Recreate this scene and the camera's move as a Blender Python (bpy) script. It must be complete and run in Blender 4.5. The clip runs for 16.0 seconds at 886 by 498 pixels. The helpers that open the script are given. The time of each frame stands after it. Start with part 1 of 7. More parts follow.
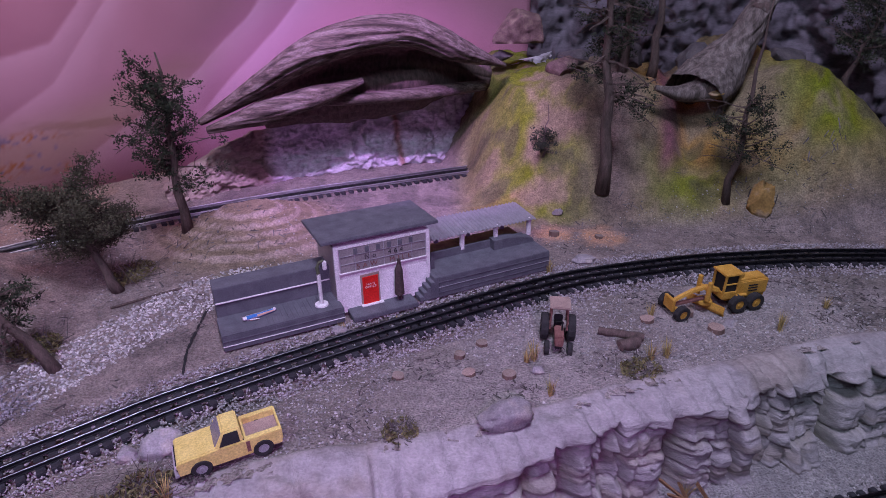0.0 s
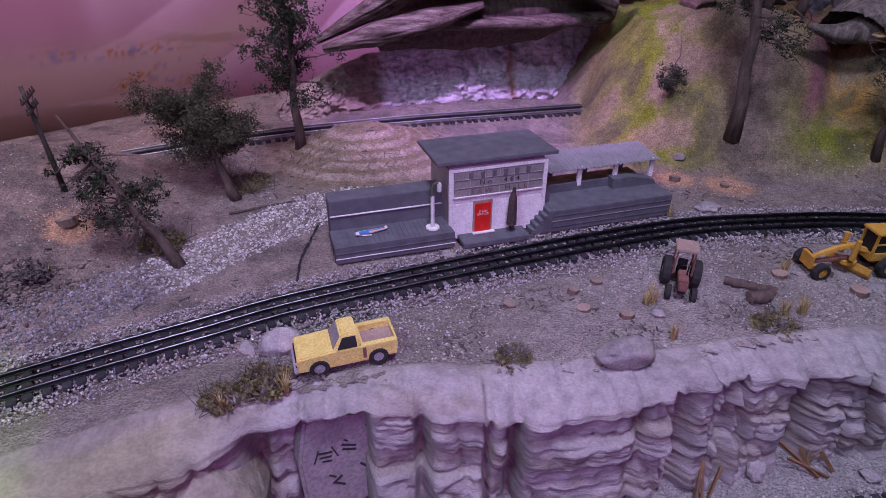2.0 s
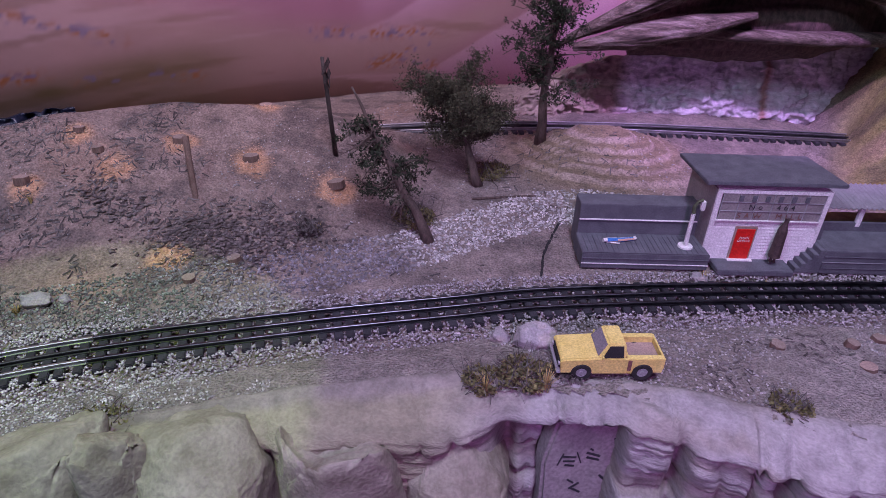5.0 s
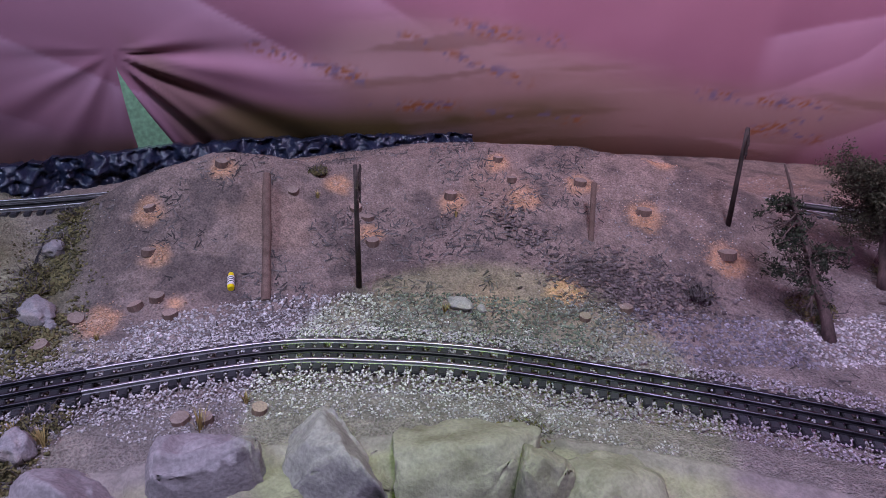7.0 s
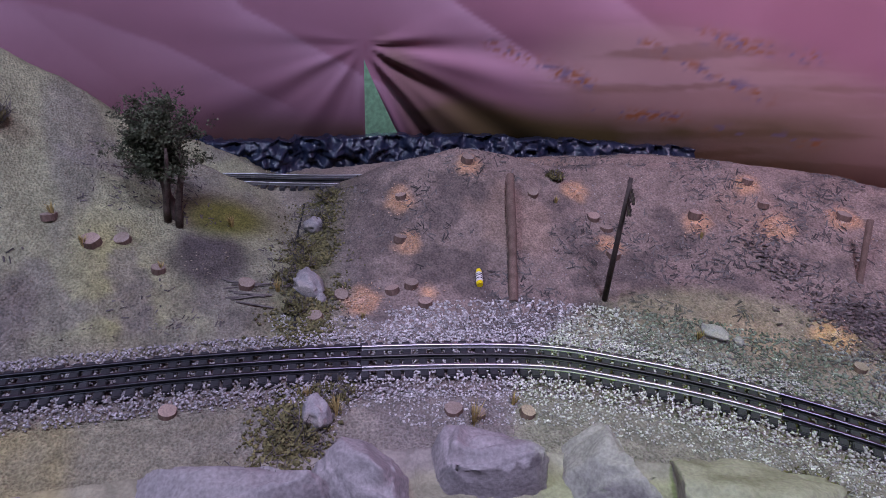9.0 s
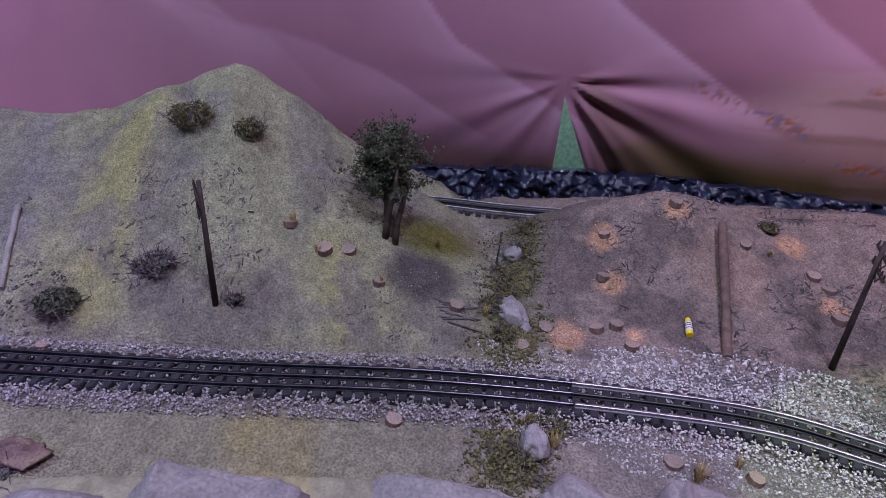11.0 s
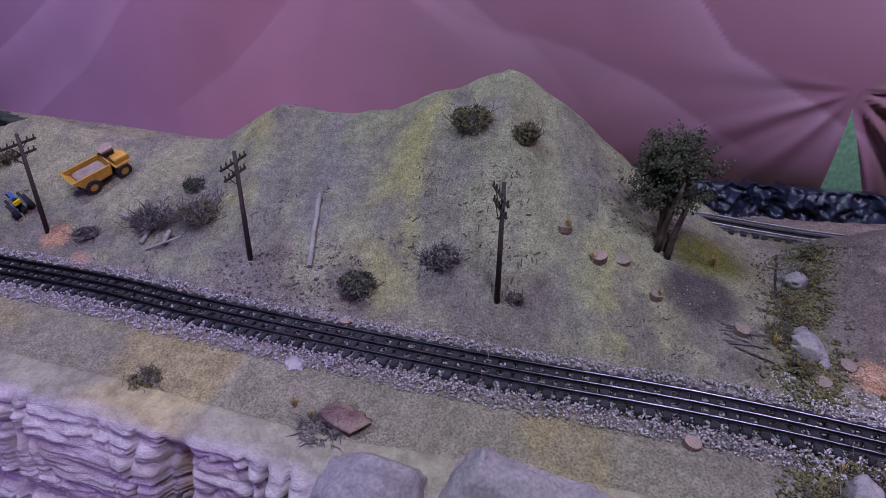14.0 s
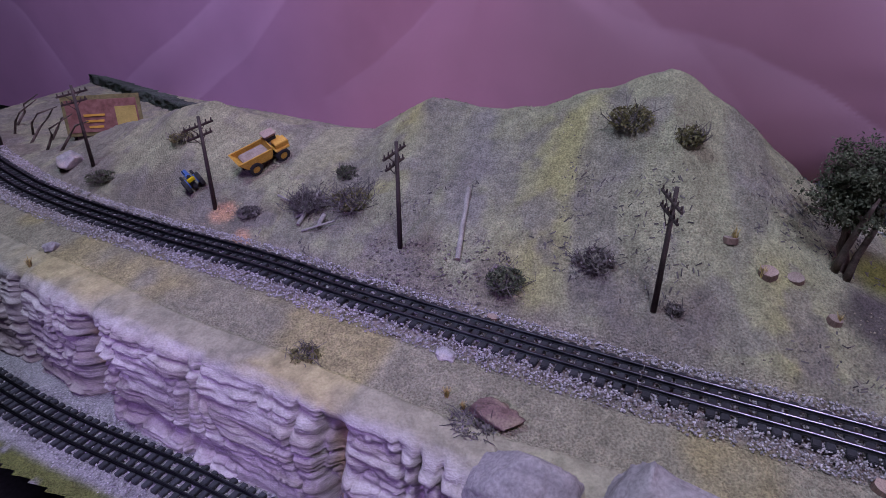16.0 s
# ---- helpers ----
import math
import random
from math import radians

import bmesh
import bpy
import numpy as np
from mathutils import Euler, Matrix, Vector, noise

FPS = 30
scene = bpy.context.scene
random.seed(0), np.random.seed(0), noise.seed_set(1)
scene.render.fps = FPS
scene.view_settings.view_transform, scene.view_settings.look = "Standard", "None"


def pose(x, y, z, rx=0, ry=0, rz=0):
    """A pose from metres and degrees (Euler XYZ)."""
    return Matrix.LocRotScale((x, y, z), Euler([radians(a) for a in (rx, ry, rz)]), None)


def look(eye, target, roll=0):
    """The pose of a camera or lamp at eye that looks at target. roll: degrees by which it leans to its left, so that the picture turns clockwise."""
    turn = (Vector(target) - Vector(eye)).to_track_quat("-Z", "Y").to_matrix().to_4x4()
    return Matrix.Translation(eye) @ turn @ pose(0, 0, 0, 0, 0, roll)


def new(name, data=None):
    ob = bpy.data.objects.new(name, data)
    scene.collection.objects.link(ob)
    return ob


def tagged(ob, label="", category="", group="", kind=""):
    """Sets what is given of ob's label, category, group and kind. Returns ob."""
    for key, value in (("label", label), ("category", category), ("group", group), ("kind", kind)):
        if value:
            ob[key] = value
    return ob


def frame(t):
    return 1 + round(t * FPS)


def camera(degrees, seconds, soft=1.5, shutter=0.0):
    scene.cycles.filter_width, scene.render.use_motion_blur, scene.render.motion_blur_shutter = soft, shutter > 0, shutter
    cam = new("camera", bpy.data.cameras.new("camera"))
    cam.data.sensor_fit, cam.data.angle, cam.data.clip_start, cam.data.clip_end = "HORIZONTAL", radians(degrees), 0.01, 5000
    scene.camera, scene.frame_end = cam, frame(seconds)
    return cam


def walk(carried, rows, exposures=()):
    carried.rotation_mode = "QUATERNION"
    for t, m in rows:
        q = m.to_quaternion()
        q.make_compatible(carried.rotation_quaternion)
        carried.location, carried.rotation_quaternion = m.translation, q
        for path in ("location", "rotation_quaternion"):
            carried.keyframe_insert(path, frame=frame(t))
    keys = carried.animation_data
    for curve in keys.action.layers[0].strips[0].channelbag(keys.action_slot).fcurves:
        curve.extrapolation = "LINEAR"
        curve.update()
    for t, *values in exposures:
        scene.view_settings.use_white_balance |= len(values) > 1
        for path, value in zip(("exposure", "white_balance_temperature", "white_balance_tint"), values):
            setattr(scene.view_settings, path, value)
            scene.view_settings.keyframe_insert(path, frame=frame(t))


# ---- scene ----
cam = camera(72.0, 16.0, soft=0.62)
METRES, EYE, TILT, LEAN, TURN = 0.84, 0.424, -25.86, 0.66, 0.0
ROWS = [
    (0.0, 0.0, 0.0, 0.0, 0.0, -0.0, 0.0),
    (0.5, -0.0185, 0.0008, -0.0029, 2.13, -0.03, -1.21),
    (1.0, -0.0337, 0.0059, -0.0116, 4.33, -1.32, -2.37),
    (1.5, -0.0481, 0.0118, -0.0198, 7.11, -2.98, -3.54),
    (2.0, -0.052, 0.0233, -0.0359, 7.61, -5.0, -4.66),
    (2.5, -0.058, 0.0309, -0.0482, 8.14, -6.59, -5.02),
    (3.0, -0.0736, 0.0225, -0.0542, 8.94, -6.98, -5.89),
    (5.5, -0.2229, -0.0204, -0.0594, 29.04, -8.1, -15.7),
    (6.0, -0.2687, -0.0501, -0.0703, 36.4, -9.82, -18.39),
    (6.5, -0.3086, -0.093, -0.0861, 43.84, -11.6, -20.77),
    (7.0, -0.3397, -0.1407, -0.0961, 48.59, -12.13, -22.65),
    (7.5, -0.3741, -0.1888, -0.1142, 53.55, -14.01, -24.52),
    (8.0, -0.3981, -0.2292, -0.1314, 57.4, -15.73, -25.36),
    (8.5, -0.4234, -0.2549, -0.1472, 59.51, -16.77, -26.09),
    (9.0, -0.4494, -0.2824, -0.1614, 62.24, -18.28, -26.57),
    (9.5, -0.4632, -0.319, -0.1758, 66.91, -19.32, -27.21),
    (12.0, -0.4867, -0.4397, -0.2326, 81.82, -24.68, -27.77),
    (12.5, -0.4861, -0.4672, -0.2464, 84.9, -25.79, -26.88),
    (13.0, -0.487, -0.4917, -0.2579, 87.5, -26.74, -26.36),
    (13.5, -0.4907, -0.5186, -0.2739, 91.02, -28.5, -26.68),
    (14.0, -0.4948, -0.5425, -0.2863, 94.26, -30.01, -26.38),
    (14.5, -0.4957, -0.5609, -0.2969, 97.05, -31.41, -26.19),
    (15.0, -0.4955, -0.5786, -0.3063, 99.98, -32.7, -25.93),
    (15.5, -0.493, -0.5931, -0.3172, 102.97, -34.23, -25.28),
    (16.0, -0.4901, -0.6071, -0.3213, 105.64, -35.24, -24.84),
]
walk(cam, [(t, pose(0, 0, EYE, TILT, LEAN, TURN) @ pose(METRES * x, METRES * y, METRES * z, 90 + pitch, roll, yaw)) for t, x, y, z, yaw, pitch, roll in ROWS])

# ---- world, lamps ----
world = bpy.data.worlds.new("dim_room")
world.use_nodes = True
world.node_tree.nodes["Background"].inputs[0].default_value = (0.55, 0.5, 0.75, 1)
world.node_tree.nodes["Background"].inputs[1].default_value = 0.10
scene.world = world
scene.view_settings.exposure = 0.0


def area(name, place, target, size, watts, colour):
    d = bpy.data.lights.new(name, "AREA")
    d.shape, d.size, d.energy, d.color = "DISK", size, watts, colour
    ob = new(name, d)
    ob.matrix_basis = look(place, target)
    return ob


def spot(name, place, target, degrees, blend, watts, colour, radius=0.01):
    d = bpy.data.lights.new(name, "SPOT")
    d.spot_size, d.spot_blend, d.energy, d.color, d.shadow_soft_size = radians(degrees), blend, watts, colour, radius
    ob = new(name, d)
    ob.matrix_basis = look(place, target)
    return ob


# the room's ceiling lights over the aisle, and the violet, pink and magenta show lights over the layout
area("ceiling_lamp", (0.15, -0.1, 2.2), (-0.4, 0.4, 0), 0.5, 52, (0.68, 0.645, 1.0))
area("ceiling_lamp", (-0.9, -1.5, 2.2), (-1.1, -0.6, 0), 0.5, 37, (0.58, 0.685, 1.0))
# added green spot: stands in for a greenish patch reflected in the viewing glass
spot("green_lamp", (-0.73, -0.02, 1.55), (-0.615, 0.178, 0), 17, 0.15, 36, (0.50, 1.0, 0.06))
spot("violet_lamp", (-0.12, 0.70, 0.75), (-0.12, 1.22, 0.06), 62, 0.7, 40, (0.66, 0.34, 1.0))
spot("pink_lamp", (-0.2, 0.2, 1.9), (-0.95, 1.0, 0.55), 50, 0.9, 50, (1.0, 0.55, 0.75))
spot("pink_lamp", (-0.5, -0.5, 1.9), (-1.06, 0.82, 0.26), 44, 0.9, 28, (1.0, 0.50, 0.64))
spot("violet_lamp", (-0.50, -0.40, 1.30), (-0.76, -0.05, 0.0), 19, 0.5, 9, (0.72, 0.46, 1.0))
spot("violet_lamp", (-0.9, -0.6, 1.9), (-1.9, -1.4, 0.35), 55, 0.9, 84, (0.76, 0.42, 1.0))
spot("magenta_lamp", (0.1, -0.35, 0.55), (-0.1, 0.4, -0.06), 60, 0.9, 16, (0.74, 0.26, 1.0))
spot("violet_lamp", (-0.2, -1.1, 0.5), (-0.86, -0.95, -0.1), 60, 0.9, 22, (0.45, 0.28, 1.0))
# unseen lamp added behind the curtain to brighten the green wall in the slit
area("ceiling_lamp", (-1.80, 0.15, 1.3), (-2.05, 0.15, 0.1), 0.3, 25, (0.9, 1.0, 0.95))

# ---- numbers and noise ----
PERM = np.random.RandomState(7).permutation(4096)


def lattice(ix, iy, iz):
    return PERM[(PERM[(PERM[ix & 4095] + iy) & 4095] + iz) & 4095] / 4095.0


def vnoise(x, y, z=0.0):
    """Smooth value noise from 0 to 1 of arrays of coordinates."""
    x, y, z = np.broadcast_arrays(np.asarray(x, float), np.asarray(y, float), np.asarray(z, float))
    fx, fy, fz = np.floor(x), np.floor(y), np.floor(z)
    ix, iy, iz = fx.astype(int), fy.astype(int), fz.astype(int)
    u, v, w = x - fx, y - fy, z - fz
    u, v, w = u * u * (3 - 2 * u), v * v * (3 - 2 * v), w * w * (3 - 2 * w)
    out = 0
    for dx in (0, 1):
        for dy in (0, 1):
            for dz in (0, 1):
                out = out + lattice(ix + dx, iy + dy, iz + dz) * np.abs(1 - dx - u) * np.abs(1 - dy - v) * np.abs(1 - dz - w)
    return out


def fbm(x, y, z=0.0, octaves=4):
    out, amp, tot = 0.0, 1.0, 0.0
    for i in range(octaves):
        out = out + amp * vnoise(x * 2 ** i + 17 * i, y * 2 ** i + 5 * i, z * 2 ** i)
        tot, amp = tot + amp, amp * 0.5
    return out / tot


def smooth(a, b, x):
    k = np.clip((x - a) / (b - a), 0, 1)
    return k * k * (3 - 2 * k)


def spline(points, step=0.004):
    """A smooth line through points of the plan, evenly stepped."""
    p = np.array(points, float)
    p = np.vstack([2 * p[0] - p[1], p, 2 * p[-1] - p[-2]])
    out = []
    for i in range(1, len(p) - 2):
        t = np.linspace(0, 1, 40, endpoint=False)[:, None]
        a, b, c, d = p[i - 1], p[i], p[i + 1], p[i + 2]
        out.append(0.5 * (2 * b + (c - a) * t + (2 * a - 5 * b + 4 * c - d) * t ** 2 + (3 * b - a - 3 * c + d) * t ** 3))
    q = np.vstack(out + [p[-2:-1]])
    s = np.concatenate([[0], np.cumsum(np.linalg.norm(np.diff(q, axis=0), axis=1))])
    n = max(2, int(s[-1] / step))
    u = np.linspace(0, s[-1], n)
    return np.stack([np.interp(u, s, q[:, k]) for k in range(q.shape[1])], 1), u


def normals(line):
    """The unit ways along a line and to its left."""
    d = np.gradient(line[:, :2], axis=0)
    d /= np.linalg.norm(d, axis=1)[:, None]
    return d, np.stack([-d[:, 1], d[:, 0]], 1)


def beside(line, u, x, y):
    """For places of the plan: how far along the line, and how far to its left."""
    d, n = normals(line)
    L, D, N, U = line[::4, :2], d[::4], n[::4], u[::4]
    xs, ys = np.ravel(x), np.ravel(y)
    along, side = np.empty(len(xs)), np.empty(len(xs))
    for i in range(0, len(xs), 20000):
        px, py = xs[i:i + 20000, None], ys[i:i + 20000, None]
        k = np.argmin((px - L[:, 0]) ** 2 + (py - L[:, 1]) ** 2, axis=1)
        ex, ey = px[:, 0] - L[k, 0], py[:, 0] - L[k, 1]
        along[i:i + 20000] = U[k] + ex * D[k, 0] + ey * D[k, 1]
        side[i:i + 20000] = ex * N[k, 0] + ey * N[k, 1]
    return along.reshape(np.shape(x)), side.reshape(np.shape(x))


# ---- materials ----
def material(name, colours, rough=0.9, scale=60.0, fine=600.0, bump=0.3, metal=0.0, depth=0.002, attribute="", island=0.0, random_object=0.0, stretch=(1, 1, 1), specular=0.3, contrast=0.22):
    """A grained surface: colours mixed by a coarse noise, darkened and lightened by a fine one, with fine relief."""
    m = bpy.data.materials.new(name)
    m.use_nodes = True
    t = m.node_tree
    b = t.nodes["Principled BSDF"]
    b.inputs["Roughness"].default_value, b.inputs["Metallic"].default_value = rough, metal
    b.inputs["Specular IOR Level"].default_value = specular
    co = t.nodes.new("ShaderNodeTexCoord")
    mp = t.nodes.new("ShaderNodeMapping")
    mp.inputs["Scale"].default_value = stretch
    t.links.new(co.outputs["Object"], mp.inputs["Vector"])
    n1, n2 = t.nodes.new("ShaderNodeTexNoise"), t.nodes.new("ShaderNodeTexNoise")
    for n, s, dt in ((n1, scale, 5), (n2, fine, 3)):
        n.inputs["Scale"].default_value, n.inputs["Detail"].default_value = s, dt
        t.links.new(mp.outputs["Vector"], n.inputs["Vector"])
    ramp = t.nodes.new("ShaderNodeValToRGB")
    els = ramp.color_ramp.elements
    while len(els) < len(colours):
        els.new(0.5)
    for i, c in enumerate(colours):
        els[i].position = 0.3 + 0.4 * i / max(1, len(colours) - 1)
        els[i].color = (*c, 1)
    t.links.new(n1.outputs["Fac"], ramp.inputs["Fac"])
    colour = ramp.outputs["Color"]
    if attribute:
        at = t.nodes.new("ShaderNodeAttribute")
        at.attribute_name = attribute
        mx = t.nodes.new("ShaderNodeMix")
        mx.data_type, mx.blend_type = "RGBA", "MULTIPLY"
        mx.inputs["Factor"].default_value = 1
        t.links.new(colour, mx.inputs["A"])
        t.links.new(at.outputs["Color"], mx.inputs["B"])
        colour = mx.outputs["Result"]
    hsv = t.nodes.new("ShaderNodeHueSaturation")
    t.links.new(colour, hsv.inputs["Color"])
    rng = t.nodes.new("ShaderNodeMapRange")
    rng.inputs["From Min"].default_value, rng.inputs["From Max"].default_value = 0.3, 0.7
    rng.inputs["To Min"].default_value, rng.inputs["To Max"].default_value = 1 - contrast, 1 + contrast
    t.links.new(n2.outputs["Fac"], rng.inputs["Value"])
    value = rng.outputs["Result"]
    for amount, node, out in ((island, "ShaderNodeNewGeometry", "Random Per Island"), (random_object, "ShaderNodeObjectInfo", "Random")):
        if amount:
            g, r, mul = t.nodes.new(node), t.nodes.new("ShaderNodeMapRange"), t.nodes.new("ShaderNodeMath")
            r.inputs["To Min"].default_value, r.inputs["To Max"].default_value = 1 - amount, 1 + amount
            mul.operation = "MULTIPLY"
            t.links.new(g.outputs[out], r.inputs["Value"])
            t.links.new(r.outputs["Result"], mul.inputs[0])
            t.links.new(value, mul.inputs[1])
            value = mul.outputs["Value"]
    t.links.new(value, hsv.inputs["Value"])
    t.links.new(hsv.outputs["Color"], b.inputs["Base Color"])
    if bump:
        bp = t.nodes.new("ShaderNodeBump")
        bp.inputs["Strength"].default_value, bp.inputs["Distance"].default_value = bump, depth
        t.links.new(n2.outputs["Fac"], bp.inputs["Height"])
        t.links.new(bp.outputs["Normal"], b.inputs["Normal"])
    return m


M = {}
M["ground"] = material("model_soil", [(0.8, 0.8, 0.8), (1, 1, 1), (1.2, 1.18, 1.15)], 1.0, 110, 400, 1.0, depth=0.006, attribute="tone", specular=0.1, contrast=0.38)
M["cliff"] = material("painted_plaster_rock", [(0.75, 0.75, 0.75), (1, 1, 1), (1.15, 1.15, 1.15)], 0.95, 60, 300, 0.55, depth=0.003, attribute="tone", specular=0.15, contrast=0.14, stretch=(1, 1, 3))
M["curtain"] = material("printed_cloth", [(0.93, 0.93, 0.93), (1, 1, 1), (1.05, 1.05, 1.05)], 1.0, 6, 1500, 0.1, depth=0.0005, attribute="tone", specular=0.05)
M["ballast"] = material("crushed_ballast", [(0.30, 0.28, 0.27), (0.42, 0.40, 0.39)], 0.9, 100, 900, 0.4, island=0.4, attribute="tone")
M["pebble"] = material("scattered_pebbles", [(0.30, 0.28, 0.27), (0.5, 0.48, 0.46)], 0.9, 100, 900, 0.4, island=0.45, attribute="tone")
M["tie"] = material("black_plastic_tie", [(0.022, 0.022, 0.025), (0.042, 0.042, 0.046)], 0.55, 200, 900, 0.2, random_object=0.25)
M["rail"] = material("blackened_rail", [(0.05, 0.05, 0.056), (0.11, 0.11, 0.125)], 0.32, 60, 900, 0.05, metal=1.0)
M["rail_bright"] = material("bright_steel_rail", [(0.32, 0.32, 0.32), (0.42, 0.42, 0.42)], 0.44, 60, 900, 0.05, metal=1.0)
M["rail_dark"] = material("dark_centre_rail", [(0.03, 0.03, 0.03), (0.06, 0.06, 0.06)], 0.45, 60, 900, 0.05, metal=0.6)
M["pole"] = material("dark_brown_plastic", [(0.035, 0.026, 0.024), (0.07, 0.05, 0.045)], 0.75, 120, 800, 0.3)
M["deck"] = material("grey_station_plastic", [(0.085, 0.085, 0.10), (0.13, 0.13, 0.145)], 0.7, 70, 700, 0.25)
M["siding"] = material("white_siding_plastic", [(0.66, 0.62, 0.62), (0.78, 0.74, 0.74)], 0.55, 60, 600, 0.1)
M["window_grey"] = material("smoked_window_sheet", [(0.20, 0.18, 0.18), (0.28, 0.25, 0.24)], 0.3, 40, 500, 0.05)
M["red"] = material("red_plastic", [(0.55, 0.015, 0.012), (0.65, 0.025, 0.02)], 0.45, 80, 800, 0.1)
M["white"] = material("white_plastic", [(0.62, 0.6, 0.58), (0.78, 0.76, 0.74)], 0.5, 80, 800, 0.1)
M["ink"] = material("black_ink", [(0.02, 0.02, 0.025), (0.04, 0.04, 0.045)], 0.8, 80, 800, 0.1)
M["wood"] = material("weathered_wood", [(0.035, 0.026, 0.020), (0.105, 0.08, 0.066), (0.19, 0.155, 0.135)], 0.95, 55, 500, 0.8, stretch=(1, 1, 1))
M["driftwood"] = material("grained_driftwood", [(0.030, 0.022, 0.017), (0.105, 0.08, 0.066), (0.20, 0.165, 0.145)], 0.95, 110, 700, 0.9, stretch=(0.10, 1, 1), contrast=0.4)
M["driftwood_upright"] = material("grained_upright_driftwood", [(0.06, 0.05, 0.04), (0.14, 0.115, 0.10), (0.22, 0.19, 0.165)], 0.95, 110, 700, 0.9, stretch=(1, 1, 0.12), contrast=0.4)
M["faded_yellow"] = material("faded_yellow_print", [(0.30, 0.25, 0.07), (0.42, 0.33, 0.10)], 0.8, 60, 600, 0.1)
M["bark"] = material("dry_bark", [(0.06, 0.045, 0.038), (0.14, 0.10, 0.085)], 0.95, 150, 800, 0.8, stretch=(1, 1, 0.25))
M["cut_wood"] = material("sawn_wood", [(0.19, 0.145, 0.115), (0.29, 0.235, 0.195)], 0.9, 120, 800, 0.3)
M["log"] = material("brown_log", [(0.10, 0.065, 0.05), (0.18, 0.12, 0.095)], 0.85, 90, 700, 0.4, stretch=(1, 1, 0.2))
M["needles"] = material("dark_needles", [(0.018, 0.024, 0.014), (0.045, 0.055, 0.03)], 0.9, 50, 400, 0, island=0.5)
M["sage"] = material("sage_leaves", [(0.05, 0.058, 0.035), (0.10, 0.11, 0.065)], 0.9, 50, 400, 0, island=0.5)
M["plank"] = material("orange_brown_plank", [(0.13, 0.07, 0.035), (0.24, 0.14, 0.07)], 0.9, 120, 700, 0.4, stretch=(0.2, 1, 1))
M["ledge"] = material("ochre_ledge_rock", [(0.13, 0.08, 0.02), (0.30, 0.19, 0.06), (0.33, 0.29, 0.23)], 0.95, 22, 260, 0.6, depth=0.004)
M["pale_log"] = material("bleached_wood", [(0.20, 0.185, 0.165), (0.34, 0.315, 0.28)], 0.9, 90, 700, 0.4, stretch=(1, 1, 0.3))
M["juniper"] = material("brown_green_needles", [(0.036, 0.038, 0.022), (0.085, 0.082, 0.048)], 0.9, 50, 400, 0, island=0.5)
M["bark_chip"] = material("dry_bark_chips", [(0.09, 0.072, 0.07), (0.20, 0.165, 0.155)], 0.95, 120, 700, 0.4, island=0.4)
M["dry_grass"] = material("dry_grass", [(0.3, 0.22, 0.08), (0.45, 0.36, 0.15)], 0.9, 50, 400, 0, island=0.4)
M["moss"] = material("moss_clumps", [(0.085, 0.08, 0.035), (0.17, 0.15, 0.065)], 0.95, 80, 500, 0, island=0.5)
M["twig"] = material("grey_twigs", [(0.07, 0.06, 0.055), (0.17, 0.15, 0.14)], 0.95, 80, 500, 0, island=0.5)
M["sawdust"] = material("orange_sawdust", [(0.42, 0.26, 0.17), (0.6, 0.42, 0.3)], 0.95, 80, 500, 0, island=0.35)
M["stone"] = material("grey_stone", [(0.19, 0.175, 0.18), (0.28, 0.26, 0.26), (0.36, 0.31, 0.27)], 0.9, 50, 500, 0.5, random_object=0.2)
M["red_rock"] = material("red_sandstone", [(0.085, 0.05, 0.045), (0.15, 0.095, 0.085), (0.24, 0.18, 0.13)], 0.95, 60, 500, 0.5)
M["dark_stone"] = material("dark_stone", [(0.06, 0.052, 0.055), (0.12, 0.105, 0.10)], 0.95, 50, 500, 0.6, random_object=0.2)
M["black_rock"] = material("glossy_black_rock", [(0.006, 0.009, 0.022), (0.016, 0.022, 0.045)], 0.30, 40, 300, 0.5, specular=0.42)
M["yellow"] = material("yellow_paint", [(0.58, 0.47, 0.13), (0.68, 0.57, 0.19)], 0.5, 60, 600, 0.1)
M["machine"] = material("dusty_yellow_paint", [(0.42, 0.22, 0.03), (0.55, 0.32, 0.06)], 0.6, 90, 700, 0.2)
M["rubber"] = material("black_rubber", [(0.018, 0.018, 0.018), (0.035, 0.033, 0.032)], 0.85, 200, 900, 0.4)
M["chrome"] = material("dull_silver", [(0.35, 0.35, 0.37), (0.5, 0.5, 0.52)], 0.4, 90, 700, 0.1, metal=0.5)
M["glass"] = material("dusty_windscreen", [(0.16, 0.15, 0.17), (0.24, 0.22, 0.24)], 0.25, 60, 600, 0.05)
M["dark"] = material("dark_interior", [(0.012, 0.012, 0.013), (0.025, 0.024, 0.024)], 0.8, 60, 600, 0.1)
M["room"] = material("dark_room_paint", [(0.05, 0.045, 0.06), (0.07, 0.065, 0.08)], 0.95, 3, 80, 0.05)
M["green_wall"] = material("pale_green_wall", [(0.25, 0.50, 0.44), (0.31, 0.58, 0.51)], 0.9, 3, 80, 0.05)
M["crate_yellow"] = material("bright_yellow_plastic", [(0.75, 0.6, 0.0), (0.85, 0.68, 0.02)], 0.4, 90, 700, 0.05)
M["blue"] = material("blue_paint", [(0.03, 0.07, 0.2), (0.05, 0.11, 0.3)], 0.5, 90, 700, 0.1)
M["rust"] = material("faded_red_paint", [(0.13, 0.055, 0.045), (0.24, 0.12, 0.10)], 0.7, 90, 700, 0.2)
M["tan"] = material("dusty_tan_paint", [(0.26, 0.19, 0.155), (0.36, 0.27, 0.22)], 0.7, 90, 700, 0.2)


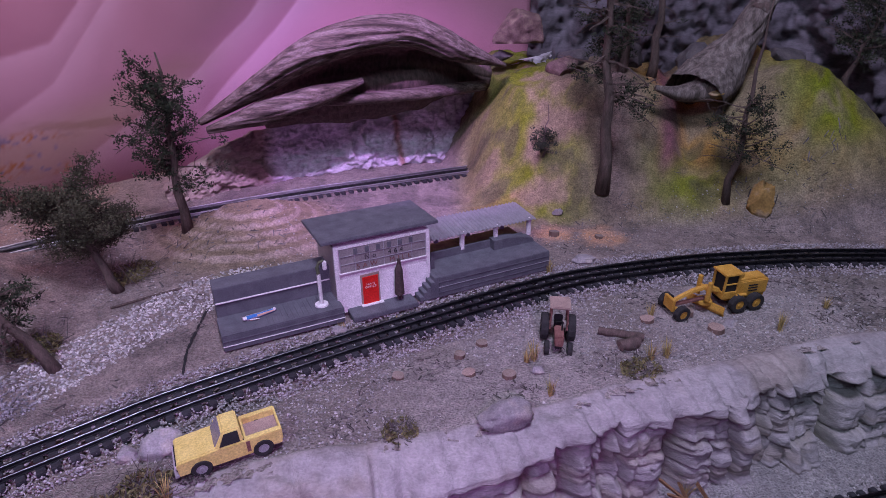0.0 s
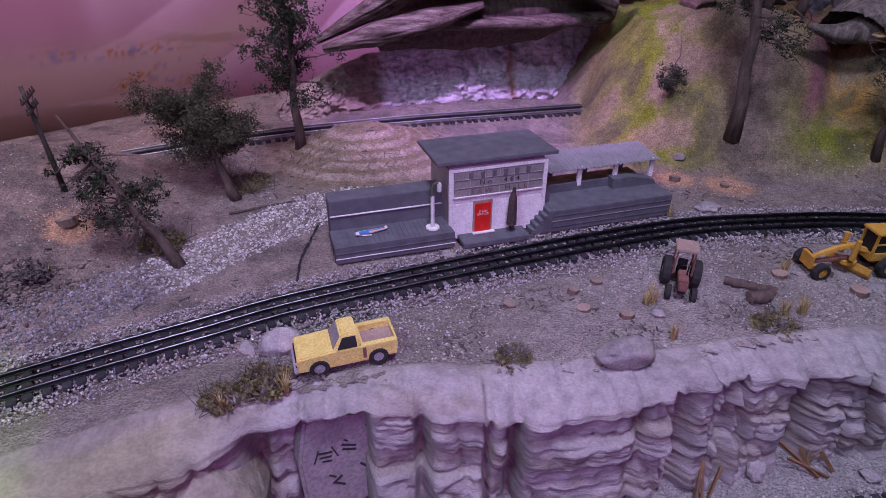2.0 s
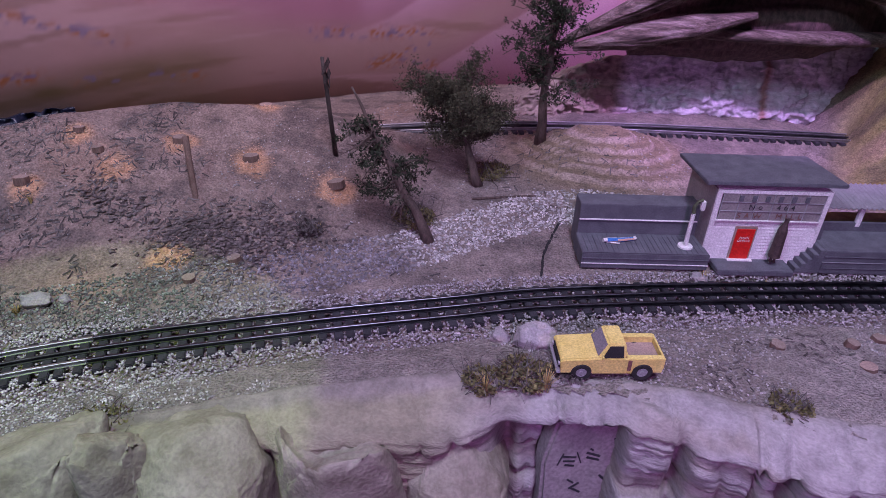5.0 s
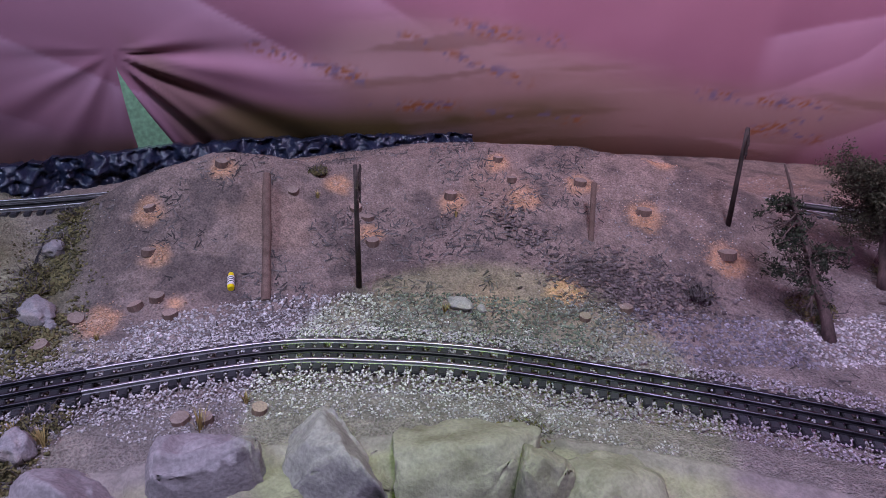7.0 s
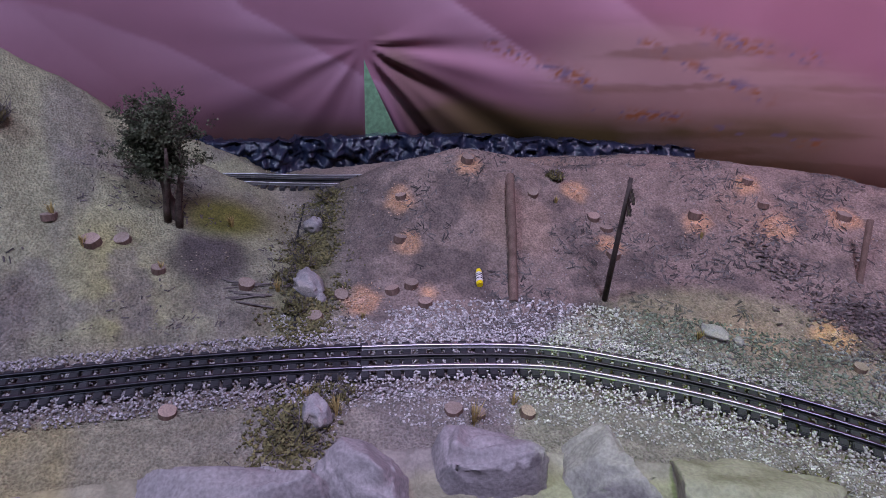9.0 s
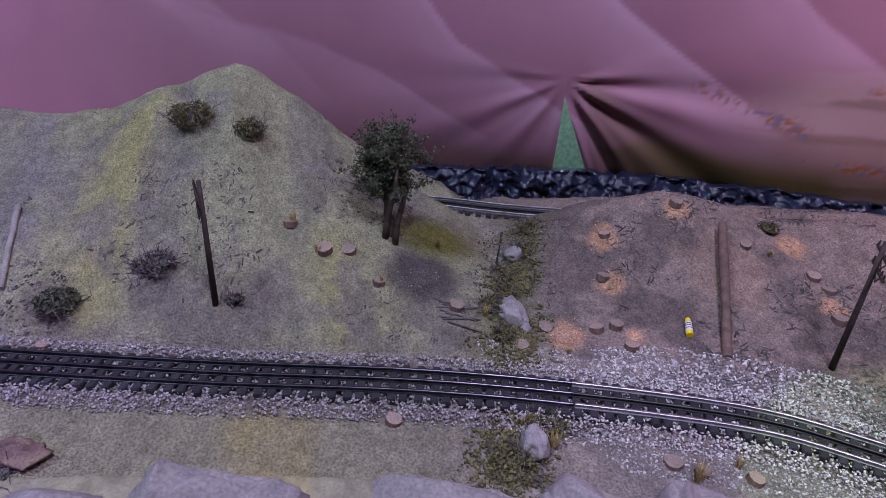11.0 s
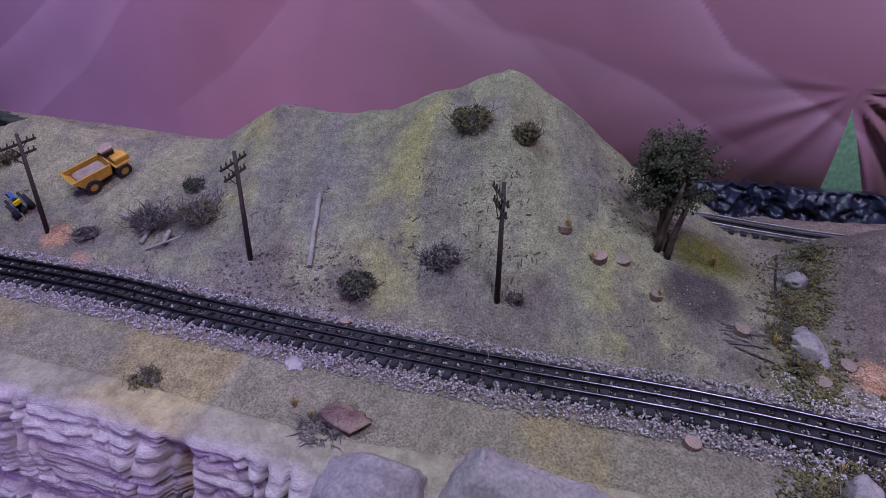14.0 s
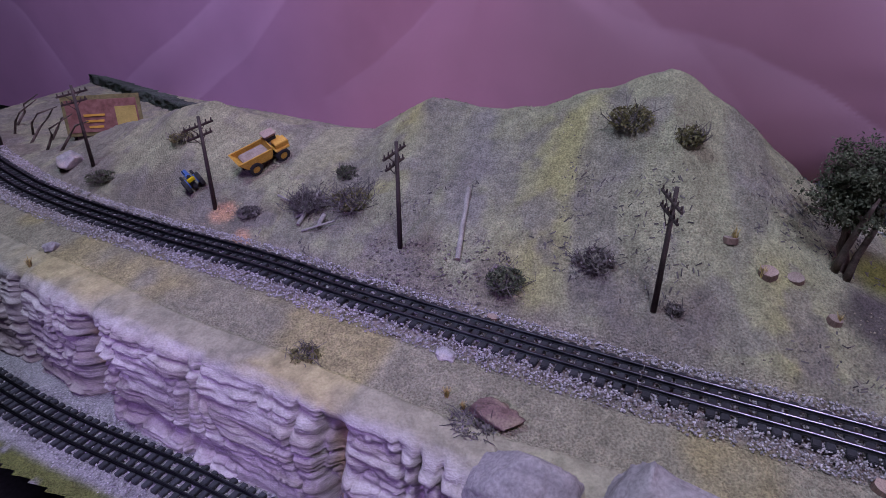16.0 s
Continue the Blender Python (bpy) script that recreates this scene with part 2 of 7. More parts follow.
# ---- mesh tools ----
def solid(name, verts, faces, mat, parent=None, label="", smoothed=False, tones=None):
    me = bpy.data.meshes.new(name)
    me.from_pydata([tuple(v) for v in verts], [], [tuple(int(i) for i in f) for f in faces])
    me.materials.append(mat)
    if smoothed:
        me.polygons.foreach_set("use_smooth", [True] * len(me.polygons))
    if tones is not None:
        at = me.color_attributes.new("tone", "FLOAT_COLOR", "POINT")
        flat = np.ones((len(tones), 4), np.float32)
        flat[:, :3] = tones
        at.data.foreach_set("color", flat.ravel())
    me.update()
    ob = new(name, me)
    if parent is not None:
        ob.parent = parent
    if label:
        tagged(ob, label)
    return ob


def part(name, bm, mat, parent=None, label="", smoothed=False):
    """Links a bmesh as one mesh object under a thing."""
    me = bpy.data.meshes.new(name)
    bm.to_mesh(me)
    bm.free()
    me.materials.append(mat)
    if smoothed:
        me.polygons.foreach_set("use_smooth", [True] * len(me.polygons))
    ob = new(name, me)
    if parent is not None:
        ob.parent = parent
    if label:
        tagged(ob, label)
    return ob


def empty(name, m, label, category, group="", kind=""):
    ob = new(name)
    ob.empty_display_size = 0.01
    ob.matrix_basis = m
    return tagged(ob, label, category, group, kind)


def box(size, place=(0, 0, 0), bevel=0.0, turn=(0, 0, 0), bm=None):
    bm = bm or bmesh.new()
    r = bmesh.ops.create_cube(bm, size=1.0, matrix=pose(*place, *turn) @ Matrix.Diagonal((*size, 1)))
    if bevel:
        es = {e for v in r["verts"] for e in v.link_edges}
        bmesh.ops.bevel(bm, geom=list(es), offset=bevel, segments=2, affect="EDGES", clamp_overlap=True)
    return bm


def rod(a, b, r1, r2=None, sides=8, bm=None, ends=True):
    bm = bm or bmesh.new()
    a, b = Vector(a), Vector(b)
    q = (b - a).to_track_quat("Z", "Y").to_matrix().to_4x4()
    bmesh.ops.create_cone(bm, cap_ends=ends, segments=sides, radius1=r1, radius2=r1 if r2 is None else r2, depth=(b - a).length,
                          matrix=Matrix.Translation((a + b) / 2) @ q)
    return bm


def prism(outline, width, axis="y", bm=None, bevel=0.0):
    """A shape given by its outline (pairs), pulled out sideways by width, centred."""
    bm = bm or bmesh.new()
    put = {"y": lambda p, w: (p[0], w, p[1]), "x": lambda p, w: (w, p[0], p[1]), "z": lambda p, w: (p[0], p[1], w)}[axis]
    a = [bm.verts.new(put(p, -width / 2)) for p in outline]
    b = [bm.verts.new(put(p, width / 2)) for p in outline]
    fs = [bm.faces.new(a), bm.faces.new(b[::-1])]
    n = len(a)
    for i in range(n):
        fs.append(bm.faces.new((a[i], b[i], b[(i + 1) % n], a[(i + 1) % n])))
    bmesh.ops.recalc_face_normals(bm, faces=fs)
    if bevel:
        bmesh.ops.bevel(bm, geom=[e for e in bm.edges], offset=bevel, segments=2, affect="EDGES", clamp_overlap=True)
    return bm


def tube(points, radii, sides=8):
    """Verts and faces of a tapering limb along a line of places."""
    verts, faces = [], []
    p = [Vector(q) for q in points]
    for i, q in enumerate(p):
        d = (p[min(i + 1, len(p) - 1)] - p[max(i - 1, 0)]).normalized()
        x = d.orthogonal().normalized()
        y = d.cross(x)
        for k in range(sides):
            a = 2 * math.pi * k / sides
            verts.append(q + radii[i] * (math.cos(a) * x + math.sin(a) * y))
    for i in range(len(p) - 1):
        for k in range(sides):
            faces.append((i * sides + k, i * sides + (k + 1) % sides, (i + 1) * sides + (k + 1) % sides, (i + 1) * sides + k))
    faces.append(tuple(range(sides))[::-1])
    faces.append(tuple(range((len(p) - 1) * sides, len(p) * sides)))
    return verts, faces


def joined(pieces):
    """One list of verts and faces out of several."""
    verts, faces = [], []
    for v, f in pieces:
        n = len(verts)
        verts += list(v)
        faces += [tuple(i + n for i in g) for g in f]
    return verts, faces


def rock(name, size, place, seed, mat, label, turn=0.0, rough=0.35, category="rock", group="", level=3, sunk=0.25):
    bm = bmesh.new()
    bmesh.ops.create_icosphere(bm, subdivisions=level, radius=0.5)
    off = Vector((seed * 3.7, seed * 1.3, seed * 7.1))
    pick = random.Random(seed)
    cuts = [Vector((pick.gauss(0, 1), pick.gauss(0, 1), pick.gauss(0, 1))).normalized() for i in range(14 if rough > 0.5 else 7)]
    for v in bm.verts:
        c = v.co.normalized()
        k = 1 + rough * (noise.noise(c * 1.6 + off)) + 0.45 * rough * noise.noise(c * 4.2 + off)
        w = c * 0.5 * k
        for cut in cuts:
            over = w.dot(cut) - (0.30 if rough > 0.5 else 0.40)
            if over > 0:
                w -= cut * over * 0.92
        w += c * 0.02 * noise.noise(c * 11 + off)
        w.z = max(w.z, -0.5 + sunk)
        v.co = Vector((w.x * size[0], w.y * size[1], w.z * size[2]))
    ob = part(name, bm, mat, None, "", True)
    ob.matrix_basis = pose(place[0], place[1], place[2] + size[2] * (0.5 - sunk) * 0.92, 0, 0, turn)
    return tagged(ob, label, category, group)


def stones(name, xyz, sizes, mat, label, tones=None, flat=0.7, category="gravel", seed=3):
    """Many small broken stones joined in one mesh."""
    rs = np.random.RandomState(seed)
    n = len(xyz)
    base = np.array([(1, 0, 0), (-1, 0, 0), (0, 1, 0), (0, -1, 0), (0, 0, 1), (0, 0, -1)], float)
    v = base[None] * (0.5 * rs.uniform(0.65, 1.25, (n, 6, 1))) + rs.uniform(-0.14, 0.14, (n, 6, 3))
    v *= np.stack([np.ones(n), rs.uniform(0.6, 1, n), np.full(n, flat)], 1)[:, None]
    a, b = rs.uniform(0, 6.28, n), rs.normal(0, 0.5, n)
    ca, sa, cb, sb = np.cos(a), np.sin(a), np.cos(b), np.sin(b)
    R = np.zeros((n, 3, 3))
    R[:, 0, 0], R[:, 0, 1], R[:, 0, 2] = ca, -sa * cb, sa * sb
    R[:, 1, 0], R[:, 1, 1], R[:, 1, 2] = sa, ca * cb, -ca * sb
    R[:, 2, 1], R[:, 2, 2] = sb, cb
    v = np.einsum("nij,nkj->nki", R, v) * np.asarray(sizes)[:, None, None] + np.asarray(xyz)[:, None]
    f = np.array([(0, 2, 4), (2, 1, 4), (1, 3, 4), (3, 0, 4), (2, 0, 5), (1, 2, 5), (3, 1, 5), (0, 3, 5)])
    faces = (f[None] + 6 * np.arange(n)[:, None, None]).reshape(-1, 3)
    t = np.repeat(tones, 6, axis=0) if tones is not None else np.ones((6 * n, 3))
    me = bpy.data.meshes.new(name)
    V = v.reshape(-1, 3)
    me.vertices.add(len(V))
    me.vertices.foreach_set("co", V.astype(np.float32).ravel())
    me.loops.add(len(faces) * 3)
    me.loops.foreach_set("vertex_index", faces.astype(np.int32).ravel())
    me.polygons.add(len(faces))
    me.polygons.foreach_set("loop_start", np.arange(0, len(faces) * 3, 3, dtype=np.int32))
    me.update(calc_edges=True)
    at = me.color_attributes.new("tone", "FLOAT_COLOR", "POINT")
    flatc = np.ones((len(V), 4), np.float32)
    flatc[:, :3] = t
    at.data.foreach_set("color", flatc.ravel())
    me.materials.append(mat)
    return tagged(new(name, me), label, category, kind="stuff")

# ---- plan lines ----
MAIN, MAIN_U = spline([(-1.50, -2.10), (-1.272, -1.664), (-1.181, -1.45), (-1.113, -1.21), (-1.066, -1.0), (-1.022, -0.85), (-0.977, -0.67), (-0.932, -0.475),
                       (-0.893, -0.285), (-0.848, -0.124), (-0.79, 0.035), (-0.735, 0.12), (-0.645, 0.222), (-0.487, 0.357), (-0.365, 0.452), (-0.273, 0.521),
                       (-0.08, 0.636), (0.15, 0.756), (0.30, 0.802), (0.437, 0.826), (0.648, 0.834), (1.1, 0.80)])
FAR, FAR_U = spline([(-1.72, -0.95), (-1.50, -0.50), (-1.345, -0.26), (-1.30, -0.15), (-1.262, -0.05), (-1.19, 0.18), (-1.02, 0.52), (-0.645, 0.866), (-0.349, 1.046), (-0.073, 1.164), (0.049, 1.212), (0.3, 1.30)])
LOW, LOW_U = spline([(-1.08, -1.85), (-0.895, -1.31), (-0.81, -0.93), (-0.70, -0.55), (-0.54, -0.15), (-0.36, 0.10), (-0.10, 0.27), (0.24, 0.405), (0.50, 0.475), (1.0, 0.58)])
EDGE, EDGE_U = spline([(-1.22, -1.95), (-1.02, -1.46), (-0.95, -1.22), (-0.892, -1.05), (-0.862, -0.93), (-0.825, -0.79), (-0.79, -0.66), (-0.765, -0.50), (-0.725, -0.30), (-0.675, -0.12),
                       (-0.62, -0.01), (-0.56, 0.085), (-0.47, 0.185), (-0.36, 0.268), (-0.25, 0.322), (-0.13, 0.366), (-0.05, 0.384), (0.04, 0.407), (0.12, 0.437), (0.20, 0.472), (0.30, 0.512),
                       (0.45, 0.565), (0.62, 0.60), (1.1, 0.66)])
GRAVEL, GRAVEL_U = spline([(-0.05, 0.88), (-0.17, 0.80), (-0.31, 0.75), (-0.39, 0.67), (-0.46, 0.55), (-0.55, 0.43), (-0.66, 0.315), (-0.765, 0.19), (-0.845, 0.05), (-0.885, -0.08)])


def along(line, u, x, y):
    return float(beside(line, u, np.array([x]), np.array([y]))[0][0])


def low_z(x, y):
    return -0.135 + 0.028 * y


def far_z(y):
    return 0.018 - 0.034 * (1 - smooth(0.60, 0.80, y)) * smooth(0.02, 0.16, y)


def bump_top(t):
    """Up to 1 at t = 1 and down again, with a rounded top."""
    a, b, k = t, 1 - 1.25 * (t - 1), 0.14
    h = np.clip(0.5 + 0.5 * (b - a) / k, 0, 1)
    return np.clip(b * (1 - h) + a * h - k * h * (1 - h) + 0.03, 0, None)


def height(x, y):
    x, y = np.asarray(x, float), np.asarray(y, float)
    u, s = beside(MAIN, MAIN_U, x, y)
    z = -0.004 + 0.004 * (fbm(x * 14, y * 14) - 0.5)
    z = z - 0.004 * (1 - smooth(0.04, 0.06, np.abs(s)))
    # the shelf between track and cliff
    shelf = np.interp(y, [-0.9, -0.5, -0.15, 0.1, 0.26, 0.36, 0.45, 0.6], [-0.012, -0.010, -0.005, -0.001, 0.006, 0.022, 0.022, 0.006])
    z = z + shelf * smooth(0.035, 0.12, -s) * (1 - smooth(0.22, 0.4, x))
    # the long dune hill
    top = np.interp(y, [-1.75, -1.6, -1.48, -1.33, -1.26, -1.1, -0.95, -0.84, -0.74, -0.65, -0.56, -0.505, -0.476, -0.445, -0.385, -0.288, -0.2, -0.13, -0.09],
                    [0.0, 0.03, 0.064, 0.112, 0.131, 0.098, 0.104, 0.168, 0.16, 0.165, 0.199, 0.224, 0.228, 0.219, 0.186, 0.108, 0.062, 0.024, 0.0])
    far = np.interp(y, [-1.6, -1.25, -0.86, -0.48, -0.1], [0.22, 0.26, 0.35, 0.42, 0.42])
    ribs = 1 + 0.10 * (vnoise(y * 9 + 0.6 * x, x * 2.5) - 0.5) + 0.06 * (vnoise(y * 22, x * 5, 3) - 0.5)
    t = (s - 0.045) / (far - 0.045)
    dune = top * ribs * bump_top(t)
    # a sharp rib down from the peak, and shallow folds beside it
    rib = np.exp(-np.abs(y + 0.487 - 0.05 * (1 - t)) / 0.013) - 0.6 * np.exp(-((y + 0.445 - 0.05 * (1 - t)) / 0.022) ** 2)
    dune = dune + 0.0085 * rib * smooth(0.40, 0.70, t) * (1 - smooth(0.82, 1.0, t)) + 0.006 * top / 0.2 * (fbm(y * 26 + 2 * t, t * 5, 8, 3) - 0.5) * smooth(0.1, 0.4, t)
    # the logged hill
    top = np.interp(y, [-0.13, -0.066, 0.009, 0.106, 0.182, 0.25, 0.344, 0.472, 0.58, 0.693, 0.80], [0.0, 0.045, 0.088, 0.115, 0.097, 0.086, 0.094, 0.112, 0.112, 0.098, 0.045])
    far = np.interp(y, [-0.1, 0.1, 0.35, 0.55, 0.8], [0.30, 0.325, 0.36, 0.40, 0.42])
    t = np.clip((s - 0.05) / (far - 0.05), 0, None)
    logged = top * ribs * np.where(t < 1, bump_top(t) * (0.35 + 0.65 * np.clip(t, 0, 1)), bump_top(t))
    back = smooth(0.03, 0.06, s)
    left = 1 - smooth(-0.66, -0.46, x)
    z = z + back * (dune * (1 - smooth(-0.16, -0.08, y)) + logged * left)
    # the terraced mound
    r = np.hypot(x + 0.33, (y - 0.95) * 1.25)
    steps = 5 * (1 - smooth(0.02, 0.20, r)) + 0.5 * fbm(x * 12, y * 12, 3)
    z = z + 0.0075 * (np.floor(steps) + smooth(0.75, 1.0, steps % 1.0))
    z = z + 0.014 * smooth(0.13, 0.3, s) * smooth(-0.6, -0.3, x) * (1 - smooth(-0.1, 0.05, x))
    # the wooded hill
    foot = np.interp(x, [0.0, 0.1, 0.3, 0.5, 0.7, 1.0], [1.0, 0.985, 0.965, 0.93, 0.90, 0.86])
    top = np.interp(x + 0.25 * (y - 1.2), [0.02, 0.08, 0.14, 0.23, 0.39, 0.49, 0.55, 0.636, 0.716, 0.805, 0.9], [0.0, 0.10, 0.19, 0.207, 0.20, 0.185, 0.21, 0.258, 0.205, 0.10, 0.03])
    t = np.clip((y - foot) / 0.22, 0, 1.0)
    wood = top * (0.25 * smooth(0.0, 1.0, t) + 0.75 * t ** 1.3) * (1 + 0.22 * (fbm(x * 11, y * 7, 4) - 0.5))
    gully = 0.035 * np.exp(-((x - 0.43 - 0.2 * (y - 1.0)) / 0.03) ** 2) * smooth(0.35, 0.75, t)
    z = z + wood - gully + 0.012 * (fbm(x * 32, y * 32, 7) - 0.5) * smooth(0.05, 0.3, t) * (top > 0.02)
    # the bed of the far track
    v, w = beside(FAR, FAR_U, x, y)
    k = np.exp(-(w / 0.045) ** 4) * smooth(-0.30, -0.20, y) * (1 - smooth(0.03, 0.08, x))
    z = z * (1 - k) + (far_z(y) - 0.004) * k
    grain = smooth(0.04, 0.1, np.abs(s))
    return z + grain * (0.0035 * (fbm(x * 45, y * 45, 2) - 0.5) + 0.0022 * (vnoise(x * 210, y * 210) - 0.5))


def mixed(a, b, k):
    return a * (1 - k)[:, None] + np.array(b)[None] * k[:, None]


SAWDUST = [(-1.014, -0.010, 0.018), (-0.949, -0.092, 0.026), (-0.930, -0.015, 0.014), (-0.891, 0.358, 0.020), (-0.830, 0.442, 0.024), (-0.708, 0.550, 0.028), (-0.598, 0.582, 0.030), (-0.683, 0.373, 0.024), (-0.770, 0.665, 0.026),
           (-0.905, 0.454, 0.018), (-1.08, 0.008, 0.02), (-1.087, 0.112, 0.018), (-0.915, 0.238, 0.018), (-0.80, 0.52, 0.022), (-1.02, 0.25, 0.02), (0.185, 0.935, 0.035), (0.26, 0.925, 0.04), (-1.172, -1.125, 0.022), (-1.125, -1.07, 0.018)]


def ground_tone(x, y):
    """The colours of the sprinkled earth, by plan."""
    u, s = beside(MAIN, MAIN_U, x, y)
    n1, n2, n3 = fbm(x * 7, y * 7, 1), fbm(x * 24, y * 24, 5), fbm(x * 60, y * 60, 9)
    c = np.tile(np.array((0.27, 0.225, 0.20)), (len(x), 1))
    c = mixed(c, (0.19, 0.16, 0.145), smooth(0.45, 0.65, n2))
    dune = (1 - smooth(-0.17, -0.08, y)) * smooth(0.03, 0.07, s)
    c = mixed(c, (0.30, 0.295, 0.19), dune)
    band = np.exp(-((y + 0.625 + 0.12 * (x + 1.15)) / 0.045) ** 2) + 0.8 * np.exp(-((y + 0.345) / 0.035) ** 2) * smooth(-1.16, -1.08, x) + 0.8 * np.exp(-((y + 0.99 + 0.5 * (x + 1.2)) / 0.05) ** 2) + 0.8 * np.exp(-((y + 0.87) / 0.03) ** 2) * (x < -1.2)
    c = mixed(c, (0.36, 0.33, 0.12), dune * np.clip(band, 0, 1) * smooth(0.30, 0.60, fbm(x * 13, y * 13, 4)) * 0.6)
    c = mixed(c, (0.215, 0.20, 0.185), dune * np.exp(-((y + 0.735) / 0.055) ** 2) * smooth(0.3, 0.55, fbm(x * 16, y * 16, 14)) * 0.85)
    litter = dune * (1 - smooth(0.08, 0.17, s)) * smooth(0.42, 0.6, fbm(x * 18, y * 18, 21))
    c = mixed(c, (0.17, 0.14, 0.12), litter * 0.75)
    c = mixed(c, (0.20, 0.185, 0.16), dune * smooth(0.52, 0.66, fbm(y * 16 + 4, x * 5, 6)) * 0.6)
    c = mixed(c, (0.21, 0.19, 0.17), dune * smooth(0.55, 0.7, n2) * 0.6)
    front = smooth(0.03, 0.06, -s)
    c = mixed(c, (0.235, 0.21, 0.185), front)
    c = mixed(c, (0.315, 0.285, 0.265), front * smooth(-0.2, 0.1, x) * smooth(0.3, 0.55, fbm(x * 9, y * 9, 31)))
    c = mixed(c, (0.265, 0.245, 0.17), front * (1 - smooth(-0.4, -0.15, y)))
    c = mixed(c, (0.34, 0.29, 0.14), front * (1 - smooth(-0.35, -0.1, y)) * smooth(0.48, 0.62, n1) * 0.8)
    logged = smooth(-0.1, -0.02, y) * (1 - smooth(-0.6, -0.5, x)) * smooth(0.05, 0.1, s)
    c = mixed(c, (0.27, 0.21, 0.18), logged)
    c = mixed(c, (0.14, 0.115, 0.105), logged * smooth(0.5, 0.62, n2) * 0.75)
    c = mixed(c, (0.36, 0.25, 0.19), logged * smooth(0.62, 0.72, n1) * 0.5)
    wood = smooth(0.0, 0.06, x) * smooth(0.94, 1.02, y)
    c = mixed(c, (0.27, 0.215, 0.125), wood * 0.9)
    mossy = smooth(0.36, 0.52, 0.5 * fbm(x * 10 + 3, y * 10) + 0.5 * n2)
    where = np.exp(-((x - 0.17) / 0.10) ** 2) + 0.9 * np.exp(-((x - 0.43) / 0.08) ** 2) * (1 - smooth(1.07, 1.12, y)) + 1.1 * np.exp(-((x - 0.69) / 0.08) ** 2) * smooth(1.0, 1.06, y)
    c = mixed(c, (0.165, 0.205, 0.015), wood * mossy * np.clip(where, 0.25, 1))
    rusty = smooth(0.34, 0.52, 0.5 * fbm(x * 9, y * 9 + 9, 2) + 0.5 * n2)
    where = np.exp(-((x - 0.60) / 0.12) ** 2) + np.exp(-((x - 0.47) / 0.06) ** 2) * smooth(1.03, 1.08, y) + 0.8 * np.exp(-((x - 0.07) / 0.06) ** 2) * (y < 1.06)
    c = mixed(c, (0.43, 0.235, 0.045), wood * rusty * np.clip(where * (1 - 0.7 * mossy), 0, 1) * 0.9)
    c = mixed(c, (0.20, 0.13, 0.16), wood * np.exp(-((x - 0.31 - 0.15 * (y - 1.05)) / 0.05) ** 2) * 0.6)
    c = mixed(c, (0.20, 0.055, 0.11), wood * np.exp(-((x - 0.40 - 0.25 * (y - 1.05)) / 0.022) ** 2) * smooth(1.02, 1.07, y) * 0.75)
    c = mixed(c, (0.10, 0.085, 0.07), wood * smooth(0.56, 0.68, n2) * 0.55)
    mound = (1 - smooth(0.1, 0.2, np.hypot(x + 0.33, y - 0.93)))
    c = mixed(c, (0.24, 0.185, 0.115), mound * 0.8)
    # pinkish light along the terrace rims, put into the earth's colour
    steps = (5 * (1 - smooth(0.02, 0.20, np.hypot(x + 0.33, (y - 0.95) * 1.25))) + 0.5 * fbm(x * 12, y * 12, 3)) % 1.0
    c = mixed(c, (0.42, 0.33, 0.28), mound * smooth(0.70, 0.80, steps) * 0.8)
    # a dark round patch near the lone tree, and the green crack between the two hills
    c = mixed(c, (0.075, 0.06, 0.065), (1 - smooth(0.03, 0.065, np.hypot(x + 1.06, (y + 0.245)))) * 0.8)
    c = mixed(c, (0.17, 0.18, 0.04), (1 - smooth(0.02, 0.06, np.hypot(x + 1.14, (y + 0.215) * 0.8))) * 0.9)
    gap = np.exp(-((y + 0.125 - 0.06 * np.sin(x * 9)) / 0.03) ** 2) * (s > 0.02) * (x < -0.8)
    c = mixed(c, (0.13, 0.125, 0.06), gap * 0.8)
    for sx, sy, r in SAWDUST:
        c = mixed(c, (0.62, 0.37, 0.22), 0.95 * (1 - smooth(0.45 * r, 1.15 * r, np.hypot(x - sx, y - sy) + 0.9 * r * (n3 - 0.5))))
    return c * (0.72 + 0.56 * n3)[:, None]


def sheet(name, x0, x1, y0, y1, step, zfun, keep, tone, mat, label, category):
    gx, gy = np.meshgrid(np.arange(x0, x1, step), np.arange(y0, y1, step), indexing="ij")
    x, y = gx.ravel(), gy.ravel()
    ok = keep(x, y)
    z = np.zeros(len(x))
    z[ok] = zfun(x[ok], y[ok])
    nx, ny = gx.shape
    i = np.arange(nx * ny).reshape(nx, ny)
    q = np.stack([i[:-1, :-1], i[1:, :-1], i[1:, 1:], i[:-1, 1:]], -1).reshape(-1, 4)
    q = q[ok[q].all(1)]
    used = np.unique(q)
    index = np.full(nx * ny, -1)
    index[used] = np.arange(len(used))
    xyz = np.stack([x, y, z], 1)[used]
    return tagged(solid(name, xyz, index[q], mat, None, "", True, tone(xyz[:, 0], xyz[:, 1])), label, category, kind="structure")


def inland(x, y):
    hidden = np.interp(y, [-2.3, -1.6, -1.0, -0.5, -0.15, 0.18, 0.50, 0.83, 1.13, 1.40, 1.60], [-2.15, -1.97, -1.80, -1.67, -1.565, -1.46, -1.30, -1.08, -0.84, -0.53, -0.12]) - 0.03
    return (beside(EDGE, EDGE_U, x, y)[1] > 0.030) & (x > hidden)


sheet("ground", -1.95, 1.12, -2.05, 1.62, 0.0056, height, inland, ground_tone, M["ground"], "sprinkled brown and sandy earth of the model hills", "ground")


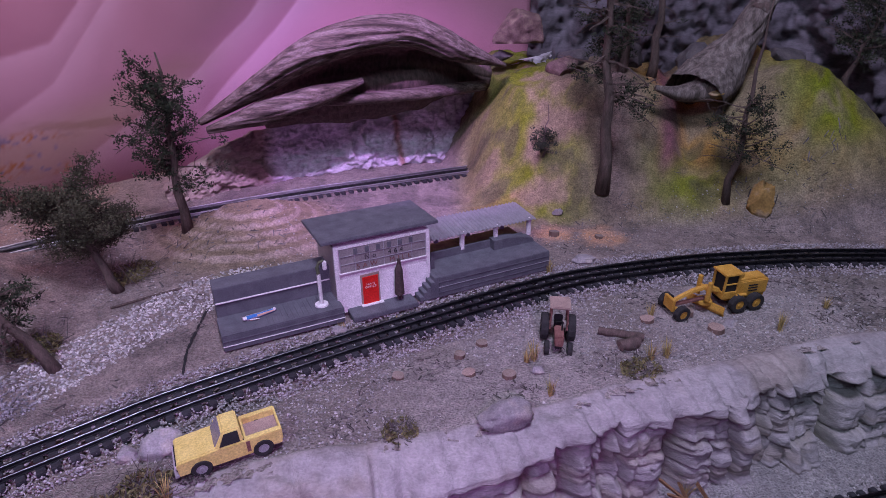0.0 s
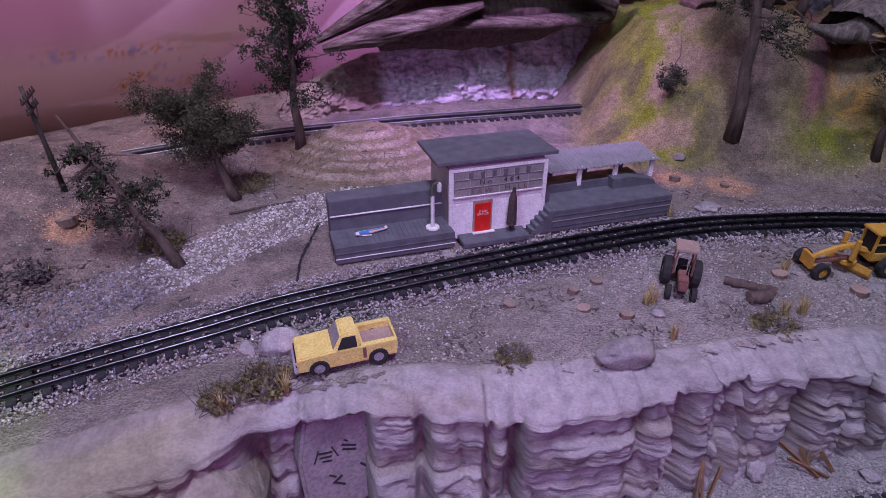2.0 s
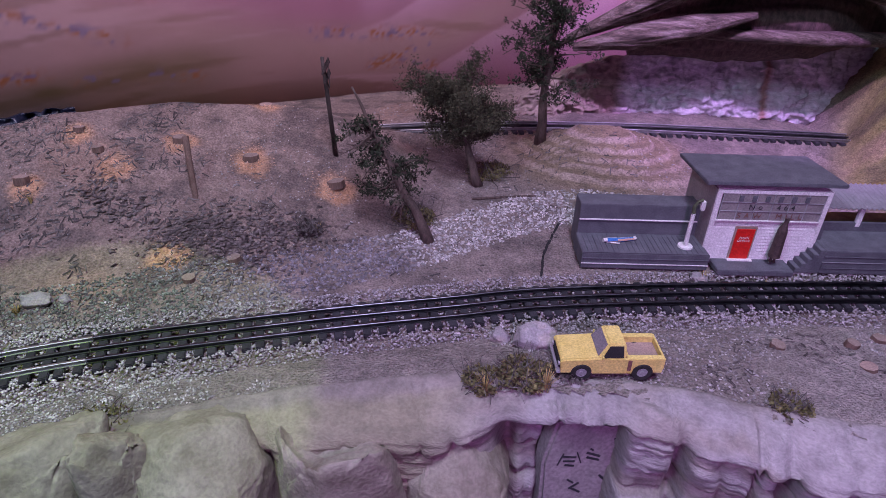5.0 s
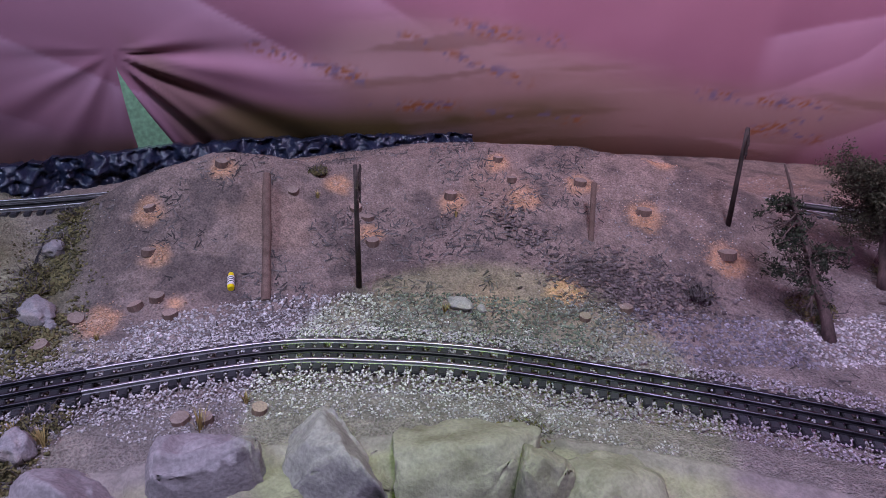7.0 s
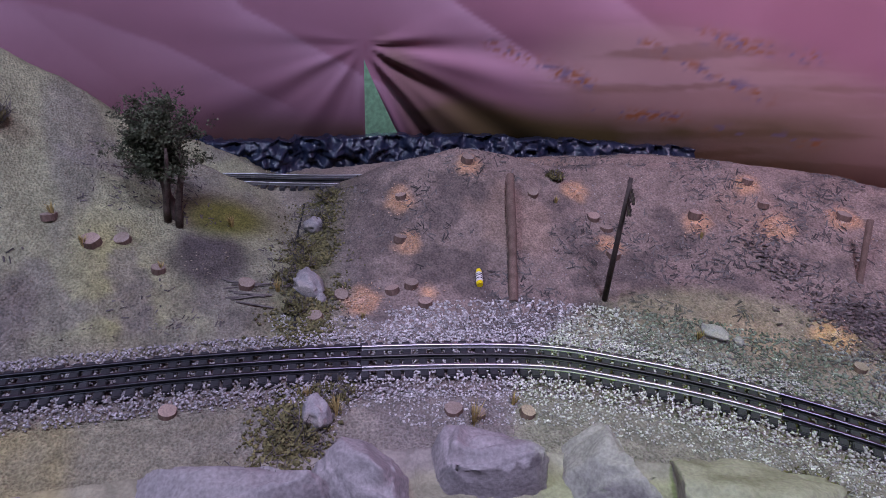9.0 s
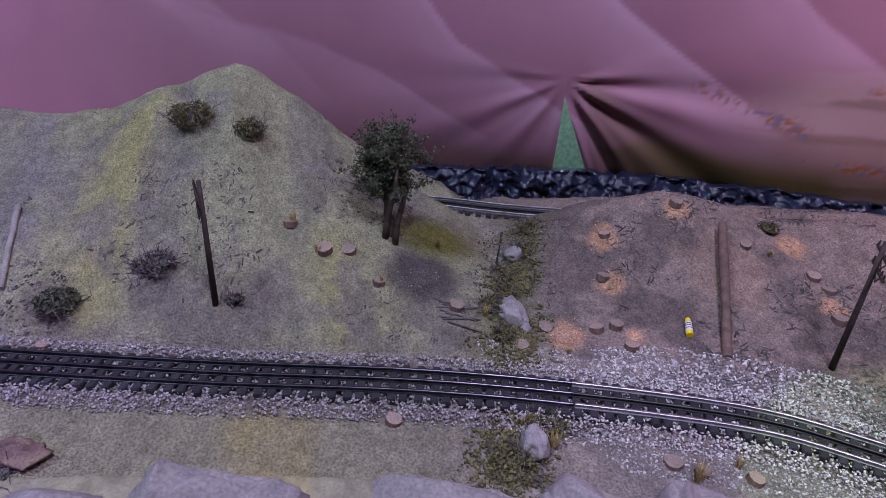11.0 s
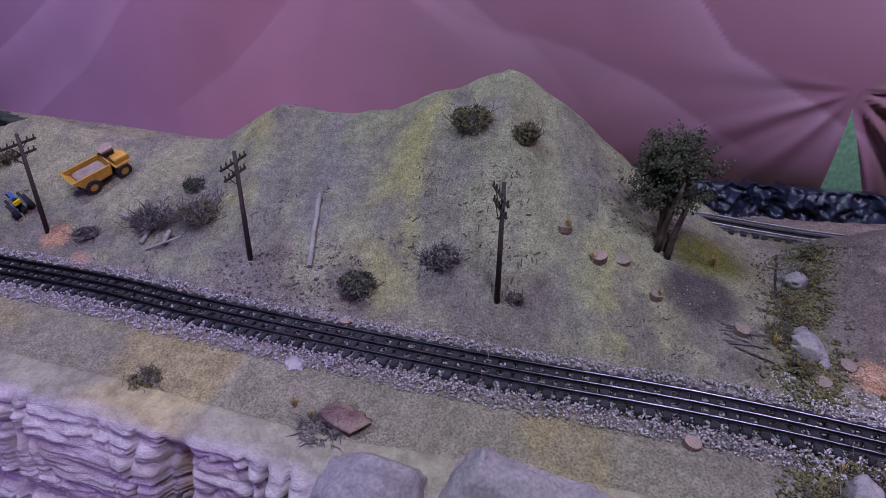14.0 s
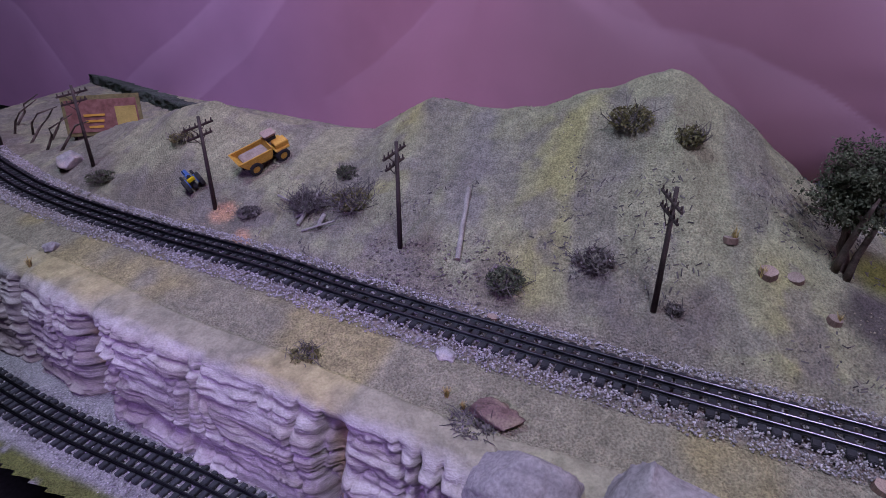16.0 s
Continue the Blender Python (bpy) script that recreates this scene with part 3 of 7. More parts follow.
def low_tone(x, y):
    n = fbm(x * 30, y * 30, 3)
    s = beside(LOW, LOW_U, x, y)[1]
    c = np.tile(np.array((0.30, 0.285, 0.275)), (len(x), 1))
    c = mixed(c, (0.12, 0.13, 0.04), smooth(0.042, 0.056, -s) * (y < -0.5) * smooth(0.3, 0.4, n))
    return c * (0.75 + 0.5 * n)[:, None]


sheet("lower_ground", -1.4, 1.25, -2.05, 0.75, 0.006, lambda x, y: low_z(x, y) - 0.003 + 0.004 * fbm(x * 60, y * 60) + 0.006 * np.clip(smooth(-0.02, 0.05, beside(EDGE, EDGE_U, x, y)[1]), 0, 1) * fbm(x * 25, y * 25, 4),
      lambda x, y: (beside(EDGE, EDGE_U, x, y)[1] < 0.06) & (beside(LOW, LOW_U, x, y)[1] > -0.078), low_tone, M["ground"], "grey gravel ground at the foot of the cliff", "ground")


# ---- the cliff ----
def cliff():
    line, u = spline([tuple(p) for p in EDGE[::12]], 0.0024)
    d, n = normals(line)
    out = -n
    rs = np.random.RandomState(11)
    y = line[:, 1]
    left = 1 - smooth(-0.42, -0.30, y)
    right = smooth(-0.33, -0.22, line[:, 0])
    mid = np.clip(1 - left - right, 0, 1)
    # deep gullies, told by places near the edge: x, y, width, depth
    gully = np.zeros(len(u))
    for gx, gy, w, dep in ((-0.98, -1.34, 0.010, 0.035), (-0.925, -1.18, 0.020, 0.040), (-0.83, -0.80, 0.014, 0.030), (-0.80, -0.70, 0.006, 0.012), (-0.765, -0.52, 0.010, 0.02), (-0.70, -0.21, 0.014, 0.035), (-0.60, 0.02, 0.010, 0.026),
                           (-0.535, 0.115, 0.009, 0.04), (-0.505, 0.15, 0.007, 0.03), (-0.42, 0.225, 0.008, 0.018), (-0.245, 0.325, 0.013, 0.034), (-0.168, 0.352, 0.006, 0.02), (-0.115, 0.37, 0.006, 0.022), (-0.035, 0.387, 0.007, 0.03),
                           (0.075, 0.42, 0.008, 0.014), (0.118, 0.437, 0.010, 0.022), (0.165, 0.455, 0.010, 0.018), (0.245, 0.49, 0.011, 0.040), (0.355, 0.533, 0.008, 0.03), (0.455, 0.566, 0.009, 0.03), (0.56, 0.59, 0.01, 0.03), (-0.875, -1.0, 0.006, 0.012)):
        g = along(EDGE, EDGE_U, gx, gy) * u[-1] / EDGE_U[-1]
        gully = np.maximum(gully, dep * np.exp(-((u - g) / w) ** 2) / 0.04)
    cuts = np.cumsum(0.022 + 0.15 * rs.uniform(0, 1, 160) ** 1.6)
    cuts = cuts[cuts < u[-1]]
    rows_top, rows_face = 16, 104
    inx, iny = line[:, 0] - 0.056 * out[:, 0], line[:, 1] - 0.056 * out[:, 1]
    zt = height(inx, iny)
    wav = 0.016 * (fbm(u * 9, 0 * u, 2) - 0.5) * 2
    zlip = height(line[:, 0] - 0.02 * out[:, 0], line[:, 1] - 0.02 * out[:, 1]) + right * 0.006 * (fbm(u * 20, 0 * u, 4) - 0.35)
    zb = low_z(line[:, 0], line[:, 1]) - 0.006
    g = along(EDGE, EDGE_U, -0.193, 0.345) * u[-1] / EDGE_U[-1]
    niche = smooth(-0.050, -0.034, u - g) * (1 - smooth(0.030, 0.042, u - g))
    own = np.searchsorted(cuts, u)
    zlip = zlip + right * 0.009 * (lattice(own, 0 * own, 0 * own + 31) - 0.6)
    P, tone = [], []
    for r in range(rows_top + rows_face):
        top = r < rows_top
        if top:
            k = r / rows_top
            o = -0.056 + (0.056 + wav) * k
            z = zt * (1 - k) + zlip * k - 0.011 * k ** 5 + (0.0022 if k > 0.1 else -0.003)
            face = np.full(len(u), k ** 6 * 0.25)
        else:
            k = (r - rows_top + 1) / rows_face
            o = wav * (1 - k) + 0.003 + 0.012 * k + mid * (0.02 * k - 0.016 * min(1.0, k * 6)) + right * 0.004 * min(1.0, k * 5) - 0.030 * niche * min(1.0, k * 6)
            z = (zlip - 0.0088) * (1 - k) + zb * k
            face = np.full(len(u), min(1.0, 0.25 + k * 8))
        uw = u + 0.026 * (fbm(u * 9, z * 14, 5, 3) - 0.5)
        cell = np.searchsorted(cuts, uw)
        nxt, prv = np.append(cuts, 99)[np.minimum(cell, len(cuts))], np.append(0, cuts)[np.minimum(cell, len(cuts))]
        edge = np.minimum(np.abs(uw - nxt), np.abs(uw - prv))
        crack = np.exp(-(edge / 0.0030) ** 2) * (0.3 + 0.7 * lattice(cell, 0 * cell + 3, 0 * cell))
        # stacked blocks on the right: a jutting cap, then uneven courses, each with its own depth and rounded arrises
        fall = np.clip((zlip - z) / 0.118, 0, 1)
        wave = fall + 0.05 * (fbm(u * 13, z * 9, 2) - 0.5) + 0.02 * np.sin(u * 17)
        marks = [0 * u - 0.3, 0.20 + 0.10 * (lattice(cell // 3, 0 * cell, 0 * cell + 21) - 0.5), 0.44 + 0.20 * (lattice(cell, 0 * cell, 0 * cell + 22) - 0.5), 0.70 + 0.22 * (lattice(cell, 0 * cell, 0 * cell + 23) - 0.5), 0 * u + 1.3]
        layer = (wave > marks[1]).astype(int) + (wave > marks[2]) + (wave > marks[3])
        lo, hi = np.choose(layer, marks[:4]), np.choose(layer, marks[1:])
        gap = np.minimum(wave - lo, hi - wave) * 0.118
        joint = np.exp(-(gap / 0.0026) ** 2) * (0.45 + 0.55 * (lattice(cell, layer, 0 * cell + 1) > 0.4))
        jut = np.choose(layer, [0.010, -0.006, 0.0, 0.003]) + (0.020 - 0.012 * (layer == 0)) * (lattice(cell, layer, 0 * cell + 8) - 0.5)
        round_u = np.clip(edge / 0.009, 0, 1)
        round_z = np.clip(gap / 0.006, 0, 1)
        split = np.exp(-((fbm(u * 15, z * 5 + 2, 9, 3) - 0.5) / 0.012) ** 2) + 0.7 * np.exp(-((fbm(u * 24 + 3, z * 13, 4, 3) - 0.52) / 0.010) ** 2)
        split = np.clip(split, 0, 1)
        course = (z + 0.03 * (fbm(u * 5, z * 6, 6, 3) - 0.5) + 0.006 * lattice(cell, layer, 0 * cell + 4)) / 0.0058
        strata = smooth(0.3, 0.7, vnoise(course, u * 12, 3)) * smooth(0.30, 0.55, fbm(u * 9, z * 12, 17, 3))
        chip = np.abs(fbm(u * 17, z * 15, 8, 4) - 0.5) * 2 + 0.5 * np.abs(fbm(u * 44, z * 50, 18, 3) - 0.5)
        blocks = jut * (1.0 + 0.9 * (layer == 0) * (lattice(cell, 0 * cell, 0 * cell + 33) - 0.5)) + 0.005 * (1 - (1 - round_u) ** 3) + 0.003 * (1 - (1 - round_z) ** 3) + 0.016 * (chip - 0.35) + 0.0026 * (strata - 0.4) + 0.005 * (fbm(u * 60, z * 60, 3) - 0.5) - 0.007 * joint - 0.020 * crack - 0.004 * split - 0.010
        bed = (z + 0.04 * u + 0.008 * fbm(u * 5, z * 8, 3)) / 0.0062
        ledge = smooth(0.40, 0.60, vnoise(bed, u * 6, 7)) * (0.5 + vnoise(u * 20, z * 40, 5))
        beds = 0.0056 * (ledge - 0.5) + 0.007 * (smooth(0.42, 0.58, vnoise(bed * 0.27, u * 6, 1)) - 0.5) + 0.016 * (fbm(u * 8, z * 3, 6, 2) - 0.5) + 0.004 * (1 - (1 - round_u) ** 3) + (0.004 + 0.012 * (1 - smooth(0.1, 0.4, fall))) * (fbm(u * 50, z * 55, 12) - 0.5) - 0.013 * crack - 0.005 * split
        boulders = 0.05 * (fbm(u * 6.5, z * 6 + 3, 8, 3) - 0.45) + 0.010 * (fbm(u * 25, z * 25, 4) - 0.5) - 0.006 * crack - 0.008 * split
        grain = (0.0042 - 0.0018 * right) * (vnoise(u * 22 + 4 * fbm(u * 20, z * 20), z * 330, 1) - 0.5) + 0.0035 * (fbm(u * 45, z * 45, 6) - 0.5)
        disp = face * (right * blocks + left * beds + mid * boulders + grain - 0.042 * gully * (0.5 + 0.5 * (z < zlip - 0.01)))
        hump = (0 if not top else 1) * (0.010 * (fbm(u * 14, o * 30 + 0 * u, 4) - 0.5) * right * min(1, k * 3) + 0.016 * mid * (fbm(u * 11, o * 18 + 0 * u, 4) - 0.4) * min(1, k * 2))
        zz = z + hump - 0.012 * gully * (k ** 2 if top else (1 - k)) - (0.011 * crack * right * smooth(0.25, 0.8, k) + 0.005 * split * k * (right + mid) - 0.016 * (np.abs(fbm(u * 22, o * 24, 2) - 0.5) * 2 - 0.35) * k * right - 0.005 * (fbm(u * 60, o * 70, 2) - 0.5) * k * right if top else 0)
        P.append(np.stack([line[:, 0] + out[:, 0] * (o + disp), line[:, 1] + out[:, 1] * (o + disp), zz], 1))
        c = np.tile(np.array((0.30, 0.28, 0.275)), (len(u), 1))
        c = mixed(c, (0.40, 0.365, 0.33), left)
        # tan middle rock, with the olive cast of the green light in its colour
        c = mixed(c, (0.245, 0.23, 0.16), mid)
        c = mixed(c, (0.25, 0.21, 0.17), smooth(0.54, 0.68, fbm(u * 10, z * 60, 7)) * 0.5)
        # darker olive along the carved gullies, cracks, splits and joints; ochre in left gullies
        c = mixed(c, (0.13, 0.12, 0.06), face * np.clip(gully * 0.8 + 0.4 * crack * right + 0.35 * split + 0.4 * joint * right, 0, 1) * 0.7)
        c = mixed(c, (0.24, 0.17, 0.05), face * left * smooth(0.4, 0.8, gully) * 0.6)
        if top:
            soil = ground_tone(line[:, 0] + out[:, 0] * o, line[:, 1] + out[:, 1] * o)
            reach = np.clip((0.25 * right + 0.55 * mid + 1.0 * left), 0, 1)
            w = 1 - smooth(reach - 0.25, reach + 0.05, k + 0.35 * (fbm(u * 20, 0 * u + k * 4, 5) - 0.5))
            c = c * (1 - w)[:, None] + soil * w[:, None]
        tone.append(c * (0.8 + 0.4 * fbm(u * 40, z * 40, 3))[:, None])
    R, C = len(P), len(u)
    i = np.arange(R * C).reshape(R, C)
    q = np.stack([i[:-1, :-1], i[1:, :-1], i[1:, 1:], i[:-1, 1:]], -1).reshape(-1, 4)
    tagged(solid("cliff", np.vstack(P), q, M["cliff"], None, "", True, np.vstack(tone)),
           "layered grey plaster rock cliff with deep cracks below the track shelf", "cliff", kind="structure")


cliff()


# ---- the painted curtain ----
CURTAIN, CURTAIN_U = spline([(-2.35, -3.2), (-2.15, -2.3), (-1.97, -1.6), (-1.80, -1.0), (-1.67, -0.5), (-1.565, -0.15), (-1.525, 0.0), (-1.46, 0.18), (-1.30, 0.50), (-1.08, 0.83),
                             (-0.84, 1.13), (-0.53, 1.40), (-0.12, 1.60), (0.5, 1.74), (1.6, 1.8)], 0.006)


# crest lines of the printed dunes: along the cloth from its slit, heights, 1 where the crest is lit below, strength
DUNES = (((-0.90, -0.64, -0.57, -0.43, -0.33, -0.12), (0.52, 0.31, 0.26, 0.235, 0.19, 0.07), 1, 0.8),
         ((-0.75, -0.26, -0.20, -0.05, 0.05), (0.78, 0.325, 0.25, 0.17, 0.11), 1, 1.0),
         ((-0.40, 0.08, 0.20, 0.31, 0.40), (0.66, 0.325, 0.25, 0.185, 0.13), 1, 1.0),
         ((0.05, 0.39, 0.46, 0.53, 0.64), (0.56, 0.32, 0.28, 0.24, 0.17), 1, 0.7),
         ((-2.05, -1.91, -1.75, -1.63, -1.2), (0.02, 0.10, 0.18, 0.25, 0.62), 1, 1.0),
         ((-1.85, -1.77, -1.53, -1.38, -1.1), (-0.10, -0.02, 0.13, 0.27, 0.60), -1, 0.8),
         ((-3.2, -2.46, -2.3), (0.62, 0.18, -0.02), 1, 1.0),
         ((-1.3, -1.14, -0.87, -0.64, -0.52, -0.40), (0.06, 0.16, 0.40, 0.27, 0.24, 0.12), 1, 0.35),
         ((1.30, 1.40, 1.56, 1.72, 2.1), (0.04, 0.10, 0.19, 0.31, 0.70), 1, 0.9),
         ((1.60, 1.68, 1.78, 1.84, 2.3), (0.13, 0.20, 0.28, 0.34, 0.80), 1, 0.8),
         ((1.15, 1.24, 1.33, 1.39, 1.6), (0.25, 0.27, 0.29, 0.35, 0.7), 1, 0.9),
         ((1.08, 1.21, 1.32, 1.5), (0.12, 0.16, 0.22, 0.42), 1, 0.6))


def curtain(part_name, right):
    """One wing of the curtain: it parts at a slit, whose edge is drawn aside low down."""
    d, n = normals(CURTAIN)
    g = CURTAIN_U[np.argmin(np.hypot(CURTAIN[:, 0] + 1.49, CURTAIN[:, 1] - 0.095))]
    k = CURTAIN_U >= g if right else CURTAIN_U <= g
    line, u, n = CURTAIN[k], CURTAIN_U[k], n[k]
    P, tone = [], []
    zs = np.concatenate([np.linspace(-0.14, 0.6, 130), np.linspace(0.61, 1.9, 40)])
    for z in zs:
        w = 0.42 * max(0.0, 0.172 - z) if right else 0.0
        dist = np.hypot(u - g, z - 0.18)
        angle = np.arctan2(0.20 - z, np.abs(u - g) + 1e-6)
        gather = np.exp(-dist / 0.33) * smooth(0.0, 0.06, dist) * smooth(-0.5, 0.3, angle)
        o = -0.012 - 0.112 * (1 - math.exp(-max(z + 0.03, 0.0) / 0.14) * smooth(-0.9, -0.35, u - g)) - 0.02 * np.sin(u * 9 + 2 * z) * smooth(0.2, 0.9, z)
        crease = np.sin(angle * 11 + 2.5 * vnoise(u * 5, z * 5)) + 0.4 * np.sin(angle * 23 + 1)
        o = o + (0.009 if right else 0.0025) * gather * crease
        far, turn = np.hypot(u - g + 0.87, z - 0.40), np.arctan2(0.42 - z, u - g + 0.87)
        o = o + 0.010 * np.exp(-far / 0.22) * smooth(0.02, 0.12, far) * np.abs(np.sin(turn * 3.3 + 1.3 * vnoise(u * 4, z * 4, 2))) * (z < 0.42)
        o = o + 0.02 * (fbm(u * 2.2, z * 1.5, 3, 2) - 0.5)
        pull = w * np.exp(-(u - g) / 0.12) if right else 0.0 * u
        along_d = np.gradient(line, axis=0)
        along_d /= np.linalg.norm(along_d, axis=1)[:, None]
        P.append(np.stack([line[:, 0] + n[:, 0] * o + along_d[:, 0] * pull, line[:, 1] + n[:, 1] * o + along_d[:, 1] * pull, np.full(len(u), z)], 1))
        # painted desert: salmon dunes with paler crests, tan flats low down, rows of small scrub
        v = u - g
        n2 = fbm(u * 3.5, z * 3.5, 2)
        c = np.tile(np.array((0.43, 0.205, 0.26)), (len(u), 1))
        c = mixed(c, (0.36, 0.16, 0.21), smooth(0.45, 0.7, n2) * 0.6)
        for vs, heights, below, strength in DUNES:
            zc = np.interp(v, vs, heights) + 0.010 * (fbm(u * 9, 0 * u + heights[0], 2, 2) - 0.5)
            inside = smooth(vs[0] - 0.02, vs[0] + 0.02, v) * (1 - smooth(vs[-1] - 0.06, vs[-1] + 0.02, v)) * strength
            e = (z - zc) * below
            streak = 0.75 + 0.5 * vnoise(e * 30, v * 4, 3)
            c = mixed(c, (0.66, 0.41, 0.52), inside * np.exp(-np.clip(-e, 0, None) / 0.055) * smooth(-0.002, 0.004, -e) * streak * 0.85)
            c = mixed(c, (0.30, 0.13, 0.18), inside * smooth(0.0, 0.006, e) * np.exp(-np.clip(e, 0, None) / 0.09) * 0.6)
        flat = (1 - smooth(0.15, 0.24, z - 0.05 * np.sin(v * 5 - 1))) * smooth(0.25, 0.45, v) * (1 - smooth(1.30, 1.5, v - 1.5 * (z - 0.1)))
        c = mixed(c, (0.41, 0.26, 0.225), flat * 0.85)
        c = mixed(c, (0.52, 0.33, 0.33), smooth(0.5, 0.6, fbm(u * 1.8, z * 26 + 0.8 * np.sin(v * 4), 9)) * flat * 0.7)
        c = mixed(c, (0.25, 0.145, 0.11), smooth(0.53, 0.60, fbm(u * 2.0, z * 30 + np.sin(v * 5), 4)) * flat * 0.6)
        # not print: dark olive shade of the folds beside the slit, laid into the tone
        low = (1 - smooth(0.065, 0.125, z - 0.16 * np.exp(-np.clip(v, 0, None) / 0.16) + 0.03 * np.sin(v * 5))) * smooth(0.0, 0.06, v) * (1 - smooth(0.75, 1.0, v))
        c = mixed(c, (0.14, 0.105, 0.035), low * (0.6 + 0.35 * smooth(0.35, 0.6, fbm(u * 5, z * 14, 6))))
        c = mixed(c, (0.20, 0.17, 0.05), (1 - smooth(0.02, 0.07, z + 0.1 * v)) * smooth(-0.32, -0.2, v) * (v < 0) * 0.6)
        c = mixed(c, (0.33, 0.18, 0.24), (1 - smooth(-0.2, 0.3, v)) * 0.5)
        c = mixed(c, (0.42, 0.27, 0.50), (1 - smooth(-1.6, -1.1, v)) * 0.35)
        rows = np.zeros(len(u))
        for a, b, za, zb in ((0.20, 0.46, 0.215, 0.135), (0.30, 0.42, 0.165, 0.165), (0.46, 0.75, 0.235, 0.14), (0.55, 0.80, 0.25, 0.22), (0.62, 0.86, 0.085, 0.075), (1.02, 1.32, 0.14, 0.125), (1.16, 1.34, 0.075, 0.055), (1.15, 1.34, 0.055, 0.12), (0.4, 0.62, 0.095, 0.10)):
            rows = np.maximum(rows, np.exp(-((z - np.interp(v, [a, b], [za, zb])) / 0.011) ** 2) * smooth(a, a + 0.04, v) * (1 - smooth(b - 0.04, b, v)))
        c = mixed(c, (0.36, 0.12, 0.03), smooth(0.50, 0.60, vnoise(u * 190, z * 210, 8)) * smooth(0.35, 0.6, fbm(u * 22, z * 30, 5, 2)) * rows * 0.85)
        c = mixed(c, (0.20, 0.16, 0.26), smooth(0.72, 0.78, vnoise(u * 95, z * 130, 3)) * rows * 0.8)
        tone.append(c)
    R, C = len(P), len(u)
    i = np.arange(R * C).reshape(R, C)
    q = np.stack([i[:-1, :-1], i[:-1, 1:], i[1:, 1:], i[1:, :-1]], -1).reshape(-1, 4)
    ob = solid(part_name, np.vstack(P), q, M["curtain"], None, "", True, np.vstack(tone))
    tagged(ob, "hanging cloth curtain printed with salmon desert dunes", "curtain", kind="structure")


curtain("backdrop_left", False)
curtain("backdrop_right", True)

# ---- the model railway ----
def swept(line, profile, z):
    """A rail: a closed outline (side, up) carried along a line of the plan."""
    d, n = normals(line)
    m = len(profile)
    V = np.concatenate([np.stack([line[:, 0] + n[:, 0] * a, line[:, 1] + n[:, 1] * a, np.full(len(line), z + b)], 1)[:, None] for a, b in profile], 1)
    C = len(line)
    i = np.arange(C * m).reshape(C, m)
    j = np.roll(i, -1, axis=1)
    q = np.stack([i[:-1], i[1:], j[1:], j[:-1]], -1).reshape(-1, 4)
    return V.reshape(-1, 3), q


RAIL = [(-0.0022, 0.0), (0.0022, 0.0), (0.0022, 0.0005), (0.0006, 0.0010), (0.0006, 0.0026), (0.0015, 0.0032), (0.0015, 0.0044), (0.0009, 0.0049), (-0.0009, 0.0049), (-0.0015, 0.0044), (-0.0015, 0.0032),
        (-0.0006, 0.0026), (-0.0006, 0.0010), (-0.0022, 0.0005)]
TIE = box((0.0082, 0.056, 0.0055), (0, 0, -0.00275), 0.0008)
TIE_MESH = bpy.data.meshes.new("tie")
TIE.to_mesh(TIE_MESH)
TIE_MESH.materials.append(M["tie"])


def track(name, line, u, z, bright, label, u0=0.0, u1=99.0, pitch=0.0147, gaps=()):
    thing = empty(name, Matrix(), label, "model track", "model railway tracks")
    d, n = normals(line)
    cuts = [max(u0, u[0])] + [g for g in gaps] + [min(u1, u[-1])]
    for a, b in zip(cuts[:-1], cuts[1:]):
        run = np.linspace(a + 0.0004, b - 0.0004, max(3, int((b - a) / 0.004)))
        px, py, qx, qy = (np.interp(run, u, c) for c in (line[:, 0], line[:, 1], n[:, 0], n[:, 1]))
        shiny = any(lo <= (a + b) / 2 <= hi for lo, hi in bright)
        for side, mat in ((-0.0164, "rail_bright" if shiny else "rail"), (0.0, "rail_dark" if shiny else "rail"), (0.0164, "rail_bright" if shiny else "rail")):
            seg = np.column_stack([px + qx * side, py + qy * side])
            zz = z(seg[:, 0], seg[:, 1])
            v, f = swept(seg, RAIL, 0.0)
            v[:, 2] += np.repeat(zz, len(RAIL))
            m = len(RAIL)
            f = [tuple(q) for q in f] + [tuple(range(m)), tuple(range(len(v) - m, len(v)))]
            solid("rail", v, f, M[mat], thing, "bright steel rail" if mat == "rail_bright" else "")
    rs = random.Random(5)
    for s in np.arange(max(u0, u[0]) + 0.007, min(u1, u[-1]), pitch):
        k = int(np.searchsorted(u, s))
        x, y = line[k, :2]
        t = new("tie", TIE_MESH)
        t.matrix_basis = pose(x, y, float(z(x, y)), 0, 0, math.degrees(math.atan2(d[k, 1], d[k, 0])) + rs.uniform(-1.2, 1.2))
        t.parent = thing
    return thing


J1, J2 = along(MAIN, MAIN_U, -0.847, -0.125), along(MAIN, MAIN_U, -0.630, 0.228)
JOINTS = [along(MAIN, MAIN_U, -0.938, -0.50), J1, J2, along(MAIN, MAIN_U, -0.085, 0.633)]
track("model_track", MAIN, MAIN_U, lambda x, y: 0.0 * x, [(J1, J2)], "three-rail model track with black ties laid on grey ballast", gaps=JOINTS)
track("model_track", FAR, FAR_U, lambda x, y: far_z(y), [(0, 9)], "shiny three-rail model track behind the hills", u0=0.5)
track("model_track", LOW, LOW_U, lambda x, y: low_z(x, y) + 0.004, [], "dark three-rail model track at the foot of the cliff")

# ---- ballast and pebbles ----
rs = np.random.RandomState(21)


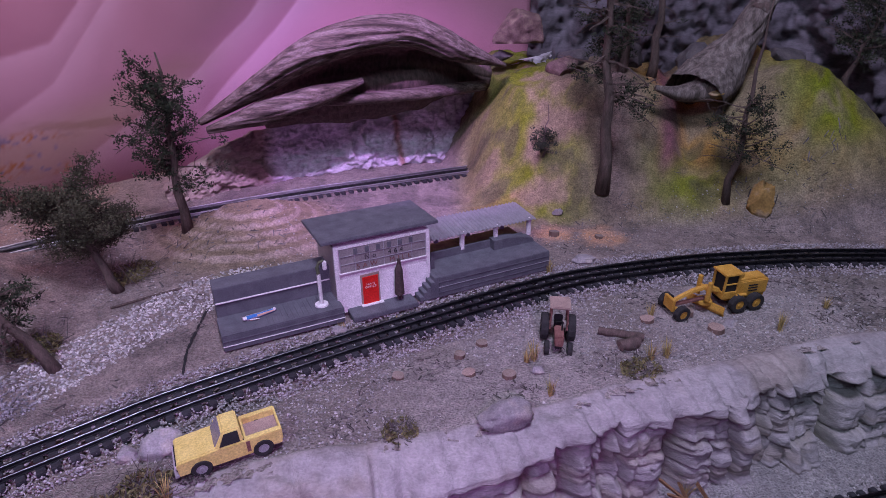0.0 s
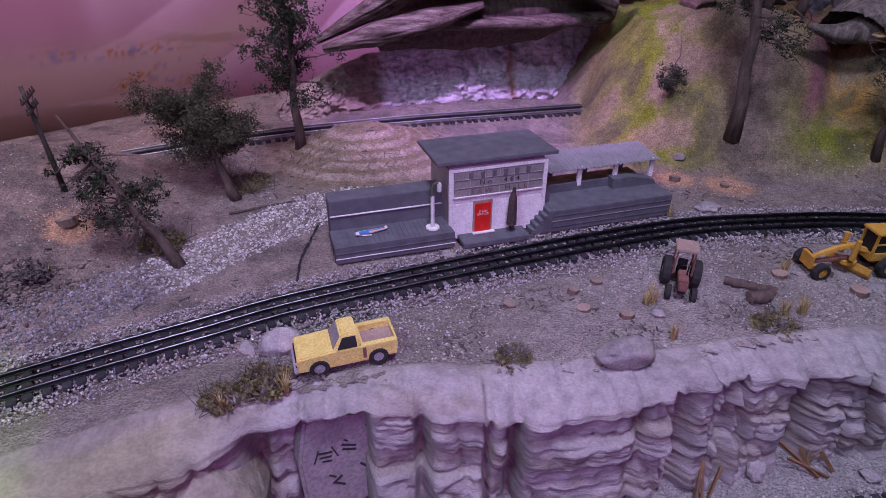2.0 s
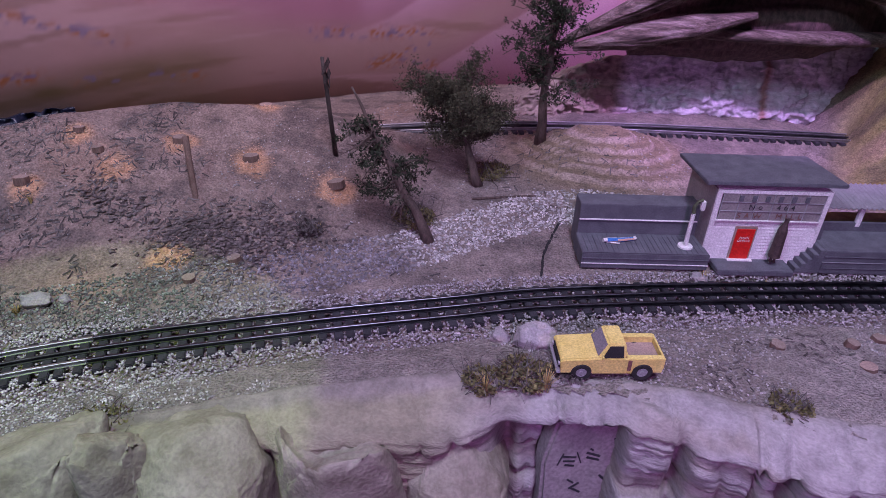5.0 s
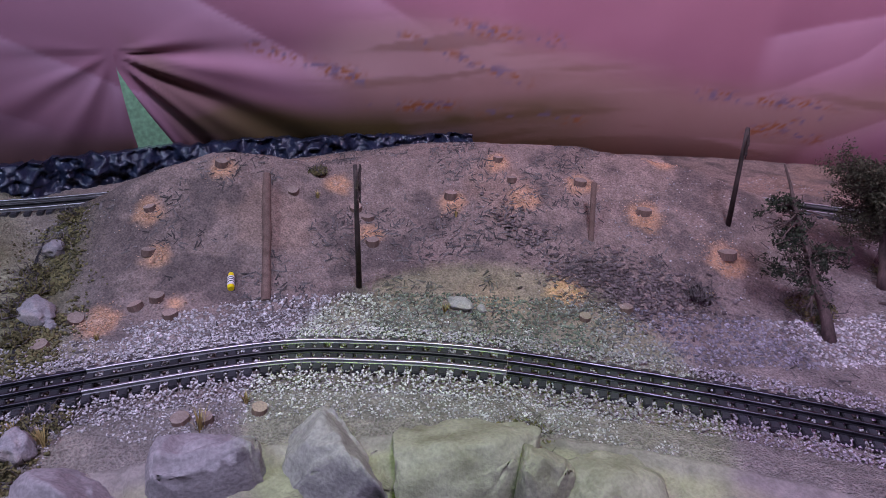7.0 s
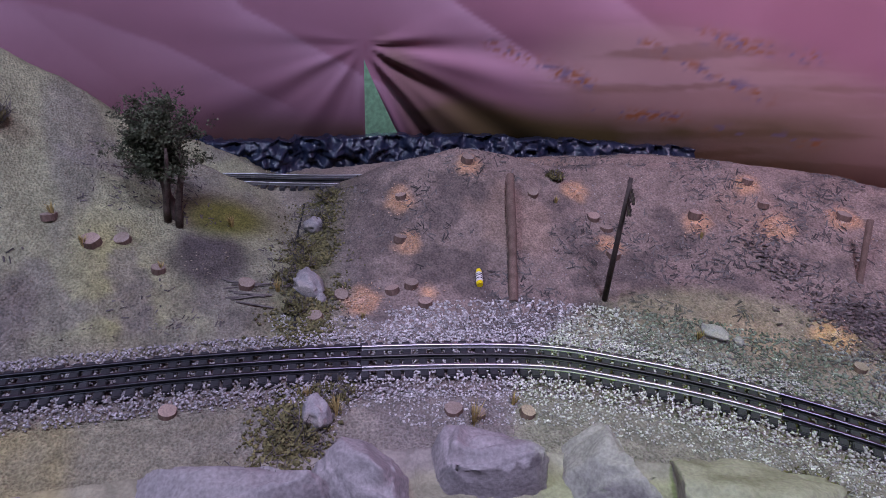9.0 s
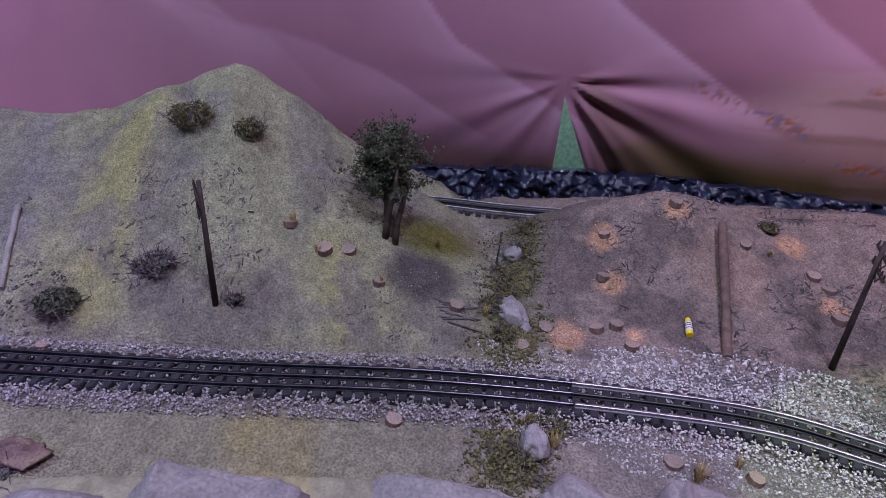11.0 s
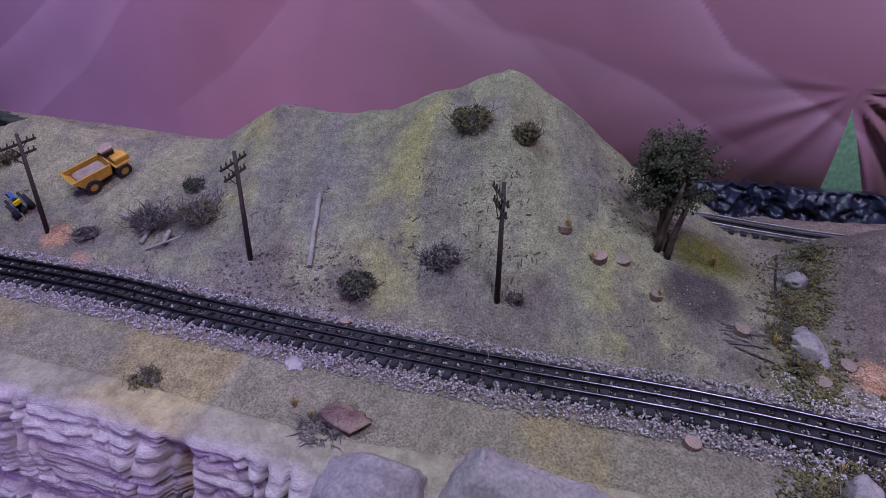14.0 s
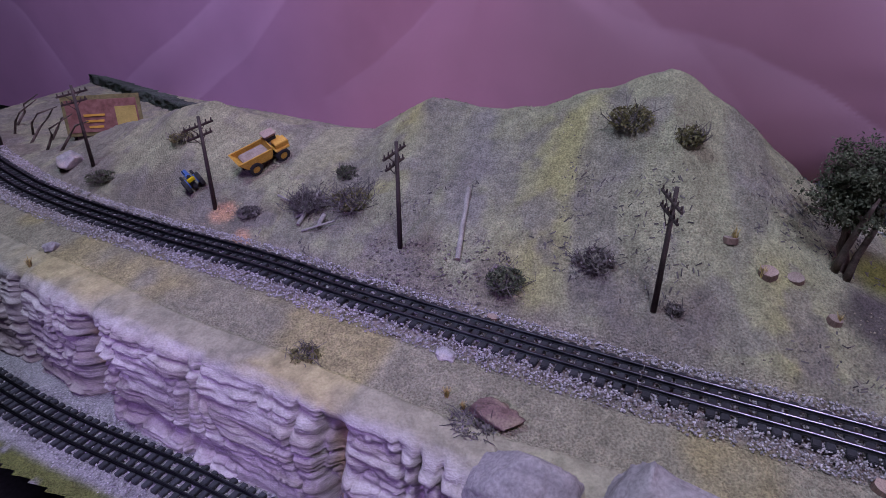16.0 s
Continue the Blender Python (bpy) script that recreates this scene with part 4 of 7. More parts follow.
def bank(line, u, n, spread, z, tone, size, mat, name, label, seed, inner=0.0):
    d, nn = normals(line)
    k = rs.randint(0, len(line), n)
    s = rs.uniform(-1, 1, n)
    s = np.sign(s) * (inner + (spread - inner) * np.abs(s) ** 0.9)
    x = line[k, 0] + nn[k, 0] * s + rs.normal(0, 0.002, n)
    y = line[k, 1] + nn[k, 1] * s + rs.normal(0, 0.002, n)
    zz = z(x, y, s)
    return stones(name, np.stack([x, y, zz], 1), rs.uniform(*size, n), mat, label, tone(x, y), seed=seed)


def ballast_tone(x, y):
    c = np.tile(np.array((0.95, 0.93, 0.97)), (len(x), 1))
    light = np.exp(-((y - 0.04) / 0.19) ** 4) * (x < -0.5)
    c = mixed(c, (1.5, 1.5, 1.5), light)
    return c * rs.uniform(0.75, 1.25, (len(x), 1))


def gravel_tone(x, y):
    stain = smooth(0.17, 0.26, y + 0.25 * (fbm(x * 12, y * 12, 4) - 0.5)) * (1 - smooth(0.32, 0.40, y + 0.2 * (fbm(x * 14, y * 14, 7) - 0.5)))
    blue = smooth(0.30, 0.38, y) * (1 - smooth(0.50, 0.57, y + 0.15 * (fbm(x * 14, y * 14, 5) - 0.5)))
    return mixed(mixed(np.ones((len(x), 3)) * 1.2, (0.50, 0.48, 0.56), blue * 0.9), (0.30, 0.36, 0.30), stain * 0.9) * rs.uniform(0.7, 1.3, (len(x), 1))


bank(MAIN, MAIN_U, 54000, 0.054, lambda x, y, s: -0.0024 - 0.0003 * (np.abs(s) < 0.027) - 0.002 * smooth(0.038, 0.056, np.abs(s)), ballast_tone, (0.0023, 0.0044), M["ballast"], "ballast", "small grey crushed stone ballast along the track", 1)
bank(LOW, LOW_U, 16000, 0.05, lambda x, y, s: low_z(x, y) + 0.001 - 0.003 * smooth(0.03, 0.05, np.abs(s)), lambda x, y: np.ones((len(x), 3)) * rs.uniform(0.7, 1.2, (len(x), 1)), (0.0025, 0.0046), M["ballast"],
     "ballast", "small grey crushed stone ballast along the lower track", 2)
bank(GRAVEL, GRAVEL_U, 10000, 0.042, lambda x, y, s: height(x, y) + 0.0005, gravel_tone, (0.0025, 0.006), M["pebble"], "white_gravel",
     "pale broken stone gravel in a dry stream bed", 3)


def scattered(name, label, n, x0, x1, y0, y1, where, size, tone, mat, seed):
    x, y = rs.uniform(x0, x1, n), rs.uniform(y0, y1, n)
    k = where(x, y)
    x, y = x[k], y[k]
    return stones(name, np.stack([x, y, height(x, y) + 0.0004], 1), rs.uniform(*size, len(x)) * rs.uniform(0.6, 1, len(x)), mat, label, tone(x, y), seed=seed)


def plain(lo, hi):
    return lambda x, y: np.ones((len(x), 3)) * rs.uniform(lo, hi, (len(x), 1))


scattered("pebbles", "loose grey pebbles between track and cliff", 26000, -0.3, 0.75, 0.4, 0.85,
          lambda x, y: (beside(MAIN, MAIN_U, x, y)[1] < -0.03) & (beside(EDGE, EDGE_U, x, y)[1] > 0.05) & (fbm(x * 10, y * 10, 3) + 0.16 * (x < 0.05) > 0.5), (0.0020, 0.0052), plain(0.5, 1.1), M["pebble"], 4)
scattered("pebbles", "loose grey and white pebbles on the bare earth", 9000, -0.75, 0.75, 0.3, 1.02,
          lambda x, y: (beside(MAIN, MAIN_U, x, y)[1] > 0.03) & (fbm(x * 9, y * 9, 6) > 0.46), (0.0018, 0.005), plain(0.4, 1.1), M["pebble"], 5)
scattered("pebbles", "fine pebbles on the logged hill", 5000, -1.25, -0.6, -0.15, 0.6, lambda x, y: (beside(MAIN, MAIN_U, x, y)[1] > 0.03) & (fbm(x * 9, y * 9, 6) > 0.5), (0.0012, 0.0035), plain(0.4, 1.0), M["pebble"], 6)
scattered("white_gravel", "loose pale gravel spilled beside the shiny rails", 34000, -0.95, -0.45, -0.2, 0.36,
          lambda x, y: (np.abs(beside(MAIN, MAIN_U, x, y)[1] + 0.005) < 0.085) & (np.abs(beside(MAIN, MAIN_U, x, y)[1]) > 0.04) & (beside(EDGE, EDGE_U, x, y)[1] > 0.05) & (fbm(x * 13, y * 13, 2) > 0.40), (0.0022, 0.0046),
          lambda x, y: np.ones((len(x), 3)) * rs.uniform(0.75, 1.35, (len(x), 1)), M["pebble"], 8)

# ---- the station ----
ST = pose(-0.265, 0.600, -0.001, 0, 0, 25.9)


def station():
    t = empty("model_station", ST, "grey and white plastic toy sawmill station with a red door", "model building")
    # left loading deck with its raised back bench
    part("loading_deck", box((0.150, 0.047, 0.021), (0.075, 0.0235, 0.0105), 0.0008), M["deck"], t, "dark grey planked deck")
    part("bench", box((0.146, 0.030, 0.061), (0.075, 0.062, 0.0305), 0.0008), M["deck"], t)
    part("ledge", box((0.144, 0.002, 0.0016), (0.074, 0.0462, 0.041), 0.0004), M["siding"], t, "pale chipped moulding strip")
    for z in (0.007, 0.014):
        part("trim_strip", box((0.1502, 0.0012, 0.0008), (0.075, -0.0003, z)), M["siding"] if z < 0.01 else M["deck"], t)
    for i in range(24):
        part("plank", box((0.0056, 0.046, 0.0008), (0.0035 + i * 0.00618, 0.0235, 0.0213)), M["deck"], t)
    # mill house
    part("wall", box((0.128, 0.078, 0.098), (0.213, 0.060, 0.049)), M["siding"], t)
    for i in range(14):
        part("clapboard", box((0.1285, 0.0016, 0.0040), (0.213, 0.0203, 0.003 + i * 0.0042), turn=(-14, 0, 0)), M["siding"], t)
    for x in (0.150, 0.2765):
        part("corner_board", box((0.0055, 0.003, 0.098), (x, 0.0195, 0.049), 0.0005), M["siding"], t)
    part("side_wall", box((0.002, 0.0775, 0.097), (0.1478, 0.060, 0.0487)), M["window_grey"], t, "weathered grey-green side wall")
    part("fascia", box((0.130, 0.003, 0.004), (0.213, 0.0192, 0.0955)), M["siding"], t)
    roof = box((0.160, 0.094, 0.0046), (0.211, 0.062, 0.1045), 0.0008, (-2.2, 0, 0))
    part("roof", roof, M["deck"], t, "flat dark grey roof")
    # big sign window with its grid of bars
    w = part("window", box((0.118, 0.0016, 0.034), (0.2135, 0.0192, 0.0768)), M["window_grey"], t, "wide smoked window used as a sign")
    for i in range(7):
        part("mullion", box((0.0008, 0.0008, 0.034), (0.1545 + i * 0.01967, 0.0180, 0.0768)), M["chrome"], w)
    for z in (0.0712, 0.0825):
        part("mullion", box((0.118, 0.0008, 0.0007), (0.2135, 0.0180, z)), M["chrome"], w)
    part("sill", box((0.122, 0.003, 0.0016), (0.2135, 0.0182, 0.0590), 0.0003), M["white"], w)
    # door
    door = part("door", box((0.0215, 0.0016, 0.0405), (0.1925, 0.0178, 0.0275), 0.0003), M["red"], t, "bright red door")
    part("door_frame", box((0.0262, 0.0014, 0.0445), (0.1925, 0.0188, 0.0288), 0.0003), M["tan"], t)
    part("doorstep", box((0.030, 0.006, 0.003), (0.1935, 0.0155, 0.0065), 0.0004), M["siding"], t)
    part("step_slab", box((0.090, 0.028, 0.0068), (0.204, 0.005, 0.0034), 0.0008), M["deck"], t)

    def letters(text, place, size, mat, name="lettering"):
        cu = bpy.data.curves.new(name, "FONT")
        cu.body, cu.size, cu.align_x, cu.align_y, cu.extrude = text, size, "CENTER", "CENTER", 0.0001
        cu.space_character = 1.75 if size > 0.005 else 1.2
        tmp = bpy.data.objects.new("tmp", cu)
        scene.collection.objects.link(tmp)
        me = bpy.data.meshes.new_from_object(tmp.evaluated_get(bpy.context.evaluated_depsgraph_get()))
        bpy.data.objects.remove(tmp)
        me.materials.clear()
        me.materials.append(mat)
        ob = new(name, me)
        ob.parent, ob.matrix_basis = t, pose(*place, 90, 0, 0)

    letters("No  464", (0.2135, 0.0174, 0.0768), 0.0095, M["ink"])
    letters("SAW  MILL", (0.2135, 0.0174, 0.0653), 0.0098, M["rust"])
    letters("MAIN", (0.1925, 0.0168, 0.0365), 0.0042, M["white"])
    letters("OFFICE", (0.1925, 0.0168, 0.0325), 0.0042, M["white"])
    for i in range(6):
        part("sign_bar", box((0.0050, 0.0008, 0.0072), (0.1755 + i * 0.0152, 0.0174, 0.0875)), M["deck"], t, "plain dark sign mark")
    # stairs and right deck
    for i in range(5):
        part("step", box((0.0062, 0.024, 0.0062 * (i + 1)), (0.2585 + i * 0.0056, 0.013, 0.0031 * (i + 1)), 0.0004), M["deck"], t)
    part("newel", prism([(0.283, 0.0), (0.290, 0.0), (0.290, 0.045), (0.286, 0.052), (0.283, 0.040)], 0.012, "y"), M["deck"], t).location.y = 0.033
    part("platform", box((0.180, 0.052, 0.031), (0.3735, 0.026, 0.0155), 0.0008), M["deck"], t, "dark grey planked platform")
    for z in (0.008, 0.016, 0.0235):
        part("trim_strip", box((0.1802, 0.0012, 0.0007), (0.3735, -0.0002, z)), M["chrome"] if z == 0.016 else M["deck"], t)
    part("kerb", box((0.165, 0.004, 0.014), (0.366, 0.053, 0.036), 0.0005), M["deck"], t)
    part("trough", box((0.170, 0.050, 0.030), (0.372, 0.080, 0.015), 0.0008), M["deck"], t)
    part("felt_pad", box((0.166, 0.034, 0.002), (0.372, 0.084, 0.0312)), M["moss"], t, "dull green felt")
    part("ramp", prism([(0.392, 0.031), (0.462, 0.031), (0.458, 0.038), (0.420, 0.046), (0.392, 0.046)], 0.016, "y"), M["deck"], t).location.y = 0.047
    for x in (0.346, 0.402, 0.460):
        part("post", box((0.0062, 0.0045, 0.028), (x, 0.053, 0.051), 0.0004), M["siding"], t)
    for x in (0.325, 0.380, 0.440):
        part("post", box((0.0062, 0.0045, 0.034), (x, 0.098, 0.050), 0.0004), M["deck"], t)
    # corrugated canopy
    n = 145
    prof = [(0.288 + 0.180 * i / n, 0.0012 * math.sin(i * math.pi / 2.5)) for i in range(n + 1)]
    v = [(x, 0.046, 0.0650 + z) for x, z in prof] + [(x, 0.106, 0.0705 + z) for x, z in prof] + [(x, 0.046, 0.0638 + z) for x, z in prof] + [(x, 0.106, 0.0693 + z) for x, z in prof]
    m = n + 1
    f = [(i, i + 1, m + i + 1, m + i) for i in range(n)] + [(2 * m + i, 3 * m + i, 3 * m + i + 1, 2 * m + i + 1) for i in range(n)] + [(i, 2 * m + i, 2 * m + i + 1, i + 1) for i in range(n)]
    f += [(0, m, 3 * m, 2 * m), (n, 2 * m + n, 3 * m + n, m + n)]
    solid("canopy", v, f, M["chrome_grey"], t, "light grey corrugated canopy")
    return t


M["chrome_grey"] = material("grey_corrugated_plastic", [(0.20, 0.195, 0.21), (0.27, 0.26, 0.28)], 0.6, 80, 700, 0.15)
station()

# ---- plants, poles, stumps, stones ----
def ground_at(x, y):
    return float(height(np.array([x]), np.array([y]))[0])


def leaves(name, pts, size, mat, parent, seed, label="", long=1.0):
    """Many small leaf blades at given places, joined."""
    rs = np.random.RandomState(seed)
    n = len(pts)
    a = rs.normal(0, 1, (n, 3))
    a /= np.linalg.norm(a, axis=1)[:, None]
    b = np.cross(a, rs.normal(0, 1, (n, 3)))
    b /= np.linalg.norm(b, axis=1)[:, None]
    s = size * rs.uniform(0.6, 1.4, (n, 1))
    p = np.asarray(pts)
    V = np.stack([p - a * s * long, p + b * s * 0.45, p + a * s * long, p - b * s * 0.45], 1).reshape(-1, 3)
    F = np.arange(4 * n).reshape(n, 4)
    return solid(name, V, F, mat, parent, label)


def tree(name, place, top, r0, limbs, lo, hi, reach, rise, leaf_n, leaf, seed, label, mat="needles", bare=0.3, clump=0.009, sides=8, wobble=0.006, shape=None, spread=6.283):
    """A tapered trunk with limbs and small leaves in clumps at their ends."""
    rs = np.random.RandomState(seed)
    t = empty(name, pose(*place), label, "tree", "model trees")
    top = np.array(top, float)
    n = 9
    path = [top * k / n + wobble * (rs.uniform(-1, 1, 3) if 0 < k < n else 0) * np.array((1, 1, 0.2)) for k in range(n + 1)]
    path[0] = path[0] - np.array((0, 0, 0.006))
    rad = [r0 * (1.25 if k == 0 else 1 - 0.85 * k / n) for k in range(n + 1)]
    solid("trunk", *tube(path, rad, sides), M["bark"], t, "", True)
    pieces, pts = [], []
    for i in range(limbs):
        f = lo + (hi - lo) * (i + rs.uniform(0, 0.9)) / limbs
        k = f * n
        a = np.array(path[int(k)]) * (1 - k % 1) + np.array(path[min(n, int(k) + 1)]) * (k % 1)
        ang = rs.uniform(0, spread) + (0 if spread > 6 else math.pi - spread / 2)
        full = reach * rs.uniform(0.55, 1.1) * (shape(f) if shape else 1 - 0.65 * (f - lo) / max(1e-6, hi - lo))
        way = np.array((math.cos(ang), math.sin(ang), rise + rs.uniform(-0.2, 0.25)))
        q = [a]
        for j in range(4):
            way = way + rs.uniform(-0.25, 0.25, 3)
            q.append(q[-1] + way / np.linalg.norm(way) * full / 4)
        rr = max(0.0007, r0 * 0.22)
        pieces.append(tube(q, [rr, rr * 0.8, rr * 0.6, rr * 0.45, rr * 0.25], 4))
        for j in range(5):
            b = q[1 + j % 4] + 0.4 * (q[j % 4] - q[1 + j % 4])
            c = b + rs.normal(0, 1, 3) * full * 0.14 * np.array((1, 1, 0.6))
            pieces.append(tube([b, 0.5 * (b + c) + rs.normal(0, 0.002, 3), c], [rr * 0.4, rr * 0.32, rr * 0.2], 3))
        if rs.uniform() > bare:
            m = int(2.3 * leaf_n / limbs * rs.uniform(0.5, 1.6))
            w = rs.uniform(0.12, 1.0, m) * 4
            qq = np.array(q)
            j = np.minimum(w.astype(int), 3)
            base = qq[j] + (qq[j + 1] - qq[j]) * (w - j)[:, None]
            knots = base[rs.randint(0, m, max(3, m // 22))] + rs.normal(0, clump * 0.75, (max(3, m // 22), 3)) * (1, 1, 0.7)
            pts.append(knots[rs.randint(0, len(knots), m)] + rs.normal(0, clump * 0.34, (m, 3)))
    solid("branchwork", *joined(pieces), M["bark"], t)
    if pts:
        leaves("crown", np.vstack(pts), leaf * 0.68, M[mat], t, seed + 1)
    return t


def on(x, y, sink=0.0):
    return (x, y, ground_at(x, y) - sink)


tree("pine_tree", on(-0.419, 0.905), (0.006, 0.0, 0.275), 0.0085, 50, 0.30, 0.88, 0.075, 0.10, 4200, 0.0034, 1, "tall thin dark pine tree with sparse branches on the mound", bare=0.12, clump=0.010, shape=lambda f: 1.15 - 1.3 * abs(f - 0.52))
tree("juniper_tree", on(-0.459, 0.746), (-0.050, 0.01, 0.135), 0.0075, 34, 0.45, 1.0, 0.076, 0.35, 16000, 0.0026, 2, "round dense grey-green juniper tree with a leaning trunk", "juniper", 0.0, 0.011, shape=lambda f: 1)
tree("leaning_tree", on(-0.452, 0.574), (-0.114, 0.011, 0.178), 0.0072, 44, 0.30, 0.80, 0.070, -0.05, 2000, 0.0032, 3, "dead leaning tree with broken top and dark drooping twigs", bare=0.25, clump=0.009, wobble=0.0025, shape=lambda f: 1.2 - 0.7 * f, spread=4.4)
tree("pine_tree", on(0.281, 1.030), (-0.035, 0.0, 0.50), 0.0115, 60, 0.32, 0.98, 0.10, -0.05, 6000, 0.0032, 4, "tall old pine tree with bare broken lower limbs", bare=0.45, clump=0.010)
tree("pine_tree", on(0.487, 0.990), (0.012, 0.0, 0.335), 0.0065, 26, 0.2, 0.52, 0.075, 0.15, 2600, 0.0030, 5, "thin pine trunk with a grey twiggy crown low down", bare=0.2, clump=0.010, shape=lambda f: 1)
tree("young_pine", on(0.181, 1.097), (0.004, 0.0, 0.10), 0.0022, 18, 0.05, 0.5, 0.04, 0.2, 1100, 0.0025, 6, "small dead pine spike with a leafy foot", bare=0.1, clump=0.006)
tree("pine_tree", on(0.73, 1.13), (0.03, 0.0, 0.16), 0.006, 30, 0.3, 1.0, 0.10, 0.25, 4200, 0.0032, 7, "dark bushy pine tree on the hilltop", bare=0.1, clump=0.012, shape=lambda f: 1)
tree("pine_tree", on(0.36, 1.27), (0.01, 0.0, 0.34), 0.009, 44, 0.1, 0.95, 0.09, 0.0, 4200, 0.0032, 8, "dark ragged pine tree behind the hilltop", bare=0.3, clump=0.011)
tree("pine_tree", on(0.44, 1.33), (0.02, 0.0, 0.36), 0.010, 10, 0.3, 0.95, 0.05, 0.0, 300, 0.003, 18, "bare grey pine trunk behind the hilltop", bare=0.7)
tree("sage_tree", on(-1.133, -0.272), (-0.012, -0.012, 0.125), 0.0070, 46, 0.40, 1.0, 0.055, 0.6, 7500, 0.0030, 9, "gnarled desert tree with dark green crown on the dune", "sage", 0.05, 0.009, shape=lambda f: 0.95)
for i, (dx, dy) in enumerate(((0.012, 0.010), (-0.006, 0.012))):
    v, f = tube([(0, 0, -0.004), (dx * 0.3, dy * 0.3, 0.03), (dx * 0.4, dy, 0.065), (dx * 1.6, dy * 1.2, 0.10)], [0.005, 0.004, 0.0035, 0.0015], 7)
    ob = tagged(solid("snag", v, f, M["wood"], None, "", True), "pale twisted dead snag beside the desert tree", "dead wood")
    ob.matrix_basis = pose(*on(-1.126 + 0.008 * i, -0.284 + 0.012 * i))


def bush(x, y, w, h, seed, label, mat="twig", leafy=0, n=70):
    rs = np.random.RandomState(seed)
    t = empty("bush", pose(*on(x, y, 0.001)), label, "bush", "model bushes")
    pieces = []
    for i in range(n):
        a, r = rs.uniform(0, 6.28), w * 0.5 * rs.uniform(0, 1) ** 0.5
        p = np.array((math.cos(a) * r * 0.6, math.sin(a) * r * 0.6, 0))
        q = [p, p + np.array((math.cos(a) * r * 0.35, math.sin(a) * r * 0.35, h * rs.uniform(0.3, 0.6))) + rs.normal(0, 0.15 * w, 3) * (1, 1, 0.3)]
        q.append(q[-1] + rs.normal(0, 0.14 * w, 3) + (0, 0, h * 0.15))
        pieces.append(tube(q, [0.0007, 0.0005, 0.0003], 3))
    solid("brushwork", *joined(pieces), M["twig"], t)
    m = int((leafy or 500) * 1.5)
    h = h * 0.8
    p = rs.normal(0, 1, (m, 3))
    p = p / np.linalg.norm(p, axis=1)[:, None] * rs.uniform(0.3, 1, (m, 1)) ** 0.5 * (w * 0.5, w * 0.5, h * 0.6) + (0, 0, h * 0.45)
    p = p[p[:, 2] > 0]
    lump = np.array([noise.noise(Vector(q) * (5 / w) + Vector((seed, 0, 0))) for q in p])
    leaves("foliage", p[lump > -0.08], 0.0023, M[mat], t, seed)


bush(-1.264, -0.528, 0.062, 0.040, 31, "olive and grey dried moss bush on the dune", "moss", 1500)
bush(-1.232, -0.453, 0.040, 0.030, 32, "small olive dried moss bush on the dune", "moss", 800)
bush(-1.078, -0.558, 0.052, 0.024, 33, "low dark brown twiggy bush", "twig", 1100)
bush(-1.053, -0.660, 0.050, 0.030, 34, "dark green leafy bush near the track", "sage", 1300)
bush(-1.190, -0.985, 0.062, 0.030, 35, "heap of dry grey brushwood", "twig", 900, 260)
bush(-1.195, -0.915, 0.070, 0.028, 36, "heap of dry brushwood and moss", "moss", 900, 300)
bush(-1.172, -1.078, 0.036, 0.016, 37, "small dark heap of dead leaves", "twig", 900)
bush(-1.264, -0.950, 0.036, 0.022, 38, "small grey-green sage bush", "sage", 700)
bush(-1.022, -0.466, 0.018, 0.016, 39, "tiny dry grey shrub at the pole", "twig", 200)
bush(-1.246, -1.411, 0.052, 0.022, 40, "low green sage bush beside the pole", "sage", 1200)
bush(-1.310, -1.278, 0.045, 0.020, 41, "dark brown and olive bush on the slope", "moss", 900)
bush(-1.051, 0.235, 0.030, 0.013, 42, "flat olive moss clump on the ridge", "moss", 600)
bush(-0.492, 0.605, 0.060, 0.022, 43, "dark green weeds round the leaning tree", "moss", 1200)
bush(-0.460, 0.790, 0.075, 0.018, 44, "green weeds below the juniper tree", "moss", 1100)
bush(-0.580, 0.500, 0.034, 0.022, 45, "dark dry weed by the gravel", "twig", 500)
bush(-0.255, 0.372, 0.050, 0.016, 46, "moss and dry weeds on the cliff edge", "moss", 1000)
bush(-0.285, 0.350, 0.040, 0.014, 47, "moss and dry weeds on the cliff edge", "moss", 800)
bush(-0.222, 0.392, 0.030, 0.010, 48, "brown dry weeds under the truck", "twig", 500)
bush(-0.045, 0.443, 0.036, 0.008, 49, "flat patch of dry moss", "moss", 600)
bush(-0.815, -0.165, 0.050, 0.014, 50, "moss clump along the joint between the hills", "moss", 900)
bush(-0.775, -0.205, 0.060, 0.014, 51, "moss clump on the cliff edge", "moss", 1000)
bush(-0.735, -0.245, 0.050, 0.016, 52, "moss clump on the cliff edge", "moss", 900)
for i, (x, y, w) in enumerate(((-1.085, -0.135, 0.04), (-1.045, -0.140, 0.035), (-1.01, -0.165, 0.04), (-1.125, -0.09, 0.04), (-0.955, -0.168, 0.03), (-1.16, -0.07, 0.04))):
    bush(x, y, w, 0.012, 60 + i, "moss and weeds in the crack between the hills", "moss", 500, 60)
bush(0.215, 0.545, 0.05, 0.008, 70, "flat strip of moss on the cliff top", "moss", 700)
bush(-0.545, 0.165, 0.07, 0.008, 71, "flat patch of moss on the rock", "moss", 500, 40)
bush(-0.846, -0.655, 0.05, 0.008, 72, "dry moss round the red rock", "twig", 600)
bush(-0.905, -0.86, 0.04, 0.008, 73, "dry weeds on the cliff edge", "moss", 500)


def tuft(x, y, h, seed):
    tuft_at(on(x, y), h, seed)


